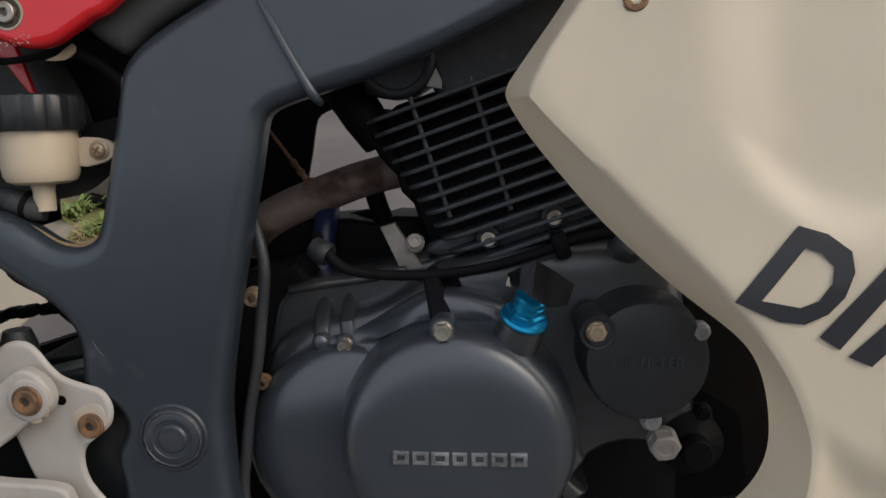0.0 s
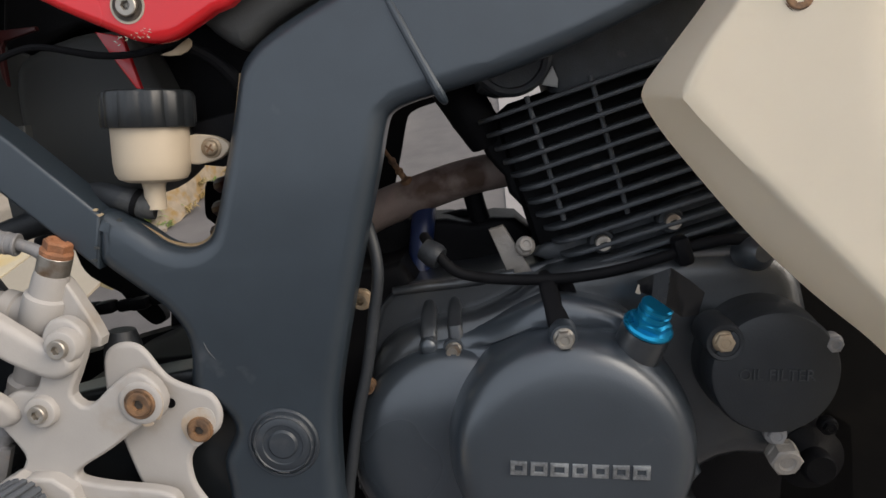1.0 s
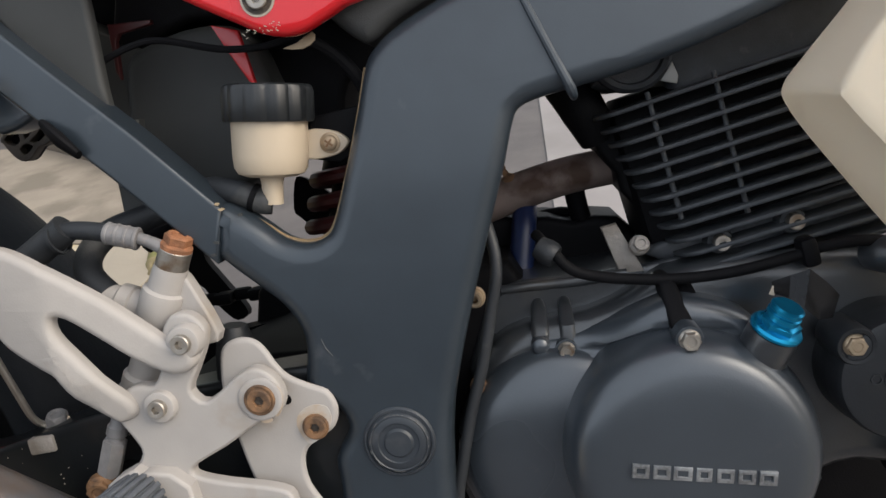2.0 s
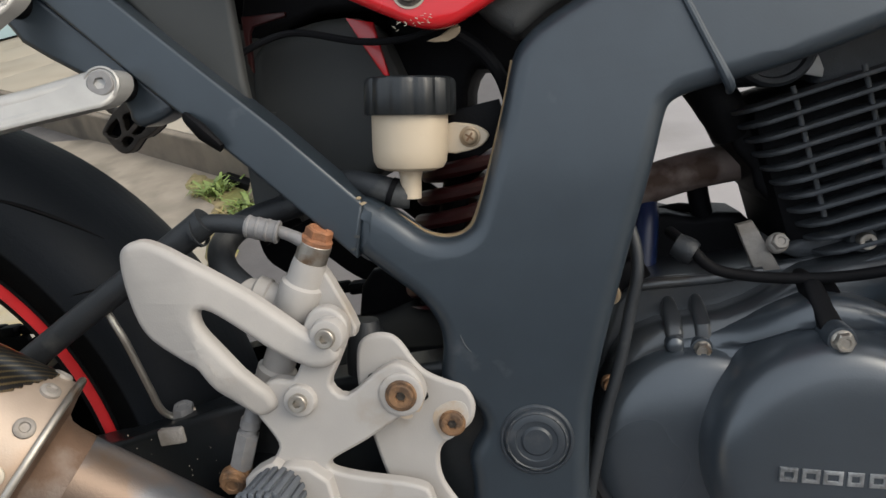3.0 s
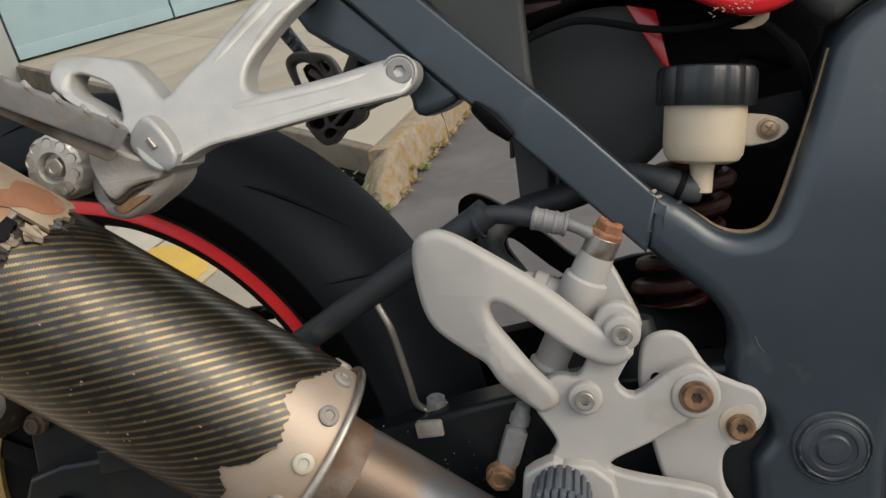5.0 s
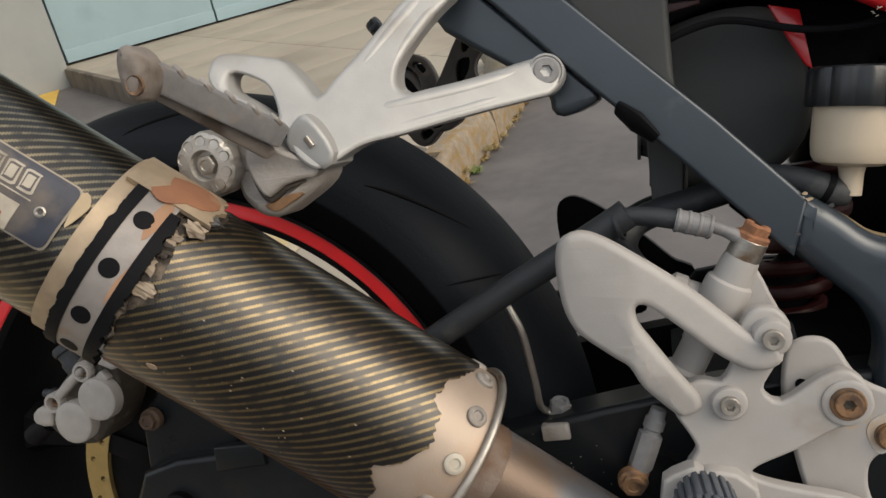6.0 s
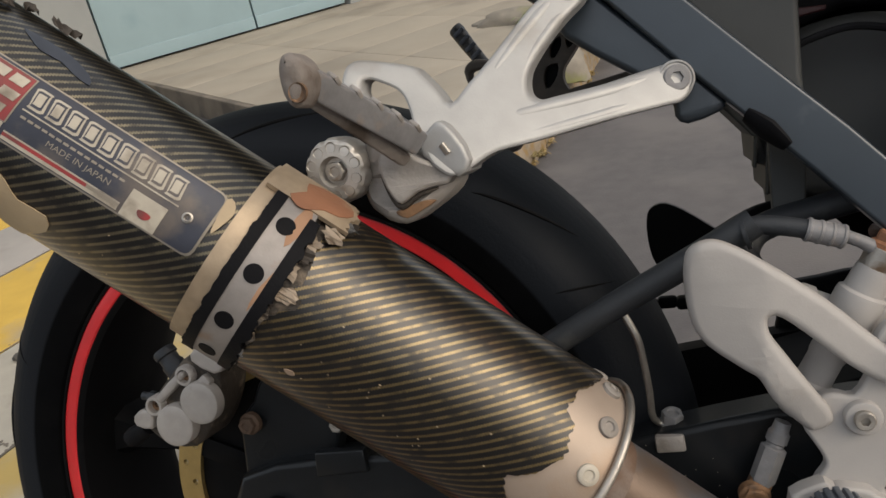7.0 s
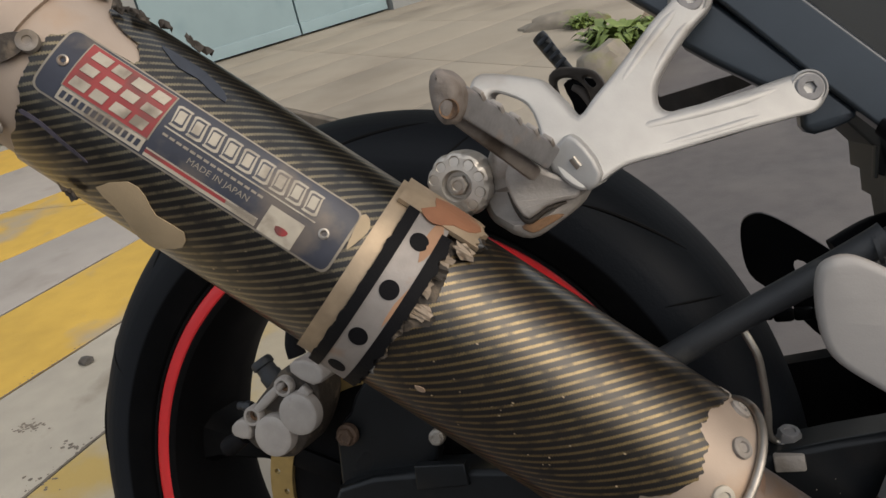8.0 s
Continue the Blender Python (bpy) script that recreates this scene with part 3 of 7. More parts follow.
# lines between the stripes: x at y = 1, and how it grows with y
lines_x = [(-0.19, 0.10), (-0.47, 0.14), (-0.73, 0.16), (-1.058, 0.236), (-1.50, 0.216), (-1.98, 0.42), (-2.72, 0.55), (-3.65, 0.60), (-4.5, 0.60)]
for (a, ka), (b, kb), m in zip(lines_x, lines_x[1:], (CONCRETE, WORNYELLOW, WHITE, YELLOW, PALEGREY, YELLOW, PALEGREY, YELLOW)):
    for y0, y1 in ((-1.2, 0.08), (0.086, 1.70), (1.706, 3.6)):
        q = []
        for x1, kk, g, y in ((a, ka, -0.004, y0), (b, kb, 0.004, y0), (b, kb, 0.004, y1), (a, ka, -0.004, y1)):
            x = x1 + g + kk * (y - 1)
            lim = kerb_a.y - 0.03 + (kerb_a.x - x) * (kerb_b.y - kerb_a.y) / (kerb_a.x - kerb_b.x)
            y = min(y, lim)
            q.append((x1 + g + kk * (y - 1), y))
        if q[2][1] - q[1][1] < 0.02 or q[3][1] - q[0][1] < 0.02:
            continue
        flat_piece("painted_slab", q, 0.0, 0.006, m, apron, 0.002)

JOINTDIRT = mat("black_mould_dirt", (0.165, 0.138, 0.108), 0.95, 0, 0.4, 60, 0.4, 200)
rnd = random.Random(31)


def speck(bm, x, y, r, z):
    ring = [bm.verts.new((x + r * rnd.uniform(0.5, 1.1) * math.cos(a), y + 0.8 * r * rnd.uniform(0.5, 1.1) * math.sin(a), z)) for a in [2 * math.pi * q / 8 for q in range(8)]]
    bm.faces.new(ring)


for (x1, kk), heavy in zip(lines_x[2:6], (0.9, 1.0, 0.7, 0.4)):
    bm = bmesh.new()
    edge_rows = []
    for k in range(231):
        y = 0.10 + 0.005 * k
        w = 0.5 + noise.noise(Vector((x1 * 7, y * 9, 0.5)))
        f = noise.noise(Vector((x1 * 3, y * 90, 2.5)))
        g = noise.noise(Vector((x1 * 3, y * 70, 6.5)))
        x = x1 + kk * (y - 1)
        edge_rows.append((bm.verts.new((x - heavy * max(0.0006, 0.0026 + 0.0050 * w * abs(f) + 0.002 * f), y, 0.0066)), bm.verts.new((x + heavy * max(0.0006, 0.0024 + 0.0024 * g), y, 0.0066))))
    for a, b in zip(edge_rows, edge_rows[1:]):
        bm.faces.new((a[0], a[1], b[1], b[0]))
    for k in range(150):
        y = rnd.uniform(0.10, 1.25)
        w = 0.5 + noise.noise(Vector((x1 * 7, y * 9, 0.5)))
        if rnd.random() < w * heavy:
            speck(bm, x1 + kk * (y - 1) - abs(rnd.gauss(0, 0.011)), y, rnd.uniform(0.0010, 0.0034), 0.0063 + 0.00002 * (k % 12))
    tagged(part("joint_dirt", bm, JOINTDIRT, apron, "dark mouldy dirt along the slab joint"), kind="stuff")
bm = bmesh.new()
for cx, cy, n, spread in ((-1.00, 0.475, 46, 0.018), (-0.86, 0.42, 14, 0.022), (-0.83, 0.33, 14, 0.022)):
    for k in range(n):
        speck(bm, cx + rnd.gauss(0, spread), cy + rnd.gauss(0, spread * 0.5), rnd.uniform(0.002, 0.0060), 0.0063 + 0.00002 * (k % 20))
tagged(part("mould_spots", bm, JOINTDIRT, apron, "blackish mould spots on the slabs"), kind="stuff")
flat_piece("painted_patch", [(-0.50, 0.965), (-0.515, 1.06), (-0.60, 1.12), (-0.69, 1.15), (-0.72, 1.10), (-0.70, 1.02), (-0.60, 0.96)], 0.0, 0.009, YELLOW, apron, 0.002, "worn patch of yellow paint", 2)
def earth(name, poly, high, seed, material, step=0.007):
    """A lumpy low bank inside an outline in x, y, running out to nothing at its uneven edge."""
    line2 = [Vector(p) for p in poly]
    x0, x1 = min(p.x for p in line2), max(p.x for p in line2)
    y0, y1 = min(p.y for p in line2), max(p.y for p in line2)
    nx, ny = int((x1 - x0) / step) + 2, int((y1 - y0) / step) + 2
    bm = bmesh.new()
    grid = {}
    for i in range(nx):
        for j in range(ny):
            p = Vector((x0 + i * step, y0 + j * step))
            inside, dist = False, 1.0
            for q, r in zip(line2, line2[1:] + line2[:1]):
                if (q.y > p.y) != (r.y > p.y) and p.x < (r.x - q.x) * (p.y - q.y) / (r.y - q.y) + q.x:
                    inside = not inside
                k = max(0.0, min(1.0, (p - q).dot(r - q) / (r - q).length_squared))
                dist = min(dist, (p - q.lerp(r, k)).length)
            if not inside:
                continue
            w = noise.noise(Vector((p.x * 22, p.y * 22, seed)))
            v = noise.noise(Vector((p.x * 70, p.y * 70, seed + 3)))
            top = high(p) if callable(high) else high
            f = max(0.0, min(1.0, (dist - 0.010) / 0.03 + 0.25 * w))
            z = -0.012 + f * f * (3 - 2 * f) * (0.012 + top * (1 + 0.15 * w) + 0.004 * v)
            grid[i, j] = bm.verts.new((p.x + 0.004 * v, p.y + 0.004 * w, z))
    for (i, j), v in list(grid.items()):
        q = [grid.get(k) for k in ((i, j), (i + 1, j), (i + 1, j + 1), (i, j + 1))]
        if all(q):
            bm.faces.new(q)
    return part(name, bm, material)


soil = earth("soil_strip", [(-0.13, 1.02), (-0.16, 1.22), (-0.15, 1.40), (-0.50, 1.66), (-0.50, 1.50), (-0.34, 1.32), (-0.29, 1.15), (-0.23, 1.00), (-0.12, 0.92)], 0.014, 4, SOIL)
tagged(soil, "dry mossy soil in the kerb corner", "soil", kind="structure")
# black block in place of the drain hole's dark
drain = flat_piece("drain_slot", [(-0.20, 1.415), (-0.33, 1.515), (-0.345, 1.49), (-0.215, 1.385)], 0.0, 0.034, RIMDARK, None, 0.003)
tagged(drain, "black block standing for the dark drain slot at the kerb foot", "drain", kind="structure")

# garage front: wall, and a sheet-steel door in two leaves
def upright(name, a, b, z0, z1, thick, material, parent=None, label=""):
    d = (b - a).normalized()
    nrm = Vector((-d.y, d.x))
    return flat_piece(name, [tuple(p) for p in (a, b, b + nrm * thick, a + nrm * thick)], z0, z1, material, parent, 0.004, label)


wall = upright("wall_garage", D0 - E_ALONG * 4.0, D0 - E_ALONG * 0.03, 0.0, 3.2, 0.25, WALL)
tagged(wall, "plain grey rendered garage wall", "wall", kind="structure")
wall2 = upright("wall_beyond", D0 + E_ALONG * 1.78, D0 + E_ALONG * 8.0, 0.0, 3.2, 0.25, WALL)
tagged(wall2, "grey rendered wall beyond the garage door", "wall", kind="structure")
lintel = upright("wall_lintel", D0 - E_ALONG * 0.03, D0 + E_ALONG * 1.78, 2.35, 3.2, 0.25, WALL)
tagged(lintel, "grey rendered wall over the door", "wall", kind="structure")
door = tagged(new("door_1"), "closed pale blue sheet-steel garage door", "door", kind="structure")
inn = Vector((-E_ALONG.y, E_ALONG.x)) * 0.05
for a, b in ((0.0, 1.005), (1.02, 1.76)):
    upright("leaf", D0 + E_ALONG * a + inn, D0 + E_ALONG * b + inn, 0.125, 2.34, 0.04, DOORBLUE, door)
    upright("kick_strip", D0 + E_ALONG * a + inn * 0.9, D0 + E_ALONG * b + inn * 0.9, 0.125, 0.2, 0.012, DOORBLUE, door)
upright("backing", D0 - E_ALONG * 0.02 + inn * 2.2, D0 + E_ALONG * 1.77 + inn * 2.2, 0.1, 2.34, 0.03, DOORDARK, door)


# unseen wall behind the viewpoint, added to darken what the machine reflects
unseen_wall = flat_piece("wall_unseen", [(-14, -8.2), (14, -8.2), (14, -7.9), (-14, -7.9)], 0.0, 2.4, UNSEENWALL)
tagged(unseen_wall, "unseen plain dark wall added to darken reflections", "wall", kind="structure")

def weed(at, size, count, seed, material, label, wide=1.0):
    """A tuft of thin bent leaves."""
    rnd = random.Random(seed)
    bm = bmesh.new()
    for _ in range(count):
        a, l = rnd.uniform(0, 2 * math.pi), size * rnd.uniform(0.4, 1.1)
        p = Vector(at) + Vector((rnd.gauss(0, size * 0.3), rnd.gauss(0, size * 0.3), 0))
        d = Vector((math.cos(a), math.sin(a), 0))
        s = Vector((-d.y, d.x, 0)) * size * rnd.uniform(0.03, 0.085) * wide
        up = rnd.uniform(0.4, 1.1)
        line = [p, p + d * l * 0.35 + Vector((0, 0, l * up * 0.55)), p + d * l * 0.75 + Vector((0, 0, l * up * 0.7)), p + d * l * 1.05 + Vector((0, 0, l * up * 0.45))]
        w = (0.5, 1.0, 0.7, 0.05)
        vs = [(bm.verts.new(q + s * k), bm.verts.new(q - s * k)) for q, k in zip(line, w)]
        for (a1, a2), (b1, b2) in zip(vs, vs[1:]):
            bm.faces.new((a1, a2, b2, b1))
    return tagged(part("weed", bm, material), label, "weed", "weeds in the kerb joint", "stuff")


weed((-0.33, 1.42, 0.01), 0.060, 90, 1, LEAF, "green weeds growing at the kerb foot")
weed((-0.21, 1.30, 0.01), 0.050, 80, 2, LEAF, "low green weeds in the kerb joint")
weed((-0.25, 1.27, 0.005), 0.032, 200, 3, DRYLEAF, "dry yellow weeds in the kerb joint")
weed((-0.38, 1.43, 0.005), 0.032, 150, 4, DRYLEAF, "dry yellow weeds at the kerb foot")
weed((-0.115, 1.46, 0.03), 0.018, 120, 5, DRYLEAF, "dry yellow moss tuft on the kerb")
weed((-0.09, 1.64, 0.02), 0.020, 120, 8, DRYLEAF, "dry yellow moss tuft on the kerb")
rnd2 = random.Random(77)
for k in range(16):
    y = 1.27 + 0.085 * k
    x = float(np.interp(y, (1.25, 1.36, 1.49, 1.75, 2.2, 3.6), (-0.160, -0.128, -0.112, -0.082, -0.040, 0.045)))
    weed((x + rnd2.uniform(-0.006, 0.006), y, 0.002), rnd2.uniform(0.016, 0.028), 90, 40 + k, LEAF if k in (0, 3) else MOSSLEAF, "ochre moss and dry grass along the kerb foot", 1.6)
weed((-0.18, 1.06, 0.005), 0.02, 160, 10, DRYLEAF, "dry yellow weeds along the kerb end")
weed((-0.155, 1.36, 0.02), 0.026, 90, 9, LEAF, "small green weeds at the kerb end")
weed((-0.079, 2.700, 0.10), 0.13, 420, 6, LEAF, "leafy green bush at the pavement edge", 2.4)
weed((-0.312, 3.200, 0.11), 0.07, 160, 7, LEAF, "green weeds on the pavement edge", 2.4)


def rock(name, at, size, seed, material, label):
    bm = bmesh.new()
    bmesh.ops.create_icosphere(bm, subdivisions=3, radius=1)
    for v in bm.verts:
        q = v.co * 1.3 + Vector((seed, 0, 0))
        v.co = Vector((v.co.x * size[0], v.co.y * size[1], max(v.co.z, -0.3) * size[2])) * (1 + 0.35 * noise.noise(q) + 0.1 * noise.noise(q * 4)) + Vector(at)
    return tagged(part(name, bm, material), label, "rock")


rock("rock", (-0.087, 2.216, 0.12), (0.11, 0.10, 0.10), 3, STONE, "grey mossy stone at the pavement edge")
rock("rock", (-1.046, 0.684, 0.012), (0.016, 0.013, 0.010), 5, DARKSTONE, "small dark stone lying on the painted apron")
rock("rock", (-0.42, 3.32, 0.12), (0.2, 0.08, 0.05), 8, STONE, "flat mossy stone on the pavement edge")

# ---- the motorcycle ----
ROOT = pose(0, 0, 0, -17.07, 0, 0)
bike = thing("motorcycle", "used sports motorcycle, slate frame, cream fairing, leaning on its stand", "motorcycle", m=ROOT)
OUT = Vector((0, -1, 0))

def hose(name, pts, r, material, parent=bike, label="", seg=14):
    return part(name, sweep(bmesh.new(), pts, r, seg), material, parent, label)


# main frame
frame_outline = [(0.533, 0.603), (0.545, 0.612), (0.57, 0.624), (0.65, 0.657), (0.80, 0.71), (0.95, 0.75), (0.95, 0.67), (0.80, 0.615), (0.753, 0.597), (0.704, 0.581), (0.667, 0.572),
                 (0.639, 0.567), (0.622, 0.564), (0.610, 0.560), (0.605, 0.552), (0.598, 0.529), (0.585, 0.491), (0.570, 0.446), (0.558, 0.406), (0.552, 0.378), (0.548, 0.334), (0.545, 0.27),
                 (0.474, 0.27), (0.478, 0.338), (0.478, 0.362), (0.488, 0.380), (0.484, 0.393), (0.472, 0.401), (0.466, 0.412), (0.469, 0.430), (0.468, 0.445), (0.459, 0.461), (0.444, 0.475), (0.428, 0.490),
                 (0.424, 0.497), (0.428, 0.520), (0.433, 0.524), (0.442, 0.519), (0.454, 0.510), (0.466, 0.500), (0.479, 0.496), (0.491, 0.499), (0.498, 0.509), (0.509, 0.539), (0.519, 0.569), (0.526, 0.593)]


def crown(z):
    """The plate curves inwards towards its top."""
    return 0.8 * max(0.0, z - 0.515) ** 2


bm = slab(bmesh.new(), frame_outline, -0.1085, -0.086, 0.0110, smooth=3, steps=6)
for k in range(17):
    bmesh.ops.bisect_plane(bm, geom=bm.verts[:] + bm.edges[:] + bm.faces[:], plane_co=(0, 0, 0.515 + 0.013 * k), plane_no=(0, 0, 1))
for v in bm.verts:
    v.co.y += crown(v.co.z)
frame_part = part("main_frame", bm, FRAME, bike, "slate grey painted aluminium frame plate", weighted=True)
bm = bmesh.new()
sweep(bm, [(x, y + crown(z), z) for x, y, z in ((0.614, -0.1080, 0.624), (0.620, -0.1090, 0.610), (0.629, -0.1090, 0.588), (0.638, -0.1075, 0.567), (0.640, -0.098, 0.562))], [0.0016, 0.0022, 0.0023, 0.0030, 0.002], 10)
part("weld_seam", bm, FRAME, frame_part)
# seat rail: a square tube welded to the plate
rail_outline = [(0.434, 0.522), (0.388, 0.570), (0.343, 0.613), (0.307, 0.648), (0.235, 0.717), (0.200, 0.715), (0.262, 0.654), (0.313, 0.602), (0.369, 0.548), (0.426, 0.490)]
bm = slab(bmesh.new(), rail_outline, -0.1092, -0.084, 0.0024, smooth=1)
rail = part("seat_rail", bm, FRAME, bike, "slate grey square-tube seat rail", weighted=True)
bm = bmesh.new()
sweep(bm, [(0.4345, -0.1072, 0.5235), (0.430, -0.1082, 0.516), (0.4275, -0.1085, 0.503), (0.425, -0.1077, 0.492)], [0.0004, 0.0005, 0.0005, 0.0004], 8)
part("weld_bead", bm, FRAME, rail)
rnd = random.Random(21)
for k, (x, z) in enumerate(((0.432, 0.525), (0.434, 0.522), (0.428, 0.503), (0.425, 0.496), (0.445, 0.518), )):
    ol = [(x + rnd.uniform(0.5, 1.0) * 0.0022 * math.cos(a), z + rnd.uniform(0.4, 1.0) * 0.0013 * math.sin(a)) for a in [2 * math.pi * q / 9 for q in range(9)]]
    part("paint_chip", slab(bmesh.new(), ol, -0.1098, -0.1087, 0.0, smooth=2), TANNED if k < 2 else TAILGREY, rail, "chipped paint at the weld")
# gusset under the rail, with the passenger bracket's mounts
bm = slab(bmesh.new(), [(0.205, 0.70), (0.262, 0.654), (0.315, 0.602), (0.326, 0.590), (0.322, 0.584), (0.305, 0.579), (0.298, 0.584), (0.295, 0.596), (0.270, 0.614), (0.238, 0.636), (0.225, 0.655), (0.17, 0.70)], -0.104, -0.080, 0.004, smooth=2)
part("gusset", bm, FRAME, rail, weighted=True)
# black filler added for the dark space under the seat
bm = slab(bmesh.new(), [(0.440, 0.640), (0.446, 0.585), (0.462, 0.560), (0.484, 0.556), (0.489, 0.580), (0.497, 0.594), (0.512, 0.590), (0.530, 0.585), (0.545, 0.600), (0.545, 0.640)], 0.0, 0.075, 0.006, smooth=2)
part("under_seat_fill", bm, PLASTICDARK, bike, "black filler for the dark inside under the seat", weighted=True)
# left side of the frame, in black instead of slate for its shade
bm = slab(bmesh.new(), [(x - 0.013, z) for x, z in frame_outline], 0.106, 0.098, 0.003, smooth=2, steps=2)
part("left_frame", bm, RIMDARK, bike)
# rubber edging of the frame's pocket and its rear edge
bm = bmesh.new()
sweep(bm, [(0.436, -0.092, 0.521), (0.454, -0.094, 0.509), (0.466, -0.094, 0.4995), (0.479, -0.094, 0.4955), (0.4905, -0.094, 0.498), (0.4975, -0.094, 0.508), (0.5085, -0.094, 0.538), (0.5185, -0.094, 0.568), (0.5255, -0.094, 0.592)], [0.0010, 0.0012, 0.0016, 0.0022, 0.0024, 0.0018, 0.0011, 0.0010, 0.0010], 8)
part("edge_primer", bm, mat("chipped_tan_edge", (0.20, 0.14, 0.075), 0.7, 0, 0.4, 200), frame_part, "tan chipped inner edge of the plate")
# unseen tank block above the frame, added to shade it
bm = slab(bmesh.new(), [(0.52, 0.775), (0.62, 0.765), (0.78, 0.785), (0.95, 0.83), (0.97, 0.92), (0.80, 0.99), (0.62, 0.95), (0.53, 0.85)], -0.172, 0.172, 0.04, smooth=3, back=True)
part("unseen_tank", bm, RED, bike, "unseen red tank block shading the frame", weighted=True)
# swing-arm pivot cap
bm = bmesh.new()
lathe(bm, (0.520, -0.1085, 0.373), OUT, [(0.0218, -0.004), (0.0218, 0.0008), (0.0208, 0.0020), (0.0199, 0.0020), (0.0194, 0.0010), (0.0188, 0.0012), (0.0180, 0.0030), (0.0172, 0.0036), (0.0166, 0.0030), (0.0160, 0.0034), (0.0125, 0.0036), (0.0120, 0.0030), (0.0092, 0.0028), (0.0086, 0.0036), (0.0078, 0.0042)], 64)
pcap = part("pivot_cap", bm, PIVOT, frame_part, "round dark plastic pivot cap")
bm = bmesh.new()
rnd = random.Random(3)
for k in range(60):
    a = rnd.uniform(0, 2 * math.pi)
    r = rnd.choice((0.0215, 0.0200, 0.0178))
    box(bm, (0.520 + r * math.cos(a), -0.1087 - (0.0016 if r < 0.021 else 0.0006) - (0.0014 if r < 0.018 else 0), 0.373 + r * math.sin(a)), (rnd.uniform(0.0008, 0.0035), 0.0003, rnd.uniform(0.0003, 0.0007)), Matrix.Rotation(-a + math.pi / 2, 3, "Y"))
tagged(part("cap_dust", bm, DUSTRIM, pcap, "pale dust in the rings of the cap"), kind="stuff")
bm = bmesh.new()
sweep(bm, [(0.4815, -0.1088, 0.440), (0.4835, -0.1088, 0.434), (0.487, -0.1088, 0.429)], [0.0001, 0.0003, 0.0001], 6)
part("scratch", bm, DUSTRIM, frame_part, "bare metal scratch")

# engine: crankcase and covers
bm = slab(bmesh.new(), [(0.560, 0.27), (0.556, 0.36), (0.562, 0.385), (0.576, 0.410), (0.600, 0.422), (0.640, 0.427), (0.668, 0.438), (0.690, 0.450), (0.740, 0.456), (0.800, 0.455), (0.838, 0.442), (0.848, 0.41), (0.850, 0.350), (0.846, 0.322), (0.832, 0.310), (0.800, 0.314), (0.778, 0.308), (0.764, 0.292), (0.760, 0.27)], -0.058, 0.09, 0.014, smooth=2)
crank = part("crankcase", bm, CASE, bike, "black painted engine crankcase", weighted=True)
bm = slab(bmesh.new(), [(0.566, 0.36), (0.570, 0.420), (0.582, 0.440), (0.600, 0.447), (0.640, 0.447), (0.690, 0.452), (0.72, 0.45), (0.72, 0.36)], -0.034, 0.085, 0.005, smooth=2)
part("upper_case", bm, CASE, crank, weighted=True)
bm = bmesh.new()
sweep(bm, [(0.586, -0.036, 0.4425), (0.610, -0.037, 0.4440), (0.640, -0.037, 0.4445), (0.668, -0.037, 0.4470)], [0.0030, 0.0036, 0.0036, 0.0030], 12)
part("case_ledge", bm, CASE, crank)
# black block added where the crankcase's underside is a dark void
bm = slab(bmesh.new(), [(0.58, 0.17), (0.58, 0.36), (0.70, 0.36), (0.842, 0.36), (0.905, 0.31), (0.905, 0.17)], 0.0, 0.088, 0.012, smooth=1)
part("case_void_fill", bm, PLASTICDARK, crank, "black filler for the dark void under the crankcase")
# clutch cover: flange, rear lobe, main dome
def case_in(x, z):
    """The cover's rear half lies deeper than its front half."""
    f = min(1.0, max(0.0, (0.682 - x) / 0.050))
    return 0.021 * f * f * (3 - 2 * f)


bm = slab(bmesh.new(), [(0.564, 0.3), (0.5548, 0.3468), (0.5611, 0.3782), (0.5731, 0.3907), (0.5857, 0.3987), (0.6055, 0.4121), (0.6258, 0.4158), (0.646, 0.4209), (0.6642, 0.4295), (0.6815, 0.4364), (0.691, 0.4385), (0.705, 0.4365), (0.7207, 0.431), (0.736, 0.421), (0.75, 0.394), (0.757, 0.36), (0.757, 0.3)], -0.083, -0.05, 0.011, smooth=3, lean=case_in, steps=5)
cover = part("clutch_cover", bm, COVER, crank, "satin dark grey domed clutch cover", weighted=True)
bm = bmesh.new()
lathe(bm, (0.6175, -0.0645, 0.3385), OUT, [(0.0705, -0.02), (0.0700, -0.006), (0.0682, 0.0005), (0.0645, 0.0060), (0.0585, 0.0095), (0.048, 0.0120), (0.040, 0.0138), (0.028, 0.0150), (0.010, 0.0157)], 96)
part("rear_lobe", bm, COVER, crank)
bm = bmesh.new()
lathe(bm, (0.692, -0.08, 0.345), OUT, [(0.0765, -0.02), (0.0762, 0.0010), (0.0752, 0.0080), (0.0738, 0.0140), (0.0716, 0.0192), (0.0688, 0.0235), (0.0652, 0.0266), (0.0608, 0.0287), (0.055, 0.0300), (0.045, 0.0312), (0.025, 0.0323), (0.008, 0.0327)], 112)
dome = part("clutch_dome", bm, COVER, crank)


def boss_bolt(at, r, h, material, up=None):
    """A cover bolt on its boss."""
    bm = bmesh.new()
    lathe(bm, (at[0], at[1] + 0.03, at[2]), OUT, [(r * 1.75, 0), (r * 1.7, 0.027), (r * 1.55, 0.030), (r * 1.3, 0.030)], 28)
    b = part("boss", bm, COVER, crank)
    hex_bolt("bolt", at, OUT, r, h, material, crank, r * 1.25)


boss_bolt((0.6243, -0.0620, 0.4063), 0.0044, 0.006, STEEL)
boss_bolt((0.693, -0.1000, 0.419), 0.0050, 0.006, STEEL)
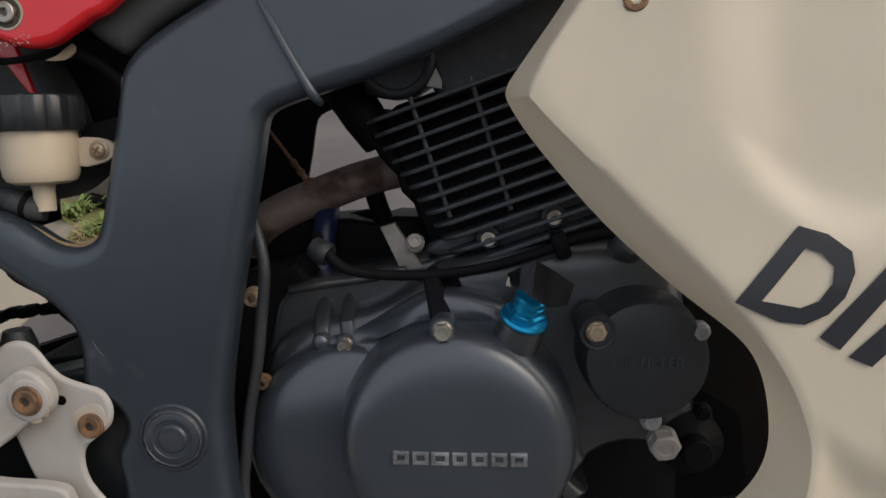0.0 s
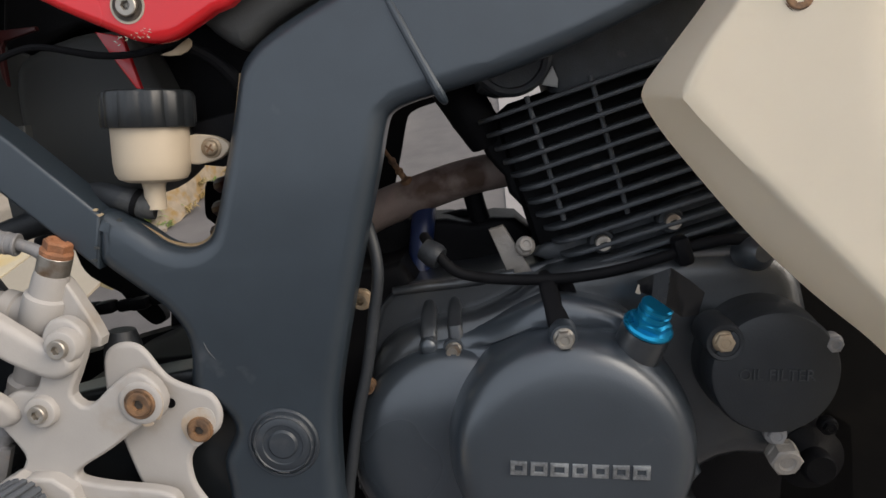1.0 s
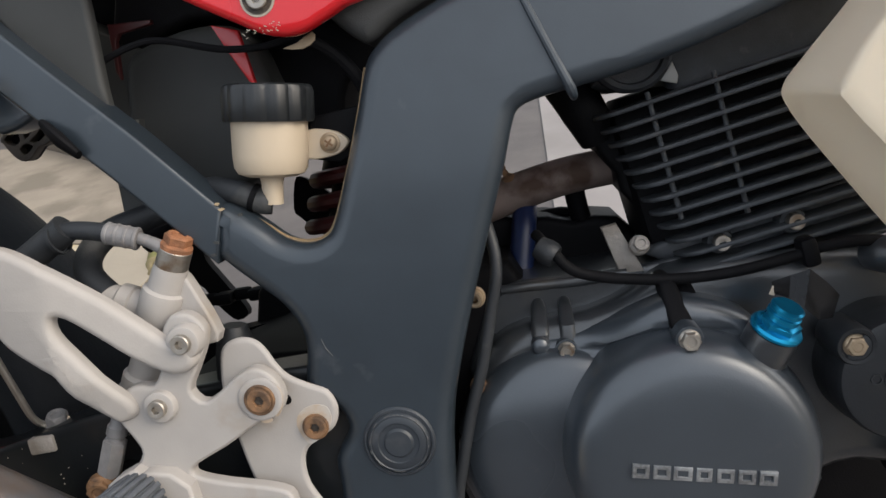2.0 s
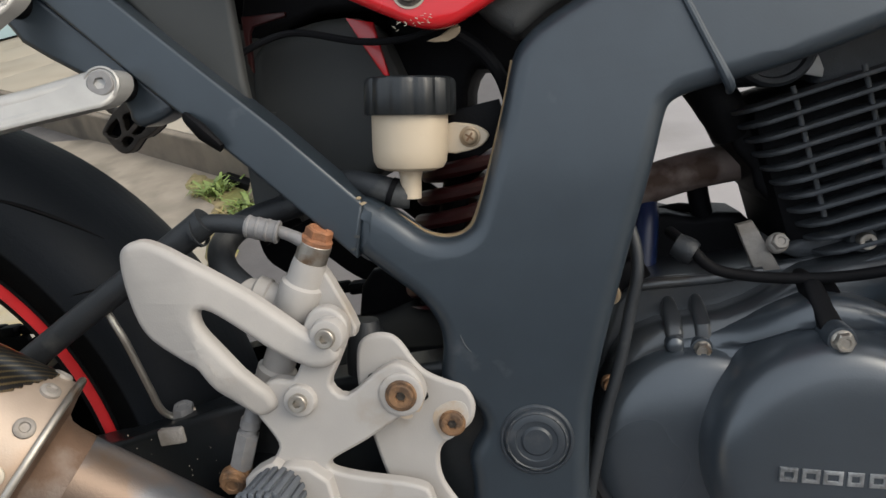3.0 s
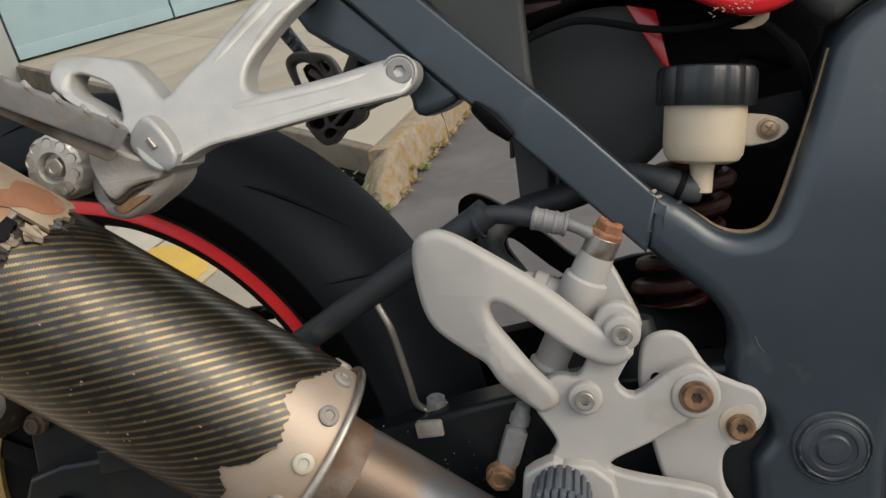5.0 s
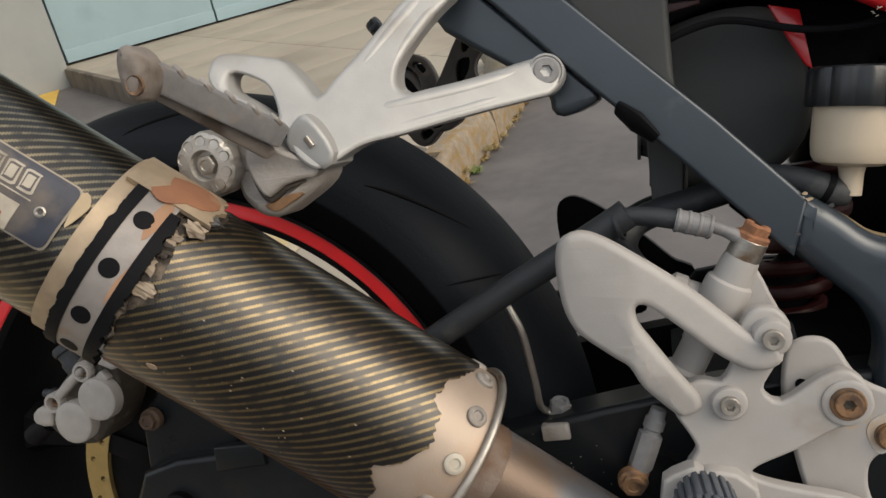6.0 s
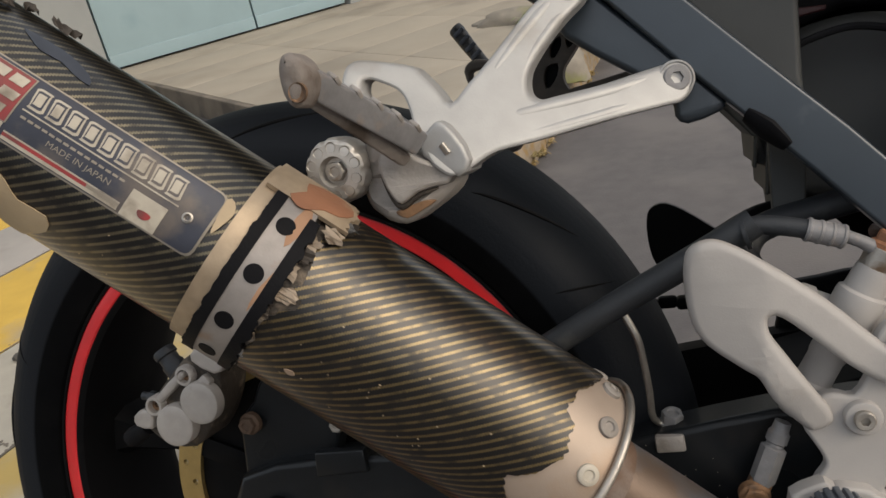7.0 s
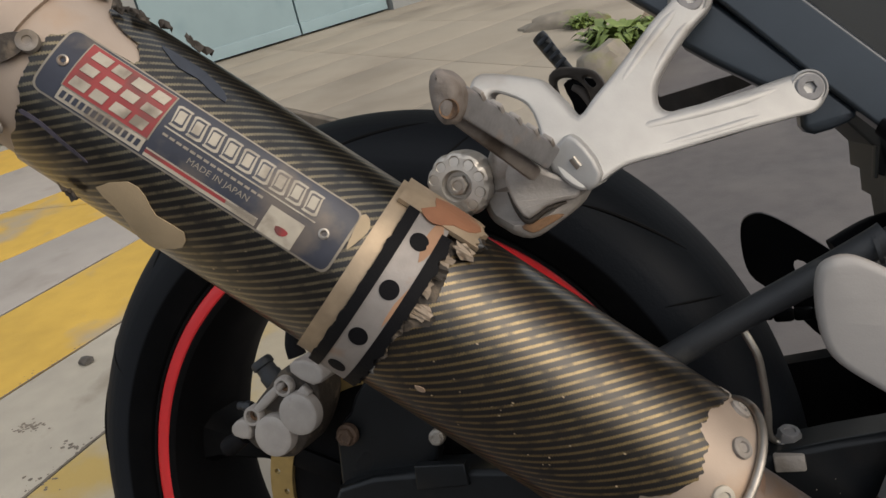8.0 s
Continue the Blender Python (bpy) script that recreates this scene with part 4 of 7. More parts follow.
# ribs running up from the bosses; the front two blackened as channel shadow
for ol, y, k in (([(0.6870, 0.4180), (0.6990, 0.4180), (0.6965, 0.4310), (0.6925, 0.4455), (0.6880, 0.4490), (0.6825, 0.4465), (0.6835, 0.4350)], -0.0935, 0.85),
                 ([(0.6950, 0.4300), (0.7060, 0.4300), (0.7035, 0.4420), (0.6990, 0.4440), (0.6945, 0.4410)], -0.0800, 0.9),
                 ([(0.6039, 0.4108), (0.6137, 0.4108), (0.6137, 0.4293), (0.6091, 0.435), (0.6044, 0.4294)], -0.0600, 1.7),
                 ([(0.6219, 0.4034), (0.6307, 0.4035), (0.6306, 0.4292), (0.6263, 0.4349), (0.6219, 0.4292)], -0.0600, 1.6)):
    bm = slab(bmesh.new(), ol, 0.0, 0.024, 0.0032, smooth=3, steps=4, lean=lambda x, z: y + k * max(0.0, z - 0.420))
    part("rib", bm, PLASTICDARK if ol[0][0] > 0.65 else CASE, crank, weighted=True)
bm = bmesh.new()
lathe(bm, (0.6081, -0.0500, 0.4100), OUT, [(0.0062, 0.0), (0.0060, 0.0100), (0.0050, 0.0138), (0.0032, 0.0152), (0.001, 0.0156)], 28)
part("boss", bm, COVER, crank)
# the maker's raised mark, as plain hollow blocks
MARK = mat("worn_mark_metal", (0.32, 0.33, 0.34), 0.36, 0.7, 0.5, 400)
for k, w in enumerate((0.0096, 0.0098, 0.0106, 0.0088, 0.0096, 0.0096, 0.0100)):
    bm = slab(bmesh.new(), [(-w / 2, -0.0042), (w / 2, -0.0042), (w / 2, 0.0042), (-w / 2, 0.0042)], -0.0014, 0.0010, 0.0005, smooth=1, steps=2,
              holes=[[(-w / 2 + 0.0024, -0.0018), (w / 2 - 0.0024, -0.0018), (w / 2 - 0.0024, 0.0018), (-w / 2 + 0.0024, 0.0018)]])
    bmesh.ops.transform(bm, matrix=Matrix.Translation((0.6588 + 0.01175 * k, -0.1121, 0.3468 - 0.0015 * k)) @ Matrix.Rotation(radians(7), 4, "Y"), verts=bm.verts)
    part("mark", bm, MARK, crank, "raised worn maker's mark")
# black backing added for the dark gap behind the frame plate
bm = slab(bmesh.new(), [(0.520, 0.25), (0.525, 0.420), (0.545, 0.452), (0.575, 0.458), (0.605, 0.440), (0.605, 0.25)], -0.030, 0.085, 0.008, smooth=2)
part("frame_gap_fill", bm, PLASTICDARK, crank, "black filler for the dark gap behind the frame", weighted=True)
# oil filter cover
bm = bmesh.new()
lathe(bm, (0.813, -0.06, 0.384), OUT, [(0.0400, -0.02), (0.0396, 0.009), (0.0388, 0.014), (0.0382, 0.017), (0.0378, 0.031), (0.0362, 0.0345), (0.033, 0.0355), (0.012, 0.0358)], 72)
part("oil_filter_cover", bm, FILTERBLACK, crank, "black round oil filter cover")
lettering("OIL FILTER", 0.0096, 0.0006, Matrix.Translation((0.813, -0.0962, 0.3835)) @ pose(0, 0, 0, 90, 0, 0) @ pose(0, 0, 0, 0, 0, -6), LETTER, crank, "lettering", "raised words on the filter cover", 0.95)
bm = bmesh.new()
lathe(bm, (0.785, -0.085, 0.406), OUT, [(0.0118, -0.02), (0.0118, 0.009), (0.0105, 0.0115), (0.0085, 0.0112), (0.0078, 0.0085)], 32)
part("bolt_well", bm, FILTERBLACK, crank)
hex_bolt("bolt", (0.785, -0.093, 0.406), OUT, 0.0050, 0.005, BRASS, crank, 0.0068)
hex_bolt("bolt", (0.8465, -0.091, 0.3985), OUT, 0.0044, 0.005, PEGGREY, crank, 0.0060)
hex_bolt("bolt", (0.813, -0.088, 0.344), OUT, 0.0048, 0.005, PEGGREY, crank, 0.0066)
hex_bolt("bolt", (0.8475, -0.078, 0.3415), OUT, 0.0036, 0.005, PLASTICDARK, crank, 0.0056)
hex_bolt("drain_plug", (0.8225, -0.070, 0.3210), (0, -1, -0.25), 0.0088, 0.009, DUSTALU, crank, 0.0097, "large steel hexagon plug")
bm = bmesh.new()
lathe(bm, (0.843, -0.055, 0.312), OUT, [(0.022, -0.02), (0.021, 0.004), (0.013, 0.008), (0.0105, 0.010), (0.0102, 0.020), (0.0088, 0.022)], 36)
part("plug_boss", bm, PLASTICDARK, crank)
# filler cap: blue alloy, and the flap of black tape beside it
axis = Vector((0.36, -0.34, 0.87))
cap_at = Vector((0.7420, -0.0930, 0.4185))
bm = bmesh.new()
lathe(bm, cap_at, axis, [(0.0150, -0.022), (0.0148, -0.004), (0.0140, -0.001)], 36)
part("filler_neck", bm, CASE, crank)
bm = bmesh.new()
lathe(bm, cap_at, axis, [(0.0130, -0.001), (0.0148, 0.0002), (0.0150, 0.0018), (0.0140, 0.0034), (0.0108, 0.0042, "hex"), (0.0108, 0.0072, "hex"), (0.0100, 0.0082), (0.0090, 0.0086), (0.0088, 0.0102), (0.0098, 0.0108), (0.0098, 0.0124), (0.0088, 0.0130), (0.0088, 0.0144), (0.0095, 0.0150), (0.0095, 0.0166), (0.0082, 0.0176)], 48)
part("filler_cap", bm, BLUE, crank, "bright blue anodised oil filler cap")
bm = bmesh.new()
tape = [[(0.7354, -0.112, 0.4519), (0.7362, -0.112, 0.4454)], [(0.7437, -0.118, 0.4562), (0.7412, -0.122, 0.4449)], [(0.7525, -0.122, 0.4596), (0.7474, -0.126, 0.4400)], [(0.7637, -0.114, 0.4496), (0.7560, -0.122, 0.4316)], [(0.7735, -0.104, 0.4392), (0.7681, -0.108, 0.4278)]]
vs = [[bm.verts.new(Vector(row[0]).lerp(Vector(row[1]), s / 2)) for s in range(3)] for row in tape]
for a, b in zip(vs, vs[1:]):
    for s in range(2):
        bm.faces.new((a[s], b[s], b[s + 1], a[s + 1]))
bmesh.ops.solidify(bm, geom=bm.faces[:], thickness=0.0007)
flap = part("tape_flap", bm, TAPE, crank, "torn flap of black tape", 12)
bm = bmesh.new()
box(bm, (0.7362, -0.1125, 0.4470), (0.0030, 0.0006, 0.0052), Matrix.Rotation(radians(25), 3, "Y"), 0.0002)
part("tape_tear", bm, IVORY, flap, "whitish torn end of the tape")

# cylinder with cooling fins
F_DIR, F_UP = Vector((0.977, 0, 0.213)), Vector((-0.213, 0, 0.977))
# core near-black, so the gaps between the fins are dark
core = bmesh.new()
ctr = Vector((0.742, 0.022, 0.510))
m3 = Matrix((F_DIR, (0, 1, 0), F_UP)).transposed()
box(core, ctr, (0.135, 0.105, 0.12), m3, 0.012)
cyl = part("cylinder", core, PLASTICDARK, bike, "black air-cooled engine cylinder")
for k in range(13):
    left = Vector((0.6550, 0, 0.5468)) + Vector((0.0044, 0, -0.0091)) * k
    ln = 0.184
    bm = bmesh.new()
    corner = [(0, 0.052), (0, -0.034), (0.004, -0.046), (0.013, -0.052), (ln - 0.01, -0.054), (ln, -0.044), (ln, 0.052)]
    slab(bm, corner, -0.0014, 0.0014, 0.0009, smooth=1, steps=2, back=True)
    for v in bm.verts:
        c = v.co.copy()
        v.co = left + F_DIR * c.x + Vector((0, 1, 0)) * c.z + F_UP * -c.y
    part("fin", bm, FIN, cyl)
for x, z0, z1 in ((0.6930, 0.560, 0.480), (0.7330, 0.568, 0.480)):
    bm = bmesh.new()
    sweep(bm, [(x - 0.006, -0.0452, z0), (x + 0.010, -0.0452, z1)], 0.0017, 8, 1)
    part("fin_rib", bm, FIN, cyl)
for x, y, z in ((0.726, -0.046, 0.463), (0.770, -0.047, 0.472)):
    bm = bmesh.new()
    lathe(bm, (x, y + 0.03, z), OUT, [(0.0088, 0), (0.0086, 0.024), (0.0075, 0.026)], 24)
    part("boss", bm, FIN, cyl)
    socket_bolt("bolt", (x, y - 0.001, z), OUT, 0.0050, 0.004, STEEL, cyl)
bm = bmesh.new()
slab(bm, [(0.690, 0.452), (0.686, 0.462), (0.71, 0.468), (0.80, 0.492), (0.85, 0.50), (0.85, 0.47), (0.78, 0.455)], -0.032, 0.05, 0.004, smooth=2)
part("base_flange", bm, FIN, cyl, weighted=True)
# head and intake pieces over the fins
bm = bmesh.new()
slab(bm, [(0.655, 0.566), (0.662, 0.590), (0.69, 0.61), (0.75, 0.625), (0.84, 0.63), (0.84, 0.572), (0.76, 0.562), (0.7085, 0.551), (0.7000, 0.570), (0.6830, 0.562)], -0.030, 0.06, 0.010, smooth=2)
head = part("cylinder_head", bm, FIN, bike, "black engine cylinder head", weighted=True)
bm = bmesh.new()
lathe(bm, (0.680, -0.032, 0.586), (0.05, -1, 0.0), [(0.0255, -0.01), (0.0255, 0.006), (0.0235, 0.0085), (0.0205, 0.0075), (0.0195, 0.004), (0.006, 0.0035)], 40)
part("round_cover", bm, FIN, head)
bm = bmesh.new()
sweep(bm, [(0.628, 0.00, 0.590), (0.641, -0.010, 0.570), (0.651, -0.014, 0.552), (0.659, -0.010, 0.533)], [0.014, 0.015, 0.015, 0.012], 16)
part("intake_stub", bm, RUBBER, head)
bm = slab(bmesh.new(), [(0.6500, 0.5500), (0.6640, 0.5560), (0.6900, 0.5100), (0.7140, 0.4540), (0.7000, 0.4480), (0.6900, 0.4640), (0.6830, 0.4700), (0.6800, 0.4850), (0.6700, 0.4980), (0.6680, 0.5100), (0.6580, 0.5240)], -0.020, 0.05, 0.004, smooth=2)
part("rear_wall", bm, PLASTICDARK, cyl, "black rear wall of the cylinder", weighted=True)
# pale tab added in place of the bright sky gap under the head
bm = bmesh.new()
slab(bm, [(0.6975, 0.566), (0.7055, 0.577), (0.7085, 0.568), (0.7075, 0.563)], -0.034, -0.031, 0.0005, smooth=1)
part("gap_tab", bm, CASTALU, head, "pale tab standing in for a bright gap under the head")
bm = bmesh.new()
slab(bm, [(0.654, 0.477), (0.664, 0.479), (0.680, 0.446), (0.664, 0.446)], -0.034, -0.028, 0.001, smooth=1)
part("clamp_strip", bm, DUSTALU, cyl, "dull alloy strip at the cylinder foot")
hex_bolt("stud_nut", (0.677, -0.040, 0.4650), (0.1, -0.9, 0.35), 0.0046, 0.006, DUSTALU, cyl, 0.0064, "dull steel nut at the cylinder foot")
# rear exhaust header
bm = bmesh.new()
sweep(bm, [(0.535, 0.035, 0.468), (0.563, 0.033, 0.487), (0.605, 0.030, 0.500), (0.640, 0.028, 0.508), (0.675, 0.024, 0.512)], [0.0145, 0.0145, 0.014, 0.0135, 0.013], 20)
part("header_pipe", bm, HEADER, bike, "rust-brown exhaust header pipe")
bm = bmesh.new()
lathe(bm, (0.5975, 0.025, 0.508), (-0.45, -0.15, 0.88), [(0.0045, 0), (0.0045, 0.004, "hex"), (0.0024, 0.006), (0.0022, 0.010), (0.0030, 0.011), (0.0030, 0.013), (0.0020, 0.014), (0.0020, 0.019), (0.0028, 0.020), (0.0028, 0.022), (0.0014, 0.024), (0.0012, 0.055)], 18)
part("sensor_plug", bm, RUST, bike, "steel exhaust sensor plug")

# black mass added to close the dark space behind the cylinder foot
bm = slab(bmesh.new(), [(0.555, 0.42), (0.556, 0.470), (0.575, 0.484), (0.600, 0.480), (0.622, 0.479), (0.640, 0.474), (0.672, 0.474), (0.69, 0.43)], 0.030, 0.085, 0.006, smooth=2)
part("intake_gap_fill", bm, PLASTICDARK, bike, "black filler for the dark space behind the cylinder", weighted=True)
hose("intake_stem", [(0.642, 0.030, 0.512), (0.6435, 0.036, 0.490), (0.648, 0.040, 0.468)], 0.0075, PLASTICDARK, bike)

# hoses and cables round the engine
hose("breather_hose", [(0.612, -0.040, 0.478), (0.6200, -0.060, 0.4715), (0.6315, -0.066, 0.4587), (0.650, -0.066, 0.4522), (0.6773, -0.066, 0.4481), (0.7046, -0.066, 0.4469), (0.7317, -0.066, 0.4488), (0.762, -0.066, 0.4545), (0.7754, -0.066, 0.4583), (0.803, -0.070, 0.461), (0.85, -0.07, 0.452)], 0.0035, RUBBER, bike, "black rubber breather hose")
bm = bmesh.new()
lathe(bm, (0.619, -0.060, 0.469), (0.75, -0.3, -0.5), [(0.007, -0.008), (0.0082, -0.002), (0.0082, 0.002), (0.007, 0.005)], 20)
part("hose_clamp", bm, SLEEVE, bike)
bm = bmesh.new()
box(bm, (0.771, -0.064, 0.4565), (0.010, 0.016, 0.018), Matrix.Rotation(radians(-12), 3, "Y"), 0.003)
part("hose_clip", bm, PLASTICDARK, bike)
bm = bmesh.new()
lathe(bm, (0.812, -0.070, 0.452), (0.1, -1, 0.1), [(0.011, -0.01), (0.011, 0.004), (0.009, 0.007), (0.006, 0.012), (0.005, 0.013)], 24)
part("fitting", bm, CASE, bike, "black hose fitting")
hose("loom_hose", [(0.570, -0.055, 0.522), (0.583, -0.078, 0.494), (0.5868, -0.085, 0.468), (0.5801, -0.085, 0.4385), (0.5722, -0.085, 0.408), (0.5620, -0.085, 0.3775), (0.5535, -0.085, 0.3455), (0.548, -0.085, 0.3208), (0.546, -0.085, 0.28)], 0.0037, SLEEVE, bike, "dark sleeved cable along the frame")
hose("blue_hose", [(0.606, 0.034, 0.489), (0.604, 0.020, 0.474), (0.599, 0.010, 0.445)], 0.009, mat("dark_blue_hose", (0.006, 0.014, 0.055), 0.4, 0, 0.2), bike, "dark blue hose behind the cylinder")
hose("clutch_cable", [(0.62, 0.06, 0.44), (0.66, 0.04, 0.452), (0.64, 0.05, 0.478), (0.60, 0.07, 0.472)], 0.0035, RUBBER)
socket_bolt("frame_bolt", (0.5705, -0.066, 0.4465), OUT, 0.0050, 0.008, BRASS, bike, 0.0068)
socket_bolt("frame_bolt", (0.5665, -0.064, 0.3880), OUT, 0.0042, 0.006, RUST, bike, 0.0055)

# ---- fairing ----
# black sheet added for the shadowed void behind the fairing
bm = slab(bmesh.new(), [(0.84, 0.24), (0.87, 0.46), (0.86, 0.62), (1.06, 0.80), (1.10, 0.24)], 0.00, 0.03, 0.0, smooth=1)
part("fairing_void_fill", bm, RIMDARK, bike, "black filler for the dark void behind the fairing")
edge_line = [(0.8, 0.62), (0.783, 0.597), (0.757, 0.568), (0.7475, 0.556), (0.7479, 0.546), (0.7614, 0.5198), (0.7908, 0.4766), (0.8232, 0.4394), (0.8518, 0.4108), (0.8652, 0.3926), (0.8709, 0.3707), (0.8709, 0.343), (0.8642, 0.3239), (0.8509, 0.3087), (0.8337, 0.2972), (0.7955, 0.2734)]
crease = [(0.805, 0.617), (0.787, 0.592), (0.770, 0.572), (0.7575, 0.552), (0.760, 0.544), (0.775, 0.524), (0.803, 0.489), (0.838, 0.445), (0.858, 0.414), (0.869, 0.391), (0.875, 0.370), (0.877, 0.352), (0.872, 0.328), (0.860, 0.311), (0.845, 0.294), (0.81, 0.25)]


def ease(f):
    f = max(0.0, min(1.0, f))
    return f * f * (3 - 2 * f)


def fair_y(x, z):
    """The outer skin: swelling outwards to a curved ridge, with a shallow scoop above it and another below."""
    y = -0.150 - 0.018 * min(1.0, max(0.0, (0.60 - z) / 0.16)) - 0.05 * max(0.0, x - 0.80)
    up = z - float(np.interp(x, (0.848, 0.8605, 0.8757, 0.8887, 0.9018, 0.9198, 1.05), (0.507, 0.4917, 0.4745, 0.4659, 0.4600, 0.4564, 0.452)))
    low = float(np.interp(x, (0.876, 0.8816, 0.8974, 0.916, 1.05), (0.388, 0.376, 0.3559, 0.3447, 0.31))) - z
    return y + 0.011 * ease(up / 0.026 + 0.1) * ease((x - 0.838) / 0.05) + 0.010 * ease(low / 0.03) * ease((x - 0.872) / 0.03)


bm = bmesh.new()
e = [Vector((x, 0, z)) for x, z in edge_line]
c = [Vector((x, 0, z)) for x, z in crease]
e, c = rounded(e, 4, False), rounded(c, 4, False)
rows = []
for k, (a, b) in enumerate(zip(e, c)):
    far = Vector((1.05, 0, 0.80 - 0.62 * k / (len(e) - 1)))
    ye = -0.116 - 0.020 * ease((k / (len(e) - 1) - 0.25) / 0.15)
    row = [Vector((a.x, ye + 0.010, a.z)), Vector((a.x, ye, a.z))]
    yb = fair_y(b.x, b.z)
    for s in (0.35, 0.7):
        q = a.lerp(b, s)
        row.append(Vector((q.x, ye + (yb - ye) * s, q.z)))
    row.append(Vector((a.lerp(b, 0.93).x, yb + 0.0025, a.lerp(b, 0.93).z)))
    for s in (0.0, 0.012, 0.03, *[0.05 + 0.95 * k / 44 for k in range(45)]):
        q = b.lerp(far, s)
        row.append(Vector((q.x, fair_y(q.x, q.z) - (0.0012 if s else 0), q.z)))
    rows.append([bm.verts.new(p) for p in row])
for a, b in zip(rows, rows[1:]):
    for k in range(len(a) - 1):
        bm.faces.new((a[k], a[k + 1], b[k + 1], b[k]))
bmesh.ops.solidify(bm, geom=bm.faces[:], thickness=-0.0025)
fairing = part("side_fairing", bm, FAIR, bike, "cream pearl painted side fairing panel", 48)


def skin_patch(name, outline, material, parent, holes=(), lift=0.0008):
    """A thin film following the fairing's skin."""
    bm = bmesh.new()
    slab(bm, outline, -0.0005, 0.0, 0.0, holes=holes, smooth=1)
    bmesh.ops.subdivide_edges(bm, edges=bm.edges[:], cuts=3, use_grid_fill=True)
    for v in bm.verts:
        v.co.y += fair_y(v.co.x, v.co.z) - 0.0012 - lift
    return part(name, bm, material, parent)


skin_patch("letter", [(0.844, 0.437), (0.877, 0.471), (0.890, 0.4655), (0.900, 0.456), (0.9005, 0.446), (0.895, 0.434), (0.887, 0.4265), (0.876, 0.4225), (0.864, 0.425)], DECAL, fairing,
           [[(0.8565, 0.4365), (0.8790, 0.4600), (0.8860, 0.4565), (0.8915, 0.4495), (0.8900, 0.4415), (0.8830, 0.4335), (0.8745, 0.4310)]])
skin_patch("letter", [(0.8825, 0.4155), (0.9180, 0.4500), (0.9265, 0.4455), (0.8915, 0.4080)], DECAL, fairing)
skin_patch("letter", [(0.8955, 0.4040), (0.9300, 0.4330), (0.9430, 0.4280), (0.9350, 0.3850), (0.9260, 0.3890), (0.9275, 0.4000), (0.9150, 0.4060), (0.9060, 0.3980)], DECAL, fairing)
socket_bolt("fairing_bolt", (0.8130, -0.151, 0.5880), (0, -1, 0.15), 0.0062, 0.003, RUST, fairing, 0.0074)
for x, z, r in ((0.7733, 0.5665, 0.0022), (0.7750, 0.5690, 0.0011), (0.7692, 0.5590, 0.0015), (0.7718, 0.5625, 0.0009), (0.7640, 0.5500, 0.0009)):
    bm = bmesh.new()
    lathe(bm, (x, fair_y(x, z) - 0.0010, z), (0.1, -1, 0.1), [(r, -0.002), (r * 0.95, -0.0006), (r * 0.75, -0.0001), (r * 0.4, 0.0001)], 14)
    part("paint_blister", bm, FAIR, fairing)

# ---- rider's footrest hanger ----
bm = slab(bmesh.new(), [(0.394, 0.456), (0.401, 0.466), (0.412, 0.4665), (0.420, 0.458), (0.4185, 0.447), (0.411, 0.432), (0.4055, 0.4205), (0.4145, 0.4135), (0.433, 0.4265), (0.445, 0.4315), (0.4555, 0.4255), (0.4605, 0.413),
                                   (0.455, 0.402), (0.443, 0.398), (0.422, 0.3855), (0.402, 0.3755), (0.398, 0.3705), (0.402, 0.3670), (0.419, 0.3625), (0.450, 0.3565), (0.458, 0.346), (0.458, 0.31), (0.366, 0.31), (0.358, 0.345), (0.362, 0.372),
                                   (0.3685, 0.384), (0.3655, 0.393), (0.357, 0.409), (0.364, 0.4225), (0.3735, 0.4265), (0.3835, 0.4255), (0.3905, 0.437), (0.3925, 0.447)], -0.1285, -0.120, 0.0025, smooth=3)
hanger = part("footrest_hanger", bm, WHITEPAINT, bike, "off-white painted footrest hanger plate with rust-stained bolts", weighted=True)
heel = [(0.2985, 0.503), (0.3015, 0.5125), (0.311, 0.5170), (0.322, 0.5145), (0.340, 0.5035), (0.369, 0.4815), (0.391, 0.4610), (0.4000, 0.4535), (0.4130, 0.4480), (0.4150, 0.4390), (0.4060, 0.4335), (0.394, 0.4355), (0.378, 0.4465), (0.363, 0.4600), (0.3475, 0.4730), (0.3405, 0.4735),
        (0.3410, 0.4645), (0.3495, 0.4510), (0.3635, 0.4300), (0.3715, 0.4180), (0.3720, 0.4095), (0.3620, 0.4060), (0.354, 0.4115), (0.342, 0.4260), (0.335, 0.4390), (0.327, 0.4445), (0.309, 0.4575), (0.3015, 0.4700), (0.2985, 0.4880)]
bm = slab(bmesh.new(), heel, -0.1475, -0.1385, 0.0045, smooth=3, steps=4)
crease = Vector((0.889, 0, 0.457))
for co, no in [((0.3300, 0, 0.4685), crease)] + [((0.338 + 0.006 * k, 0, 0), (1, 0, 0)) for k in range(10)]:
    bmesh.ops.bisect_plane(bm, geom=bm.verts[:] + bm.edges[:] + bm.faces[:], plane_co=co, plane_no=no)
for v in bm.verts:
    v.co.y += 0.0105 * min(1.0, max(0.0, (v.co.x - 0.338) / 0.054)) + 0.20 * max(0.0, -(v.co - Vector((0.3300, 0, 0.4685))).dot(crease)) + 0.0085 * min(1.0, max(0.0, (0.436 - v.co.z) / 0.026)) * min(1.0, max(0.0, (v.co.x - 0.336) / 0.012)) * (1.0 if v.co.x < 0.378 else 0.0)
guard = part("heel_guard", bm, WHITEPAINT, hanger, weighted=True)
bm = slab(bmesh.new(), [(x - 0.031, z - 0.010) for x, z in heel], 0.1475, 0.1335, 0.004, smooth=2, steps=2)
part("left_heel_guard", bm, RIMDARK, bike, "black heel guard on the far side")
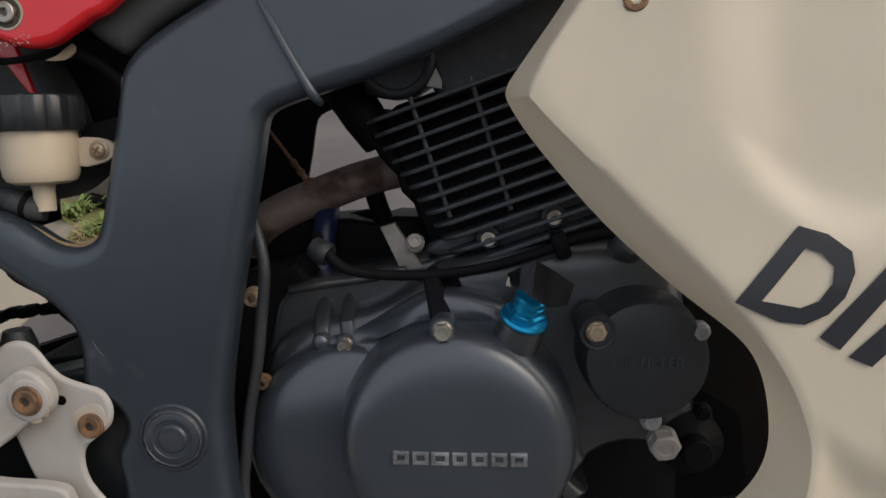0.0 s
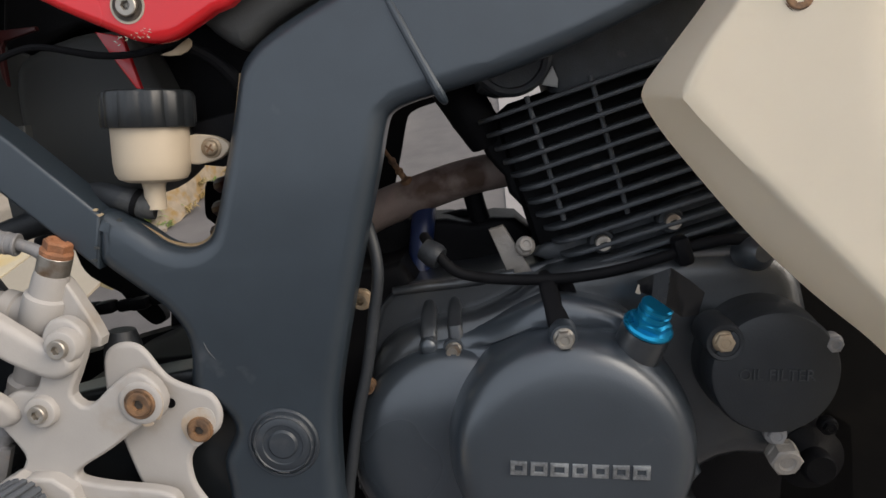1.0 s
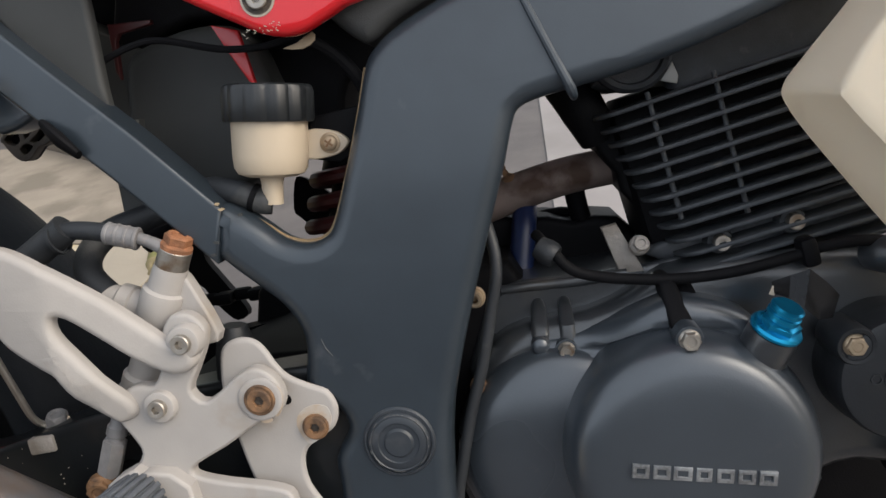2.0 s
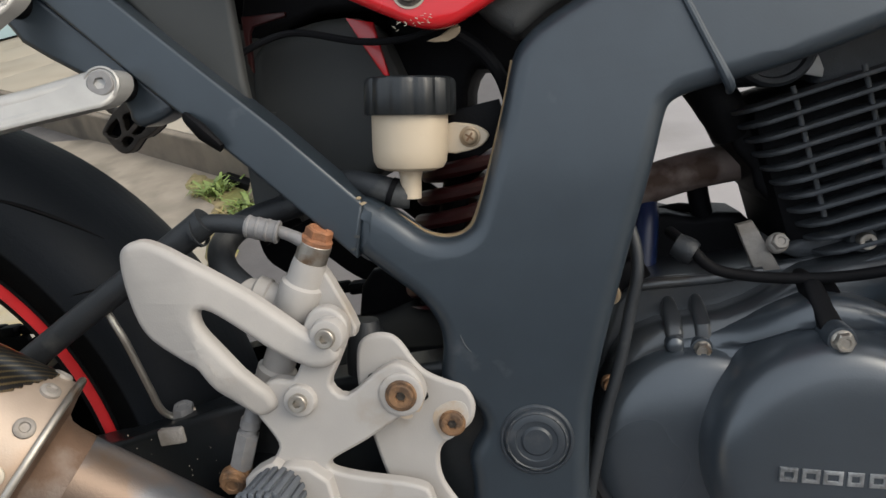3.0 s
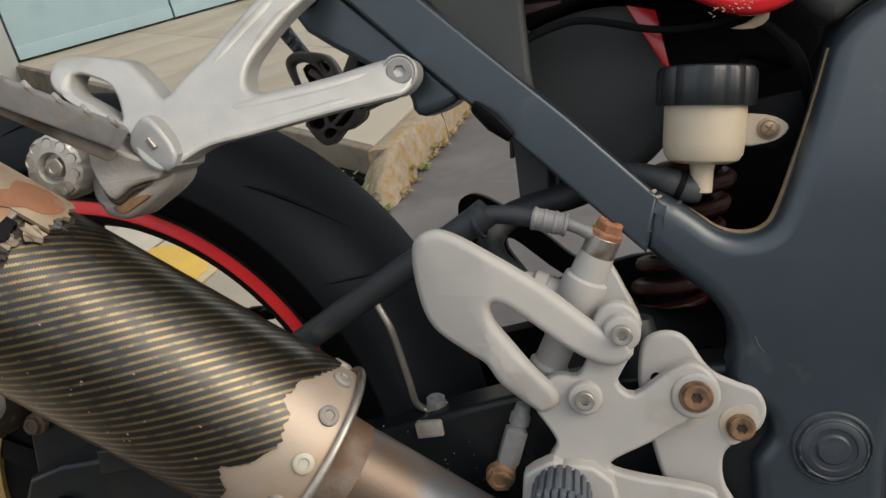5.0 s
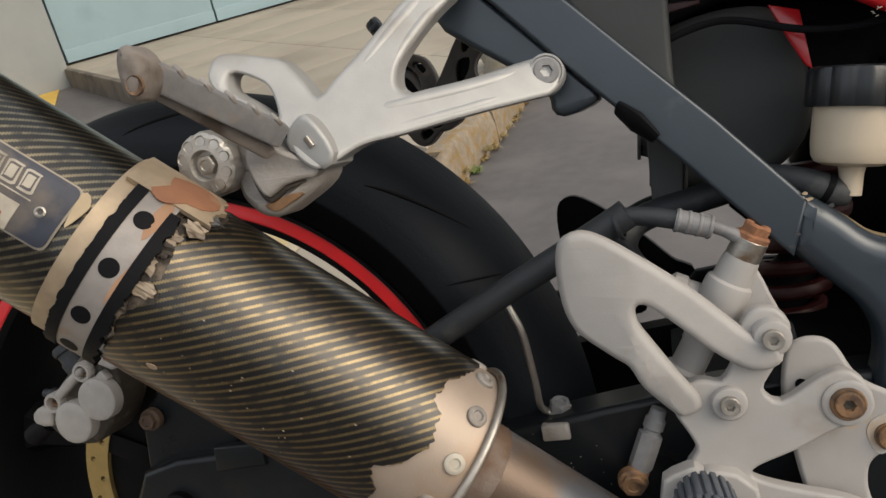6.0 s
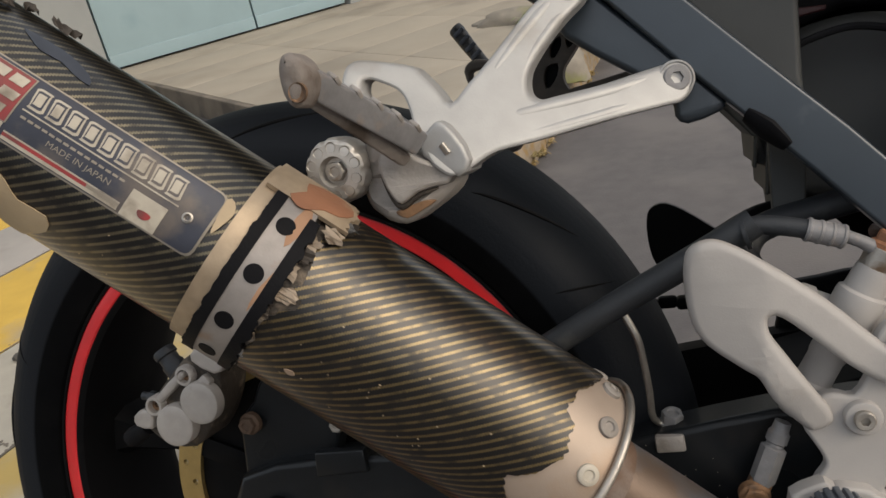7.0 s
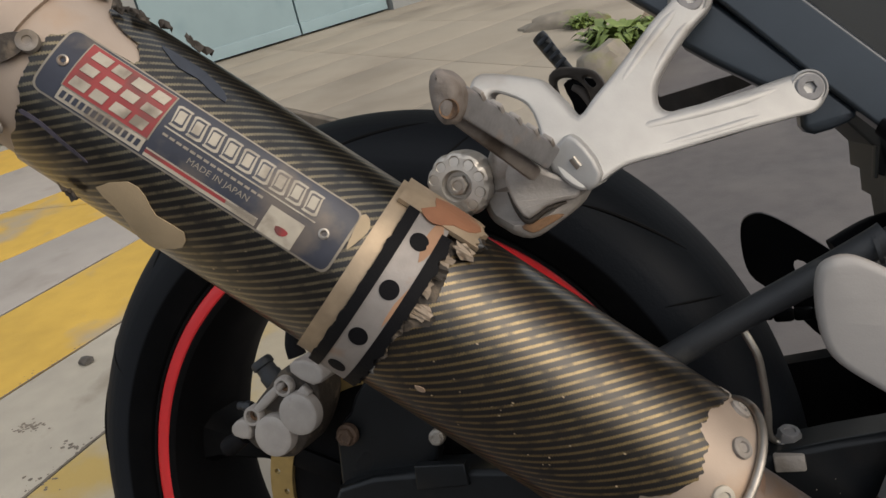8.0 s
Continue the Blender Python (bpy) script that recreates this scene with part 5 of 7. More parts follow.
# inner bracket to the frame
bm = slab(bmesh.new(), [(0.4180, 0.4300), (0.4215, 0.4405), (0.4305, 0.4450), (0.4400, 0.4440), (0.4465, 0.4385), (0.4530, 0.4270), (0.4595, 0.4195), (0.4710, 0.4135), (0.4815, 0.4085), (0.4860, 0.3975), (0.4825, 0.3860), (0.4725, 0.3790), (0.4640, 0.3730), (0.4610, 0.3640), (0.4625, 0.3500), (0.472, 0.33), (0.472, 0.30), (0.436, 0.30), (0.4330, 0.3420), (0.4270, 0.3570), (0.4215, 0.3820), (0.4170, 0.4100)], -0.1120, -0.1095, 0.0030, smooth=3)
inner = part("frame_bracket", bm, WHITEPAINT, bike, "off-white painted bracket bolted to the frame", weighted=True)


def collar(at, r, h, material, parent, name="collar"):
    bm = bmesh.new()
    lathe(bm, at, OUT, [(r * 1.04, -0.004), (r, h * 0.7), (r * 0.93, h * 0.93), (r * 0.84, h), (r * 0.6, h)], 32)
    return part(name, bm, material, parent)


for at, r, cap, col in (((0.4098, -0.1320, 0.4518), 0.0056, STEEL, 0.0100), ((0.3872, -0.1288, 0.4137), 0.0054, STEEL, 0.0096)):
    collar(at, col, 0.0045, WHITEPAINT, hanger)
    socket_bolt("cap_screw", (at[0], at[1] - 0.004, at[2]), OUT, r, 0.0045, cap, hanger)
collar((0.4470, -0.1280, 0.4131), 0.0128, 0.0022, WHITEPAINT, hanger)
rusty_screw((0.4470, -0.1298, 0.4131), 0.0072, 0.0036, 0.0092, hanger)
rusty_screw((0.4716, -0.1125, 0.3876), 0.0070, 0.0036, 0.0080, inner)
# raised black discs stand in for the dark of two spare holes
bm = bmesh.new()
lathe(bm, (0.4560, -0.1122, 0.4055), OUT, [(0.0032, 0), (0.0030, 0.0004), (0.0010, 0.0004)], 16)
part("spare_hole_dark", bm, RIMDARK, inner)
bm = bmesh.new()
lathe(bm, (0.4270, -0.1122, 0.4180), OUT, [(0.0032, 0), (0.0030, 0.0004), (0.0010, 0.0004)], 16)
part("spare_hole_dark", bm, RIMDARK, inner)
for ol, y, par in (([(0.4365, 0.4120), (0.4430, 0.4020), (0.4470, 0.3985), (0.4520, 0.3995), (0.4500, 0.4040), (0.4560, 0.4020), (0.4600, 0.4110), (0.4580, 0.4200), (0.4480, 0.4250), (0.4390, 0.4200)], -0.1289, hanger),
                   ([(0.4600, 0.3890), (0.4640, 0.3790), (0.4680, 0.3770), (0.4760, 0.3820), (0.4815, 0.3900), (0.4800, 0.3990), (0.4720, 0.4010), (0.4630, 0.3970)], -0.1124, inner)):
    part("rust_stain", slab(bmesh.new(), ol, y, y + 0.0008, 0.0, smooth=3), STAINPALE, par, "faint rust stain round the screw")
# brake pedal boss, rubber footpeg seen end on
bm = bmesh.new()
lathe(bm, (0.3775, -0.135, 0.3695), (0.05, -1, 0.1), [(0.0178, 0), (0.0186, 0.03), (0.0184, 0.0400), (0.016, 0.0412)], 40)
fpeg = part("footpeg", bm, PEGRUB, bike, "ribbed grey rubber footpeg")
for k in range(8):
    x = 0.0050 * (k - 3.5)
    h = math.sqrt(max(0.0, 0.0205 ** 2 - x * x))
    cuts = [-h, -0.0105 - 0.0006 * (k % 2), 0.0010 + 0.0008 * (k % 3), 0.0115 + 0.0006 * (k % 2), h]
    cuts = [c for c in cuts if -h <= c <= h]
    for a, b in zip(cuts, cuts[1:]):
        if b - a < 0.0022:
            continue
        bm = bmesh.new()
        box(bm, (0.3800 + x, -0.1770 + 0.35 * x * x / 0.02, 0.3735 + (a + b) / 2 - 0.12 * x), (0.0038, 0.0065, b - a - 0.0007), Matrix.Rotation(radians(6), 3, "Y"), 0.0009)
        part("rubber_block", bm, PEGRUB, fpeg)
pd0, pu, pv = basis((0.05, -1, 0.1))
for k in range(20):
    a = 2 * math.pi * k / 20
    bm = bmesh.new()
    box(bm, Vector((0.3775, -0.135, 0.3695)) + pd0 * 0.021 + (pu * math.cos(a) + pv * math.sin(a)) * 0.0188, (0.0042, 0.0036, 0.040), Matrix((-pu * math.sin(a) + pv * math.cos(a), pu * math.cos(a) + pv * math.sin(a), pd0)).transposed(), 0.0009)
    part("rubber_rib", bm, PEGRUB, fpeg)
hex_bolt("peg_screw", (0.381, -0.1805, 0.3690), OUT, 0.0040, 0.002, STEEL, fpeg, 0.0048)
fpeg.scale = (0.82, 0.82, 0.82)
fpeg.location = (0.0614, -0.0319, 0.0592)
bm = bmesh.new()
slab(bm, [(0.3480, 0.310), (0.3480, 0.3620), (0.3512, 0.3710), (0.3590, 0.3755), (0.3668, 0.3785), (0.3720, 0.3755), (0.3780, 0.3765), (0.40, 0.366), (0.40, 0.31)], -0.1385, -0.126, 0.0025, smooth=2)
part("pedal_boss", bm, WHITEPAINT, hanger, weighted=True)
# rear brake light switch beside it
bm = bmesh.new()
d = Vector((0.34, 0.05, 0.94)).normalized()
o = Vector((0.3370, -0.113, 0.3690))
lathe(bm, o, d, [(0.0060, -0.004), (0.0064, -0.001, "hex"), (0.0064, 0.0195, "hex"), (0.0052, 0.0205), (0.0050, 0.0225), (0.0062, 0.0235), (0.0062, 0.029), (0.0050, 0.0305), (0.0046, 0.036)], 24)
sw = part("brake_switch", bm, PEGGREY, bike, "grey brake light switch with a rusty tip")
hex_bolt("switch_nut", (0.3318, -0.1175, 0.3590), (0.1, -0.95, -0.25), 0.0070, 0.005, RUST, sw, 0.0090, "rusty brown nut")
bm = bmesh.new()
box(bm, (0.3345, -0.112, 0.3630), (0.013, 0.010, 0.011), Matrix.Rotation(radians(20), 3, "Y"), 0.002)
part("switch_fork", bm, RUST, sw)

# rear brake master cylinder
A, Bv = Vector((0.4050, -0.1115, 0.5045)), Vector((0.3600, -0.1040, 0.4130))
ax = (A - Bv).normalized()
bm = bmesh.new()
L0 = (A - Bv).length
lathe(bm, Bv, ax, [(0.0100, -0.008), (0.0125, -0.004), (0.0128, 0.004), (0.0116, 0.006), (0.0122, 0.0085), (0.0122, 0.014), (0.0100, 0.016), (0.0098, 0.030), (0.0105, 0.032), (0.0105, 0.0515), (0.0126, 0.0528), (0.0133, 0.0555), (0.0133, 0.0700), (0.0128, 0.0725), (0.0108, 0.0740), (0.0104, 0.0835), (0.0098, L0 - 0.014)], 40)
mc = part("brake_master_cylinder", bm, WHITEPAINT, bike, "off-white painted rear brake master cylinder")
bm = bmesh.new()
lathe(bm, A, ax, [(0.0094, -0.016), (0.0096, -0.014), (0.0096, -0.003), (0.0085, -0.0015)], 28)
part("banjo_eye", bm, STEEL, mc, "grey steel banjo eye")
hex_bolt("banjo_bolt", A - ax * 0.001, ax, 0.0072, 0.0075, ORANGERUST, mc, 0.0094, "rusty orange banjo bolt")
bm = slab(bmesh.new(), [(0.4015, 0.486), (0.4065, 0.4845), (0.4130, 0.470), (0.4190, 0.456), (0.4190, 0.444), (0.392, 0.442), (0.384, 0.452), (0.392, 0.470)], -0.112, -0.102, 0.002, smooth=2)
part("mount_web", bm, WHITEPAINT, mc, weighted=True)
bm = bmesh.new()
lathe(bm, (0.376, -0.102, 0.466), (-0.92, 0.0, 0.38), [(0.0095, 0), (0.0095, 0.010), (0.0110, 0.011), (0.0110, 0.018), (0.0085, 0.020), (0.0075, 0.03)], 24)
part("feed_port", bm, WHITEPAINT, mc)
bm = bmesh.new()
lathe(bm, (0.4175, -0.085, 0.425), (0.1, 0, 1), [(0.012, -0.02), (0.0125, 0.0), (0.0115, 0.012), (0.009, 0.020), (0.008, 0.022)], 24)
part("pivot_boot", bm, SLEEVE, mc, "dark grey rubber boot")
# brake hose: crimp, hose and its sleeve down to the swing-arm
hose("hose_pipe", [(0.400, -0.1135, 0.502), (0.390, -0.1140, 0.508), (0.380, -0.1130, 0.512)], [0.0045, 0.0036, 0.0036], PEGGREY, bike, "steel hose end")
hose("hose_crimp", [(0.382, -0.1130, 0.5105), (0.373, -0.1128, 0.5130), (0.364, -0.1125, 0.5155)], [0.0064, 0.0066, 0.0064], PEGGREY, bike, "grey crimped hose collar")
for k in range(4):
    bm = bmesh.new()
    lathe(bm, Vector((0.382, -0.1130, 0.5105)).lerp(Vector((0.365, -0.1125, 0.5153)), k / 3), (-0.95, -0.1, 0.3), [(0.0064, -0.0012), (0.0069, -0.0006), (0.0069, 0.0006), (0.0064, 0.0012)], 20)
    part("crimp_ring", bm, PEGGREY, bike)
hose("brake_hose", [(0.367, -0.1125, 0.515), (0.351, -0.111, 0.5180), (0.336, -0.110, 0.5185), (0.322, -0.111, 0.513)], 0.0056, SLEEVE, bike, "dark ribbed brake hose")
bm = bmesh.new()
lathe(bm, (0.3330, -0.1115, 0.5150), (0.95, -0.1, 0.25), [(0.0082, -0.0011), (0.0096, -0.0011), (0.0096, 0.0011), (0.0082, 0.0011), (0.0082, -0.0011)], 28, caps=False)
part("hose_tie", bm, SLEEVE, bike, "grey tie round the brake hose")
hose("hose_sleeve", [(0.338, -0.110, 0.521), (0.327, -0.110, 0.514), (0.301, -0.110, 0.499), (0.262, -0.110, 0.477), (0.220, -0.110, 0.452), (0.18, -0.108, 0.428)], [0.0088, 0.0088, 0.0086, 0.0084, 0.0084, 0.0084], SLEEVE, bike, "thick dark rubber sleeve over the brake hose", 18)
hose("reservoir_hose", [(0.457, -0.087, 0.5215), (0.452, -0.088, 0.5225), (0.443, -0.088, 0.527), (0.433, -0.087, 0.530), (0.418, -0.080, 0.533), (0.400, -0.070, 0.530)], [0.0078, 0.0082, 0.0078, 0.0078, 0.0070, 0.007], SLEEVE, bike, "dark grey reservoir hose elbow")
bm = bmesh.new()
lathe(bm, (0.4475, -0.088, 0.5248), (0.9, 0, -0.43), [(0.0076, -0.002), (0.0088, -0.0016), (0.0088, 0.0016), (0.0076, 0.002)], 24)
part("hose_ring", bm, RUBBER, bike)
hose("feed_hose", [(0.352, -0.102, 0.476), (0.338, -0.095, 0.488), (0.334, -0.085, 0.500), (0.345, -0.075, 0.512), (0.375, -0.068, 0.520), (0.412, -0.070, 0.530)], 0.0085, SLEEVE, bike, "grey rubber feed hose")

# brake fluid reservoir
up = Vector((0.10, 0.02, 0.99)).normalized()
O = Vector((0.4600, -0.0885, 0.5365))
bm = bmesh.new()
lathe(bm, O, up, [(0.0062, -0.0165), (0.0064, -0.004), (0.0072, -0.0005), (0.0150, 0.0002), (0.0195, 0.0020), (0.0215, 0.0055), (0.0222, 0.012), (0.0224, 0.0325), (0.0200, 0.0335)], 48)
res = part("fluid_reservoir", bm, POLY, bike, "yellowed translucent brake fluid reservoir with a black cap")
bm = bmesh.new()
d, u, v = basis(up)
rings = []
for r, h, fl in ((0.0235, 0.0320, 0), (0.0262, 0.0322, 1), (0.0268, 0.0332, 1), (0.0268, 0.0500, 1), (0.0258, 0.0525, 0.6), (0.0240, 0.0535, 0), (0.0210, 0.0530, 0)):
    ring = []
    for s in range(112):
        a = 2 * math.pi * s / 112
        rr = r - 0.0020 * fl * max(0.0, math.cos(a * 12)) ** 3 + 0.0004 * fl * math.cos(a * 24)
        ring.append(bm.verts.new(O + d * h + (u * math.cos(a) + v * math.sin(a)) * rr))
    rings.append(ring)
for a, b in zip(rings, rings[1:]):
    for s in range(112):
        bm.faces.new((a[s], a[(s + 1) % 112], b[(s + 1) % 112], b[s]))
bm.faces.new(rings[0]), bm.faces.new(rings[-1])
part("screw_cap", bm, CAPBLACK, res, "black fluted screw cap")
bm = slab(bmesh.new(), [(0.480, 0.5605), (0.496, 0.5600), (0.5045, 0.5560), (0.5075, 0.5515), (0.503, 0.5465), (0.495, 0.5440), (0.480, 0.5445)], -0.0830, -0.0785, 0.001, smooth=2)
part("mount_lug", bm, POLY, res, weighted=True)
bm = bmesh.new()
lathe(bm, (0.4965, -0.083, 0.5522), OUT, [(0.0062, -0.002), (0.0062, 0.0006), (0.0056, 0.0010), (0.0048, 0.0012), (0.0046, 0.0022), (0.0036, 0.0034), (0.0018, 0.0039), (0.0004, 0.0040)], 28)
screw = part("lug_screw", bm, BRASS, res, "cross-head screw with a rusty slot")
for a in (40, 130):
    bm = bmesh.new()
    box(bm, (0.4965, -0.0868, 0.5522), (0.0056, 0.0008, 0.0011), Matrix.Rotation(radians(a), 3, "Y"))
    part("slot", bm, RUST, screw)
bm = slab(bmesh.new(), [(0.484, 0.568), (0.515, 0.572), (0.52, 0.55), (0.50, 0.540), (0.485, 0.543)], -0.078, -0.074, 0.001, smooth=1)
part("lug_bracket", bm, PLASTICDARK, bike)

# tail panels over the rail, air box, wiring
bm = slab(bmesh.new(), [(0.30, 0.655), (0.345, 0.600), (0.3690, 0.580), (0.3675, 0.600), (0.3665, 0.645), (0.360, 0.74), (0.22, 0.80), (0.21, 0.74)], -0.092, -0.085, 0.004, smooth=1)
part("tail_side_panel", bm, TAILGREY, bike, "dark grey plastic tail side panel", weighted=True)
bm = slab(bmesh.new(), [(0.348, 0.575), (0.352, 0.617), (0.372, 0.630), (0.406, 0.636), (0.434, 0.630), (0.447, 0.602), (0.453, 0.576), (0.447, 0.55), (0.429, 0.532), (0.404, 0.522), (0.372, 0.524), (0.354, 0.545)], -0.036, 0.05, 0.010, smooth=3)
part("battery_box", bm, TAILGREY, bike, "grey moulded battery box", weighted=True)
bm = slab(bmesh.new(), [(0.34, 0.62), (0.36, 0.70), (0.60, 0.72), (0.60, 0.66), (0.53, 0.635), (0.50, 0.628), (0.45, 0.637), (0.40, 0.64)], -0.03, 0.09, 0.006, smooth=1)
part("seat_pan", bm, PLASTICDARK, bike, "black underside of the seat", weighted=True)
bm = slab(bmesh.new(), [(0.500, 0.640), (0.508, 0.622), (0.524, 0.607), (0.532, 0.606), (0.548, 0.617), (0.585, 0.636), (0.585, 0.66), (0.50, 0.66)], -0.096, -0.055, 0.008, smooth=3)
part("tank_bracket", bm, GREYPL, bike, "dark grey tank mounting shroud", weighted=True)
# black sheet added where the space behind the tail panel is dark
bm = slab(bmesh.new(), [(0.27, 0.645), (0.33, 0.610), (0.47, 0.610), (0.47, 0.76), (0.26, 0.78)], 0.030, 0.040, 0.002, smooth=1)
part("seat_back_fill", bm, PLASTICDARK, bike, "black filler closing the dark space behind the tail panel", weighted=True)
# unseen tail block, added to shade the rear wheel and rails
bm = slab(bmesh.new(), [(-0.20, 0.83), (0.10, 0.765), (0.34, 0.745), (0.52, 0.745), (0.53, 0.80), (0.30, 0.86), (-0.20, 0.90)], -0.105, 0.105, 0.02, smooth=3, back=True)
part("unseen_tail", bm, TAILGREY, bike, "unseen dark grey tail block shading the rear wheel", weighted=True)
# unseen black tray, added to blacken the silencer's reflections
bm = slab(bmesh.new(), [(-0.22, 0.80), (0.08, 0.742), (0.34, 0.725), (0.37, 0.74), (0.34, 0.765), (0.10, 0.79), (-0.20, 0.845)], -0.118, 0.118, 0.006, smooth=2, back=True)
part("unseen_undertray", bm, PLASTICDARK, bike, "unseen black tray added under the tail against reflections", weighted=True)
# red side cover with its screw
bm = slab(bmesh.new(), [(0.36, 0.70), (0.400, 0.662), (0.424, 0.644), (0.442, 0.633), (0.463, 0.6215), (0.474, 0.6155), (0.486, 0.6125), (0.497, 0.6135), (0.508, 0.6180), (0.522, 0.6245), (0.545, 0.636), (0.60, 0.70)], -0.114, -0.104, 0.005, smooth=2)
redc = part("side_cover", bm, RED, bike, "glossy red side cover with scuffed lower tip", weighted=True)
bm = bmesh.new()
lathe(bm, (0.4755, -0.1140, 0.6335), OUT, [(0.0100, -0.002), (0.0096, 0.0006), (0.0088, 0.0004)], 32)
part("screw_recess", bm, IVORY, redc, "worn pale rim of the screw hole")
# near-black ring darkens the screw recess
bm = bmesh.new()
lathe(bm, (0.4755, -0.1140, 0.6335), OUT, [(0.0084, -0.002), (0.0083, 0.0009), (0.0060, 0.0006)], 32)
part("recess_floor", bm, GRIMEDARK, redc)
socket_bolt("cover_screw", (0.4755, -0.114, 0.6335), OUT, 0.0058, 0.003, STEEL, redc)
rnd = random.Random(5)
bm = bmesh.new()
for _ in range(26):
    x = 0.473 + rnd.uniform(-0.009, 0.013)
    z = 0.6205 + rnd.uniform(-0.003, 0.002) - abs(x - 0.483) * 0.12
    box(bm, (x, -0.1141, z - 0.0018), (rnd.uniform(0.0004, 0.0018), 0.0003, rnd.uniform(0.0002, 0.0005)), Matrix.Rotation(rnd.uniform(-0.8, 0.8), 3, "Y"))
part("scuff", bm, IVORY, redc, "white scuff marks in the paint")
# the rear tab is a darker red copy, its shade put into the colour
for ol in ([(0.424, 0.632), (0.441, 0.627), (0.4475, 0.592), (0.4435, 0.595), (0.434, 0.612)], [(0.3572, 0.641), (0.3572, 0.612), (0.3598, 0.606), (0.3612, 0.630), (0.3640, 0.6340), (0.3860, 0.6375), (0.3860, 0.6402), (0.3620, 0.6405)]):
    part("red_tab", slab(bmesh.new(), ol, -0.056, -0.052, 0.001, smooth=1), RED if ol[0][0] > 0.4 else REDSHADED, bike, "red plastic tab of the tail")
hose("seat_cable", [(0.350, -0.079, 0.597), (0.357, -0.080, 0.609), (0.364, -0.080, 0.616), (0.386, -0.080, 0.623), (0.404, -0.080, 0.623), (0.437, -0.081, 0.614), (0.462, -0.082, 0.612), (0.479, -0.084, 0.614), (0.490, -0.084, 0.616)], 0.0021, RUBBER, bike, "thin black cable under the seat", 8)
hose("wire_loom", [(0.486, -0.082, 0.616), (0.504, -0.075, 0.604), (0.517, -0.070, 0.585), (0.522, -0.060, 0.56)], 0.0042, RUBBER, bike, "black wiring loom", 10)
part("wire_strap", slab(bmesh.new(), [(0.478, 0.6085), (0.486, 0.6105), (0.4965, 0.6160), (0.4975, 0.6110), (0.490, 0.6070)], -0.0895, -0.0885, 0.0003, smooth=2), BRASS, bike, "tan tape round the wires")
# inner mudguard with ribbed flap
bm = slab(bmesh.new(), [(0.322, 0.590), (0.330, 0.583), (0.345, 0.566), (0.346, 0.548), (0.352, 0.546), (0.353, 0.528), (0.359, 0.524), (0.361, 0.508), (0.374, 0.506), (0.380, 0.54), (0.40, 0.54), (0.41, 0.60), (0.34, 0.64), (0.30, 0.66)], -0.03, 0.07, 0.002, smooth=1)
mud = part("inner_mudguard", bm, TAILGREY, bike, "dark grey ribbed inner mudguard", weighted=True)
for k, (x, z0, z1) in enumerate(((0.3455, 0.566, 0.546), (0.3525, 0.560, 0.528), (0.3605, 0.552, 0.510), (0.3735, 0.545, 0.506))):
    bm = bmesh.new()
    box(bm, (x, -0.034, (z0 + z1) / 2), (0.0022, 0.012, z0 - z1), Matrix.Rotation(radians(3), 3, "Y"), 0.0006)
    part("rib", bm, TAILGREY, mud)
bm = bmesh.new()
sweep(bm, [(0.336, -0.108, 0.581), (0.346, -0.112, 0.572), (0.356, -0.112, 0.562)], [0.006, 0.009, 0.005], 14, flat=0.45)
part("rubber_grommet", bm, RUBBER, bike, "black rubber grommet under the rail")
bm = slab(bmesh.new(), [(0.3520, 0.5170), (0.3500, 0.5800), (0.3730, 0.5800), (0.3700, 0.5150)], -0.068, -0.060, 0.0015, smooth=1)
part("guard_flap", bm, TAILGREY, bike, "dark grey plastic flap under the rail", weighted=True)
hose("left_tube", [(0.325, 0.0, 0.494), (0.350, 0.005, 0.507), (0.375, 0.012, 0.511), (0.395, 0.03, 0.515)], 0.0095, PLASTICDARK, bike, "black tube behind the rail")
# shock absorber: red spring round a dark body
bm = bmesh.new()
turns = [Vector((0.436, 0.06, 0.385)) + Vector((0.036, 0, 0.145)) * (k / 96) + Vector((math.cos(k / 12 * 2 * math.pi), math.sin(k / 12 * 2 * math.pi), 0)) * 0.025 for k in range(97)]
sweep(bm, turns, 0.0062, 10, 1)
shock = part("shock_absorber", bm, REDSHADED, bike, "red coil spring of the rear shock")
bm = bmesh.new()
lathe(bm, (0.432, 0.06, 0.37), (0.24, 0, 0.97), [(0.017, 0), (0.017, 0.08), (0.011, 0.09), (0.011, 0.15), (0.020, 0.16), (0.018, 0.19)], 28)
part("damper_body", bm, PLASTICDARK, shock)

# ---- swing-arm, wheel, brake ----
# black sheet added in place of the shadow behind the shock
bm = slab(bmesh.new(), [(0.375, 0.34), (0.372, 0.430), (0.400, 0.446), (0.440, 0.452), (0.480, 0.448), (0.515, 0.43), (0.52, 0.34)], 0.086, 0.096, 0.004, smooth=2)
part("shock_shadow_fill", bm, PLASTICDARK, bike, "black filler standing in for shadow behind the rear shock", weighted=True)
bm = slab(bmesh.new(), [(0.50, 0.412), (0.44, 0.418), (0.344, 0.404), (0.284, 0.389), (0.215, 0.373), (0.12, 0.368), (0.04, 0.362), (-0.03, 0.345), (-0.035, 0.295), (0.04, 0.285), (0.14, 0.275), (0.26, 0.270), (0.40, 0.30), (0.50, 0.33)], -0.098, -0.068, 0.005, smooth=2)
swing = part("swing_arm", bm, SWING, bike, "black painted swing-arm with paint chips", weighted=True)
bm = slab(bmesh.new(), [(0.50, 0.412), (0.40, 0.41), (0.284, 0.389), (0.12, 0.368), (0.0, 0.35), (0.0, 0.28), (0.26, 0.270), (0.50, 0.33)], 0.098, 0.07, 0.005, smooth=2)
part("left_swing_arm", bm, RIMDARK, bike)
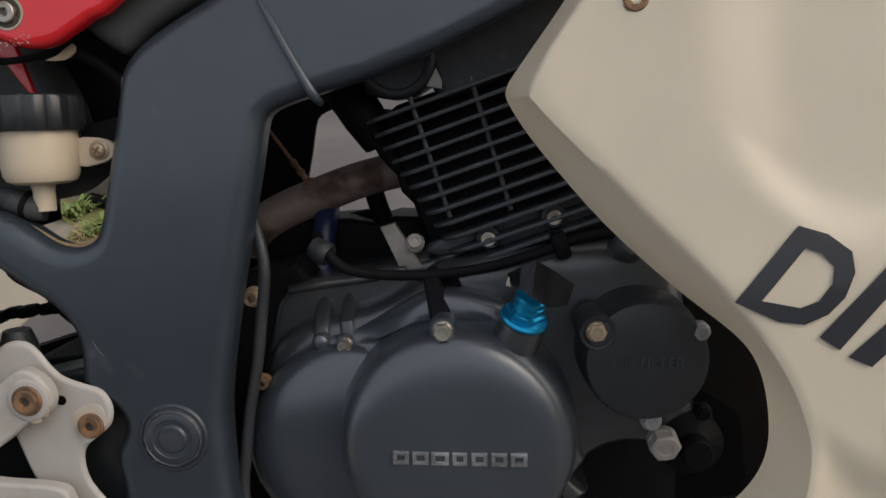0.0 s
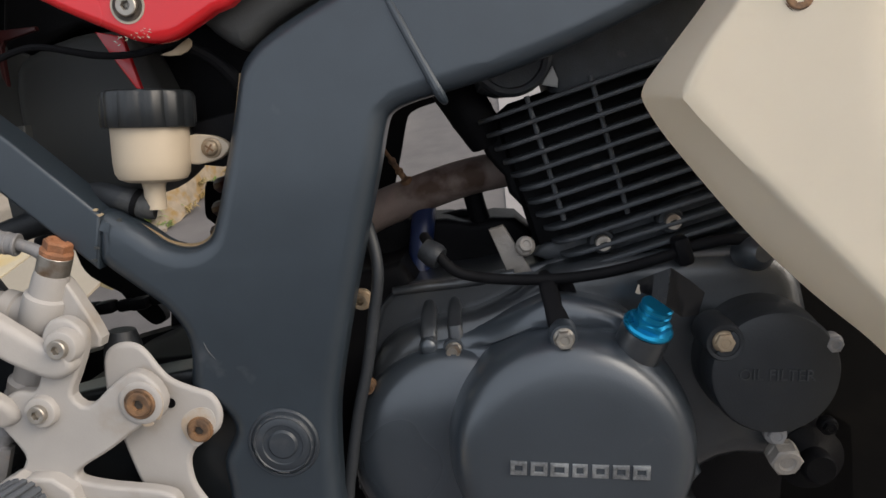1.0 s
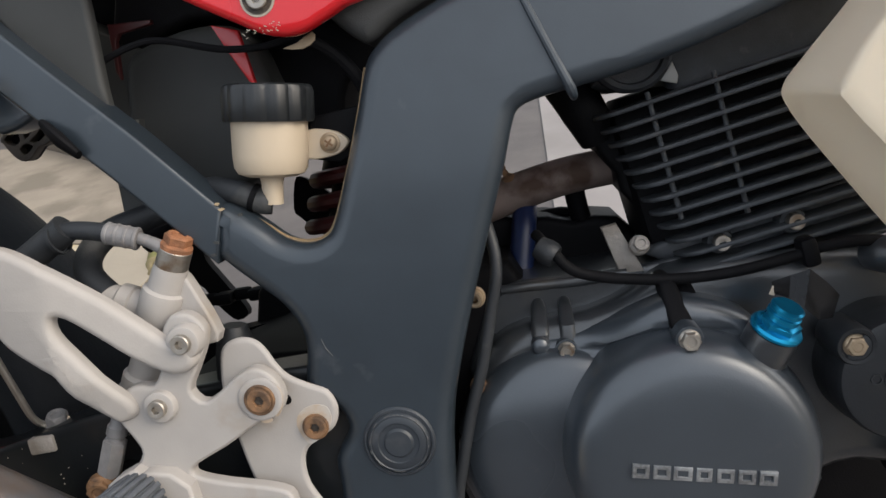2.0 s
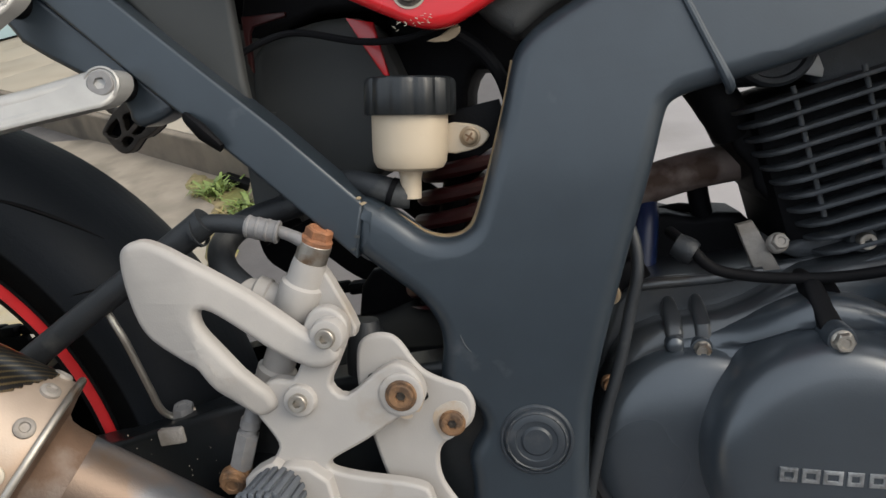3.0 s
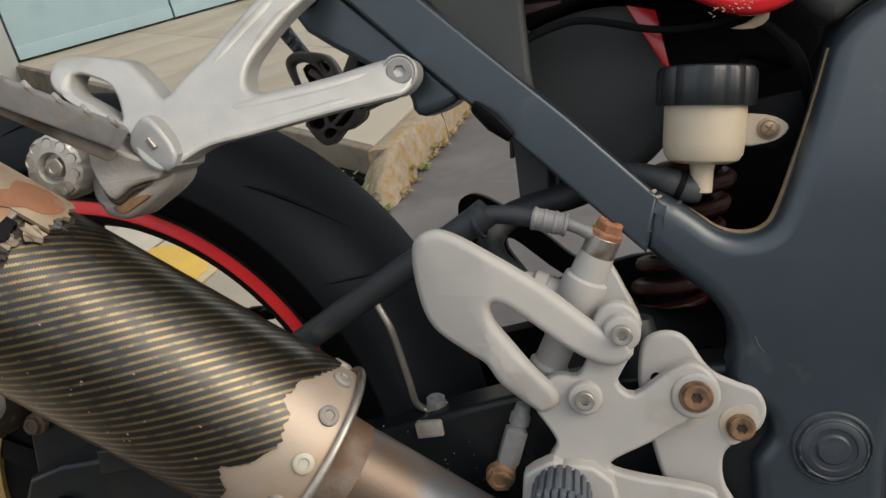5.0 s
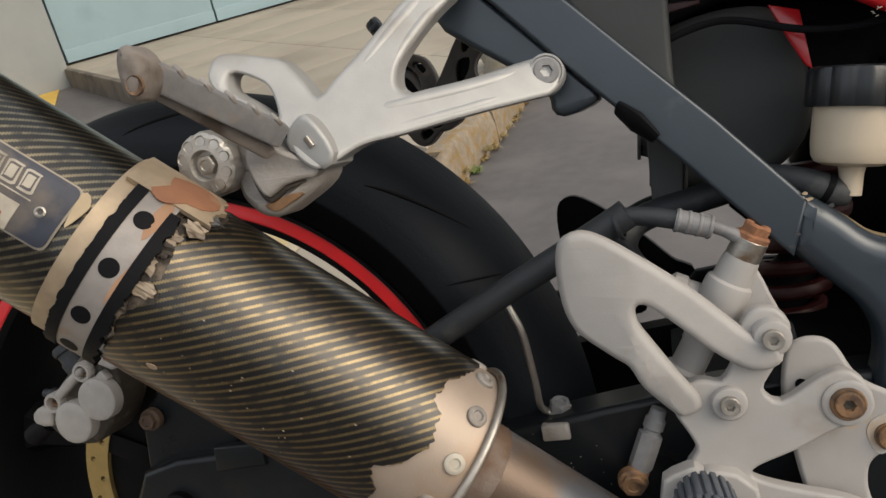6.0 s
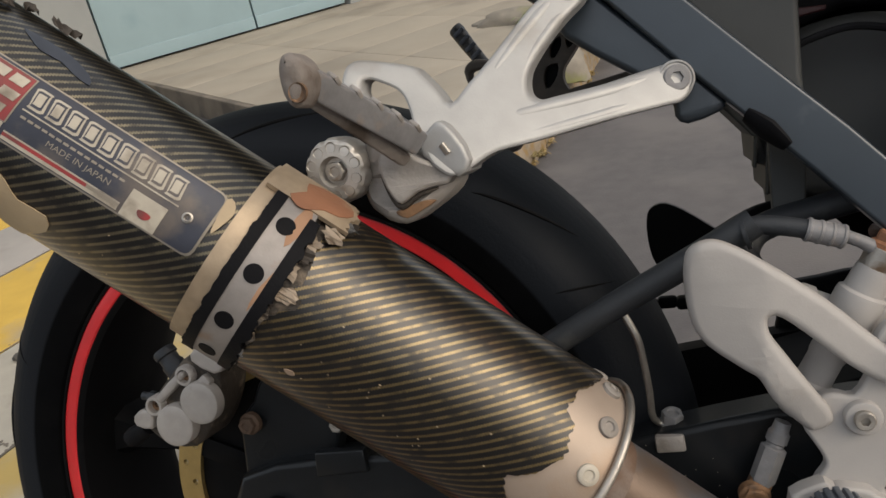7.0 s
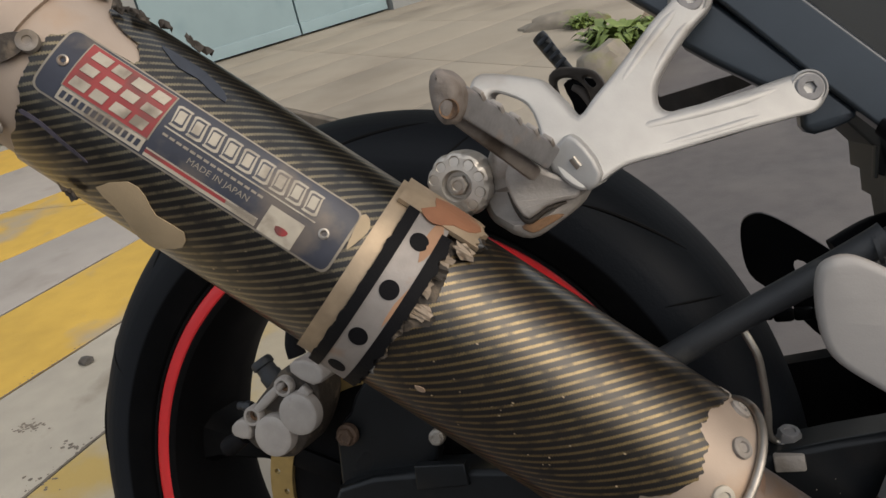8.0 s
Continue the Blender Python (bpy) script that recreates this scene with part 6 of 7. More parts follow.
# bridge in blacker paint than the arm, for the dark behind the hanger
bm = slab(bmesh.new(), [(0.50, 0.42), (0.42, 0.42), (0.36, 0.40), (0.36, 0.33), (0.42, 0.32), (0.50, 0.33)], -0.066, 0.066, 0.006, smooth=1)
part("swing_arm_bridge", bm, RIMDARK, bike)
rnd = random.Random(11)
bm = bmesh.new()
for _ in range(26):
    x, z = rnd.uniform(0.25, 0.345), rnd.uniform(0.33, 0.385)
    bmesh.ops.create_icosphere(bm, subdivisions=1, radius=rnd.uniform(0.0002, 0.0005), matrix=Matrix.Translation((x, -0.0982, z)))
tagged(part("paint_chips", bm, IVORY, swing, "white paint specks"), kind="stuff")
# hose guide: bent wire and its nut on a bracket
bm = bmesh.new()
sweep(bm, [(0.262, -0.106, 0.468), (0.266, -0.107, 0.4605), (0.2705, -0.106, 0.448), (0.2740, -0.096, 0.4150), (0.2745, -0.088, 0.3965), (0.2785, -0.083, 0.3895), (0.2860, -0.0835, 0.3890), (0.2920, -0.077, 0.3915)], 0.0023, 10)
part("hose_guide", bm, STEEL, swing, "bent bare-steel hose guide")
bm = bmesh.new()
box(bm, (0.2850, -0.0885, 0.3820), (0.018, 0.024, 0.011), Matrix.Rotation(radians(-6), 3, "Y"), 0.0015)
part("guide_bracket", bm, DUSTALU, swing)
hex_bolt("guide_bolt", (0.2860, -0.0800, 0.3885), (0.1, -0.3, 0.95), 0.0062, 0.0085, PEGGREY, swing, 0.008)

# tyre; its grooves are black strips added on the tread
HUB = Vector((0, 0, 0.318))
prof = [(0.2310, -0.050), (0.2325, -0.0570), (0.2350, -0.0615), (0.2440, -0.0665), (0.2560, -0.0685), (0.2650, -0.0688), (0.2715, -0.0678), (0.2780, -0.0650), (0.2840, -0.0610), (0.2890, -0.0562), (0.2935, -0.0505), (0.2975, -0.0440), (0.3008, -0.0365), (0.3036, -0.0280), (0.3058, -0.0185), (0.3070, -0.0092), (0.3074, 0.0)]
fine = []
for a, b in zip(prof[5:], prof[6:]):
    fine += [tuple(np.add(a, np.subtract(b, a) * s / 3)) for s in range(3)]
prof = prof[:5] + fine + [prof[-1]]
prof = prof + [(r, -y) for r, y in reversed(prof[:-1])]
SEG = 288
bm = bmesh.new()
rings = []
for k in range(SEG):
    th = 2 * math.pi * k / SEG
    ring = []
    for r, y in prof:
        ring.append(bm.verts.new(HUB + Vector((r * math.cos(th), -0.004 + y, r * math.sin(th)))))
    rings.append(ring)
for k in range(SEG):
    a, b = rings[k], rings[(k + 1) % SEG]
    for s in range(len(prof) - 1):
        bm.faces.new((a[s], a[s + 1], b[s + 1], b[s]))
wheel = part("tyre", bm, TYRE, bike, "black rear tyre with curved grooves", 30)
half = sorted(p for p in prof if p[1] <= 0 and p[0] > 0.2645)


def on_tread(r, deg):
    y = float(np.interp(r, [p[0] for p in half], [p[1] for p in half]))
    return HUB + Vector((r * math.cos(radians(deg)), y - 0.004, r * math.sin(radians(deg))))


# black strips for the grooves' dark: a short one at the shoulder and a longer slanting one, round the tyre
for k in range(9):
    for r0, r1, a0, a1, wide in ((0.2655, 0.2990, 36.0, 32.0, 0.0009), (0.2800, 0.2985, 54.5, 39.5, 0.0017)):
        bm = bmesh.new()
        line_pts = [on_tread(r0 + (r1 - r0) * s / 12, a0 + (a1 - a0) * (s / 12) ** 1.15 + 40 * k) for s in range(13)]
        sweep(bm, line_pts, [wide * max(0.12, math.sin(math.pi * min(1.0, (s + 0.3) / 12.6)) ** 0.8) for s in range(13)], 8)
        part("groove", bm, RIMDARK, wheel)
bm = bmesh.new()
lathe(bm, HUB, OUT, [(0.2140, -0.058), (0.2300, -0.0575), (0.2310, -0.0540), (0.2165, -0.050), (0.2110, -0.02), (0.2110, 0.02), (0.2165, 0.050), (0.2325, 0.0575), (0.2335, 0.0625), (0.2320, 0.0645), (0.2302, 0.0640), (0.2298, 0.0618), (0.2180, 0.0615), (0.2140, 0.0590), (0.2110, 0.050), (0.2070, 0.036), (0.2050, 0.015), (0.2050, -0.02), (0.2080, -0.045), (0.2140, -0.058)], 144, caps=False)
rim = part("rim", bm, RIMDARK, bike, "black alloy rim with red edge tape")
bm = bmesh.new()
lathe(bm, HUB, OUT, [(0.2192, 0.0600), (0.2192, 0.0615), (0.2202, 0.0626), (0.2288, 0.0630), (0.2300, 0.0624), (0.2300, 0.0600)], 144, caps=False)
part("rim_tape", bm, REDTAPE, rim, "red reflective rim tape")
for k in range(5):
    a = radians(100 + 72 * k)
    c = Vector((math.cos(a), 0, math.sin(a)))
    t = Vector((-c.z, 0, c.x))
    bm = bmesh.new()
    vs = []
    for r, w, h in ((0.040, 0.022, 0.030), (0.10, 0.013, 0.022), (0.15, 0.012, 0.022), (0.192, 0.018, 0.026), (0.208, 0.026, 0.030)):
        vs.append([bm.verts.new(HUB + c * r + t * x + Vector((0, y, 0))) for x, y in ((-w, -h * 0.6), (-w * 0.6, -h), (w * 0.6, -h), (w, -h * 0.6), (w, h * 0.6), (w * 0.6, h), (-w * 0.6, h), (-w, h * 0.6))])
    for p, q in zip(vs, vs[1:]):
        for s in range(8):
            bm.faces.new((p[s], p[(s + 1) % 8], q[(s + 1) % 8], q[s]))
    part("spoke", bm, RIMDARK, rim)
bm = bmesh.new()
lathe(bm, HUB, OUT, [(0.012, -0.07), (0.05, -0.06), (0.05, 0.035), (0.040, 0.05), (0.016, 0.055), (0.014, 0.104), (0.010, 0.106)], 40)
part("hub", bm, RIMDARK, rim)
# brake disc: drilled ring on a gold carrier
bm = bmesh.new()
circ = lambda r, n, x=0.0, z=0.0: [(x + r * math.cos(2 * math.pi * k / n), z + 0.318 + r * math.sin(2 * math.pi * k / n)) for k in range(n)]
holes = [circ(0.098, 60)]
for k in range(20):
    for r, o in ((0.104, 0), (0.112, 0.157)):
        a = 2 * math.pi * k / 20 + o
        holes.append(circ(0.0026, 10, r * math.cos(a), r * math.sin(a)))
slab(bm, circ(0.119, 96), -0.056, -0.0515, 0.0, holes=holes, smooth=1)
disc = part("brake_disc", bm, GOLD, bike, "drilled gold-toned brake disc")
for k in range(5):
    a = 2 * math.pi * k / 5 + 0.3
    bm = bmesh.new()
    box(bm, (0.077 * math.cos(a), -0.053, 0.318 + 0.077 * math.sin(a)), (0.05, 0.004, 0.018), Matrix.Rotation(-a, 3, "Y"), 0.001)
    part("carrier_arm", bm, RIMDARK, disc)
bm = bmesh.new()
lathe(bm, HUB, OUT, [(0.1010, 0.046), (0.1010, 0.0506), (0.0955, 0.0508), (0.030, 0.0508)], 72)
part("disc_carrier", bm, RIMDARK, disc, "black carrier inside the disc")
# caliper: two-pot body, bleed nipple, pins
bm = slab(bmesh.new(), [(-0.104, 0.383), (-0.103, 0.396), (-0.092, 0.412), (-0.080, 0.424), (-0.066, 0.438), (-0.048, 0.447), (-0.040, 0.444), (-0.034, 0.434), (-0.034, 0.416), (-0.040, 0.399), (-0.050, 0.382), (-0.064, 0.370), (-0.086, 0.371)], -0.102, -0.066, 0.004, smooth=2)
cal = part("brake_caliper", bm, GRIMEDARK, bike, "silver two-piston rear brake caliper", weighted=True)
for x, z in ((-0.0722, 0.3905), (-0.0480, 0.4085)):
    bm = bmesh.new()
    lathe(bm, (x, -0.098, z), OUT, [(0.0164, 0.0040), (0.0164, 0.0105), (0.0158, 0.0128), (0.0146, 0.0136), (0.0100, 0.0138)], 40)
    part("piston_housing", bm, SILVERPAINT, cal)
for x, z in ((-0.0905, 0.4045), (-0.0600, 0.4285)):
    bm = bmesh.new()
    lathe(bm, (x, -0.098, z), OUT, [(0.0080, 0), (0.0078, 0.009), (0.0070, 0.0105), (0.0052, 0.0105), (0.0048, 0.0080), (0.0046, 0.004)], 28)
    part("pin_boss", bm, SILVERPAINT, cal)
    socket_bolt("pin", (x, -0.1010, z), OUT, 0.0046, 0.003, RUST, cal)
    bm = bmesh.new()
    box(bm, (x + 0.0125, -0.1035, z - 0.0080), (0.0090, 0.010, 0.0200), Matrix.Rotation(radians(50), 3, "Y"), 0.0018)
    part("bridge", bm, SILVERPAINT, cal)
for ol in ([(-0.110, 0.388), (-0.111, 0.396), (-0.102, 0.402), (-0.094, 0.398), (-0.096, 0.386)], [(-0.052, 0.440), (-0.048, 0.449), (-0.030, 0.447), (-0.024, 0.436), (-0.034, 0.430)], [(-0.088, 0.412), (-0.064, 0.432), (-0.060, 0.428), (-0.084, 0.407)]):
    bm = slab(bmesh.new(), ol, -0.108, -0.085, 0.0025, smooth=2)
    part("ear", bm, SILVERPAINT, cal, weighted=True)
bm = bmesh.new()
lathe(bm, (-0.1110, -0.097, 0.3820), (-0.85, 0, -0.5), [(0.0065, -0.004), (0.0070, 0.003), (0.0080, 0.012), (0.0072, 0.017), (0.0050, 0.0190)], 24)
part("nipple_cap", bm, RUBBER, cal, "black rubber bleed nipple cap")
bm = bmesh.new()
lathe(bm, (-0.0770, -0.092, 0.4290), (-0.55, 0, 0.83), [(0.0085, -0.004), (0.0088, 0.005), (0.0076, 0.007), (0.0076, 0.012), (0.0090, 0.013), (0.0090, 0.017), (0.0076, 0.019)], 24)
part("slide_boot", bm, SLEEVE, cal, "grey ribbed slide pin boot")
hose("caliper_hose", [(-0.058, -0.085, 0.446), (-0.060, -0.085, 0.456), (-0.058, -0.083, 0.470), (-0.048, -0.080, 0.49)], [0.0075, 0.0068, 0.0055, 0.005], RUBBER, bike, "black caliper hose")
bm = bmesh.new()
lathe(bm, (-0.106, -0.085, 0.4035), (-1, 0, 0.1), [(0.0045, 0), (0.0045, 0.005, "hex"), (0.0034, 0.007), (0.0034, 0.012)], 18)
part("adjuster", bm, SLEEVE, cal)
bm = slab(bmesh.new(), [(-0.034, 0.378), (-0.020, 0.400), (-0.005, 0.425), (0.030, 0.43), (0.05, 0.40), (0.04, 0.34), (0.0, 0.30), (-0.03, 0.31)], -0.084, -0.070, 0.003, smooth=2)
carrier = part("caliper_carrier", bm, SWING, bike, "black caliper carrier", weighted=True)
hex_bolt("carrier_bolt", (-0.021, -0.090, 0.3850), OUT, 0.0060, 0.006, BROWNRUST, carrier, 0.0085, "rust-brown flanged bolt")
hex_bolt("carrier_bolt", (0.052, -0.090, 0.386), OUT, 0.0045, 0.004, STEEL, carrier, 0.006)
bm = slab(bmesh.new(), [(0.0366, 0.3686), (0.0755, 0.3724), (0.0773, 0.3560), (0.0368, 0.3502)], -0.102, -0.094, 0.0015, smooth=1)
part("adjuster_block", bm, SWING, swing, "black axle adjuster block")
# chain run on the far side
chain = tagged(new("drive_chain"), "", "")
chain.parent = bike
for k in range(34):
    x = -0.02 + 0.0159 * k
    z = 0.318 + 0.088 + 0.024 * k / 33 + 0.001 * math.sin(k * 1.7)
    bm = bmesh.new()
    box(bm, (x, 0.118 + (0.002 if k % 2 else -0.002), z), (0.0165, 0.010 if k % 2 else 0.016, 0.011), Matrix.Rotation(radians(-3), 3, "Y"), 0.003)
    part("chain_link", bm, RIMDARK, chain)
bm = bmesh.new()
teeth = [(r * math.cos(2 * math.pi * k / 92), 0.318 + r * math.sin(2 * math.pi * k / 92)) for k in range(92) for r in [0.090 if k % 2 else 0.083]]
slab(bm, teeth, 0.115, 0.121, 0.0, holes=[circ(0.06, 40)], smooth=1)
part("sprocket", bm, RIMDARK, bike, "black rear sprocket")

# ---- passenger footrest bracket ----
def lean_b(x, z):
    return -0.125 + (0.3962 * (x - 0.299) + 0.4106 * (z - 0.602)) / 0.8212


arms = [(0.2348, 0.6600), (0.2232, 0.6477), (0.2076, 0.6262), (0.1960, 0.6120), (0.1880, 0.6022), (0.1815, 0.6095), (0.1752, 0.6168), (0.1683, 0.6233), (0.1562, 0.6267), (0.1428, 0.6290), (0.1376, 0.6266), (0.1360, 0.6215), (0.1363, 0.6160), (0.1400, 0.6100), (0.1480, 0.6040), (0.1600, 0.5940), (0.1735, 0.5860), (0.1760, 0.5810), (0.1810, 0.5720), (0.1900, 0.5655),
        (0.1980, 0.5680), (0.2060, 0.5730), (0.2137, 0.5759), (0.2296, 0.5785), (0.2622, 0.5850), (0.2925, 0.5900), (0.3030, 0.5922), (0.3088, 0.6000), (0.3075, 0.6085), (0.3005, 0.6125), (0.2890, 0.6115), (0.2634, 0.6050), (0.2400, 0.6010), (0.2310, 0.5998), (0.2258, 0.6040), (0.2255, 0.6140), (0.2300, 0.6235), (0.2368, 0.6340), (0.2450, 0.6440), (0.2525, 0.6520), (0.2550, 0.6600), (0.2500, 0.6680), (0.2400, 0.6690)]
window = [(0.1455, 0.6160), (0.1475, 0.6182), (0.1520, 0.6172), (0.1615, 0.6122), (0.1665, 0.6055), (0.1700, 0.5950), (0.1690, 0.5925), (0.1580, 0.6010), (0.1470, 0.6090)]
bm = slab(bmesh.new(), arms, -0.007, 0.008, 0.0030, holes=[window], smooth=3, steps=3, lean=lean_b)
brk = part("passenger_bracket", bm, CASTALU, bike, "silver cast passenger footrest bracket", weighted=True)
# rounded rims along both edges of the two arms, with a groove between them
for pts, r, up in (([(0.2010, 0.5905), (0.2200, 0.5925), (0.2420, 0.5958), (0.2660, 0.6000), (0.2900, 0.6060)], (0.0010, 0.0048, 0.0052, 0.0052, 0.0040), 0.0016),
                   ([(0.2090, 0.5800), (0.2250, 0.5822), (0.2450, 0.5853), (0.2660, 0.5895), (0.2860, 0.5945)], (0.0010, 0.0036, 0.0040, 0.0040, 0.0030), 0.0026),
                   ([(0.1990, 0.6040), (0.2080, 0.6170), (0.2180, 0.6310), (0.2290, 0.6450), (0.2380, 0.6560)], (0.0010, 0.0042, 0.0046, 0.0048, 0.0036), 0.0020),
                   ([(0.2180, 0.6080), (0.2230, 0.6190), (0.2300, 0.6300), (0.2370, 0.6400), (0.2450, 0.6500)], (0.0010, 0.0036, 0.0040, 0.0040, 0.0030), 0.0026)):
    bm = bmesh.new()
    sweep(bm, [(x, lean_b(x, z) - up, z) for x, z in pts], r, 32)
    part("rim", bm, CASTALU, brk, sharp=80)
for x, z in ((0.2985, 0.6035), (0.2420, 0.6580)):
    y = lean_b(x, z)
    nrm = Vector((0.25, -0.95, 0.15))
    bm = bmesh.new()
    lathe(bm, (x, y, z), nrm, [(0.0100, -0.004), (0.0100, 0.0060), (0.0088, 0.0068), (0.0082, 0.0060)], 32)
    part("bolt_seat", bm, CASTALU, brk)
    socket_bolt("mount_bolt", Vector((x, y, z)) + nrm * 0.005, nrm, 0.0072, 0.0032, PEGGREY, brk)
    bm = bmesh.new()
    lathe(bm, (x, -0.08, z), OUT, [(0.009, 0), (0.009, abs(y) - 0.084)], 20)
    part("spacer", bm, PLASTICDARK, brk)
# clevis over the peg, with its pin
bm = slab(bmesh.new(), [(0.1800, 0.5905), (0.1857, 0.5937), (0.1930, 0.5868), (0.2001, 0.5730), (0.1932, 0.5648), (0.1757, 0.5762), (0.1754, 0.5848)], -0.2012, -0.172, 0.0026, smooth=2, steps=3)
part("clevis", bm, CASTALU, brk, weighted=True)
bm = bmesh.new()
sweep(bm, [(0.1862, -0.2012, 0.5818), (0.1894, -0.2012, 0.5770)], [0.0026, 0.0026], 14, 1, flat=0.6)
part("pin_head", bm, STEEL, brk)
# peg body, its knuckle and the ridged bar, folded up and back
bm = slab(bmesh.new(), [(0.1400, 0.5905), (0.1506, 0.5870), (0.1700, 0.5790), (0.1880, 0.5690), (0.1860, 0.5580), (0.1724, 0.5475), (0.1605, 0.5419), (0.1462, 0.5463), (0.1345, 0.5528), (0.1310, 0.5680)], -0.198, -0.172, 0.006, smooth=3, steps=4, lean=lambda x, z: 0.9 * max(0.0, 0.152 - x) + 0.4 * max(0.0, x - 0.170))
peg = part("passenger_footrest", bm, DUSTALU, bike, "dusty grey folded passenger footrest", weighted=True)
bm = slab(bmesh.new(), [(0.1519, 0.5771), (0.1588, 0.5854), (0.1732, 0.5764), (0.1890, 0.5690), (0.1870, 0.5620), (0.1810, 0.5612), (0.1713, 0.5588), (0.1624, 0.5534), (0.1573, 0.5576), (0.1531, 0.5669)], -0.2040, -0.190, 0.0022, smooth=2, steps=3, lean=lambda x, z: 0.35 * max(0.0, x - 0.172))
part("knuckle", bm, DUSTALU, peg, weighted=True)
# dark strip laid in for the shade of the hinge gap
bm = bmesh.new()
sweep(bm, [(0.1515, -0.1985, 0.5675), (0.1560, -0.1988, 0.5575), (0.1615, -0.1988, 0.5520), (0.1712, -0.1988, 0.5575), (0.1810, -0.1960, 0.5600)], [0.0006, 0.0015, 0.0020, 0.0015, 0.0006], 10)
part("hinge_gap_dark", bm, GRIMEDARK, peg)
bm = slab(bmesh.new(), [(0.1570, 0.5490), (0.1640, 0.5515), (0.1730, 0.5540), (0.1790, 0.5535), (0.1720, 0.5495), (0.1630, 0.5455)], -0.1986, -0.195, 0.0004, smooth=3)
part("rust_patch", bm, RUST, peg, "rust-brown stain on the footrest")
bm = bmesh.new()
pa, pb = Vector((0.1795, -0.203, 0.5808)), Vector((0.1511, -0.277, 0.6167))
pd = (pb - pa).normalized()
pw = pd.cross(Vector((0.256, -0.967, 0.0))).normalized()
pn = pw.cross(pd)
turn = Matrix((pd, pw, pn)).transposed()
up = pw if pw.z > 0 else -pw
back = pn if pn.y > 0 else -pn
box(bm, (pa + pb) / 2 + pd * 0.004, ((pb - pa).length - 0.006, 0.0125, 0.0075), turn, 0.0020)
part("peg_bar", bm, PEGGREY, peg, "worn grey footrest bar with a toothed edge", weighted=True)
for k in range(5):
    bm = bmesh.new()
    box(bm, pa.lerp(pb, 0.18 + 0.16 * k) + up * 0.0062 - back * 0.0004, (0.0052, 0.0024, 0.0072), turn @ Matrix.Rotation(radians(25), 3, "Z"), 0.0009)
    part("tooth", bm, DUSTALU, peg)
bm = bmesh.new()
box(bm, pa.lerp(pb, 0.45) - up * 0.0085 + back * 0.0050, ((pb - pa).length * 0.80, 0.0080, 0.0080), turn @ Matrix.Rotation(radians(4), 3, "Z"), 0.0025)
part("peg_web", bm, BROWNDIRT, peg, "brown dirty web under the bar")
bm = slab(bmesh.new(), [(0.1457, 0.6202), (0.1474, 0.6245), (0.1506, 0.6258), (0.1541, 0.6239), (0.1573, 0.6203), (0.1585, 0.615), (0.1569, 0.6085), (0.1535, 0.6037), (0.1498, 0.6037), (0.1469, 0.6082), (0.1456, 0.6146)], -0.287, -0.272, 0.0045, smooth=3)
part("peg_end", bm, BROWNDIRT, peg, weighted=True)
bm = bmesh.new()
lathe(bm, (0.1543, -0.2868, 0.6092), OUT, [(0.0042, -0.001), (0.0040, 0.0004), (0.0028, -0.0006), (0.0012, -0.0012)], 18)
part("peg_hole", bm, RUST, peg)
# dimpled alloy bobbin
bm = bmesh.new()
d, u, v = basis((0.0, -0.985, -0.05))
o = Vector((0.1232, -0.1868, 0.5730))
rings = []
for r, h, dim in ((0.0165, -0.012, 0), (0.0178, -0.008, 0), (0.0182, 0.000, 1), (0.0182, 0.004, 1), (0.0172, 0.0075, 0.6), (0.0150, 0.0092, 0.0), (0.0085, 0.0096, 0), (0.0080, 0.0085, 0), (0.0072, 0.0045, 0)):
    rings.append([bm.verts.new(o + d * h + (u * math.cos(a) + v * math.sin(a)) * (r - 0.0011 * dim * max(0, math.cos(a * 10)) ** 2)) for a in [2 * math.pi * s / 120 for s in range(120)]])
for a, b in zip(rings, rings[1:]):
    for s in range(120):
        bm.faces.new((a[s], a[(s + 1) % 120], b[(s + 1) % 120], b[s]))
bm.faces.new(rings[-1])
part("bobbin", bm, CHROME, peg, "turned alloy bobbin with dimples")
for k in range(10):
    a = 2 * math.pi * (k + 0.5) / 10
    bm = bmesh.new()
    lathe(bm, o + d * 0.0086 + (u * math.cos(a) + v * math.sin(a)) * 0.0132, d, [(0.0030, -0.001), (0.0029, 0.0010), (0.0020, 0.0001), (0.0008, -0.0004)], 14)
    part("dimple", bm, STEEL, peg)
hex_bolt("bobbin_bolt", o + d * 0.004, d, 0.0050, 0.0045, STEEL, peg)
# far side passenger footrest: a pocketed black casting, brown with road dirt
web = [(0.126, 0.586), (0.128, 0.581), (0.133, 0.573), (0.139, 0.566), (0.146, 0.563), (0.154, 0.566), (0.163, 0.575), (0.17, 0.576), (0.184, 0.584), (0.187, 0.591), (0.189, 0.592), (0.204, 0.597), (0.211, 0.598), (0.262, 0.612), (0.29, 0.62), (0.292, 0.63), (0.262, 0.627), (0.236, 0.622), (0.21, 0.617), (0.205, 0.617), (0.201, 0.627), (0.203, 0.637), (0.21, 0.646), (0.218, 0.661), (0.202, 0.672), (0.191, 0.665), (0.181, 0.65), (0.17, 0.63), (0.159, 0.615), (0.14, 0.602)]
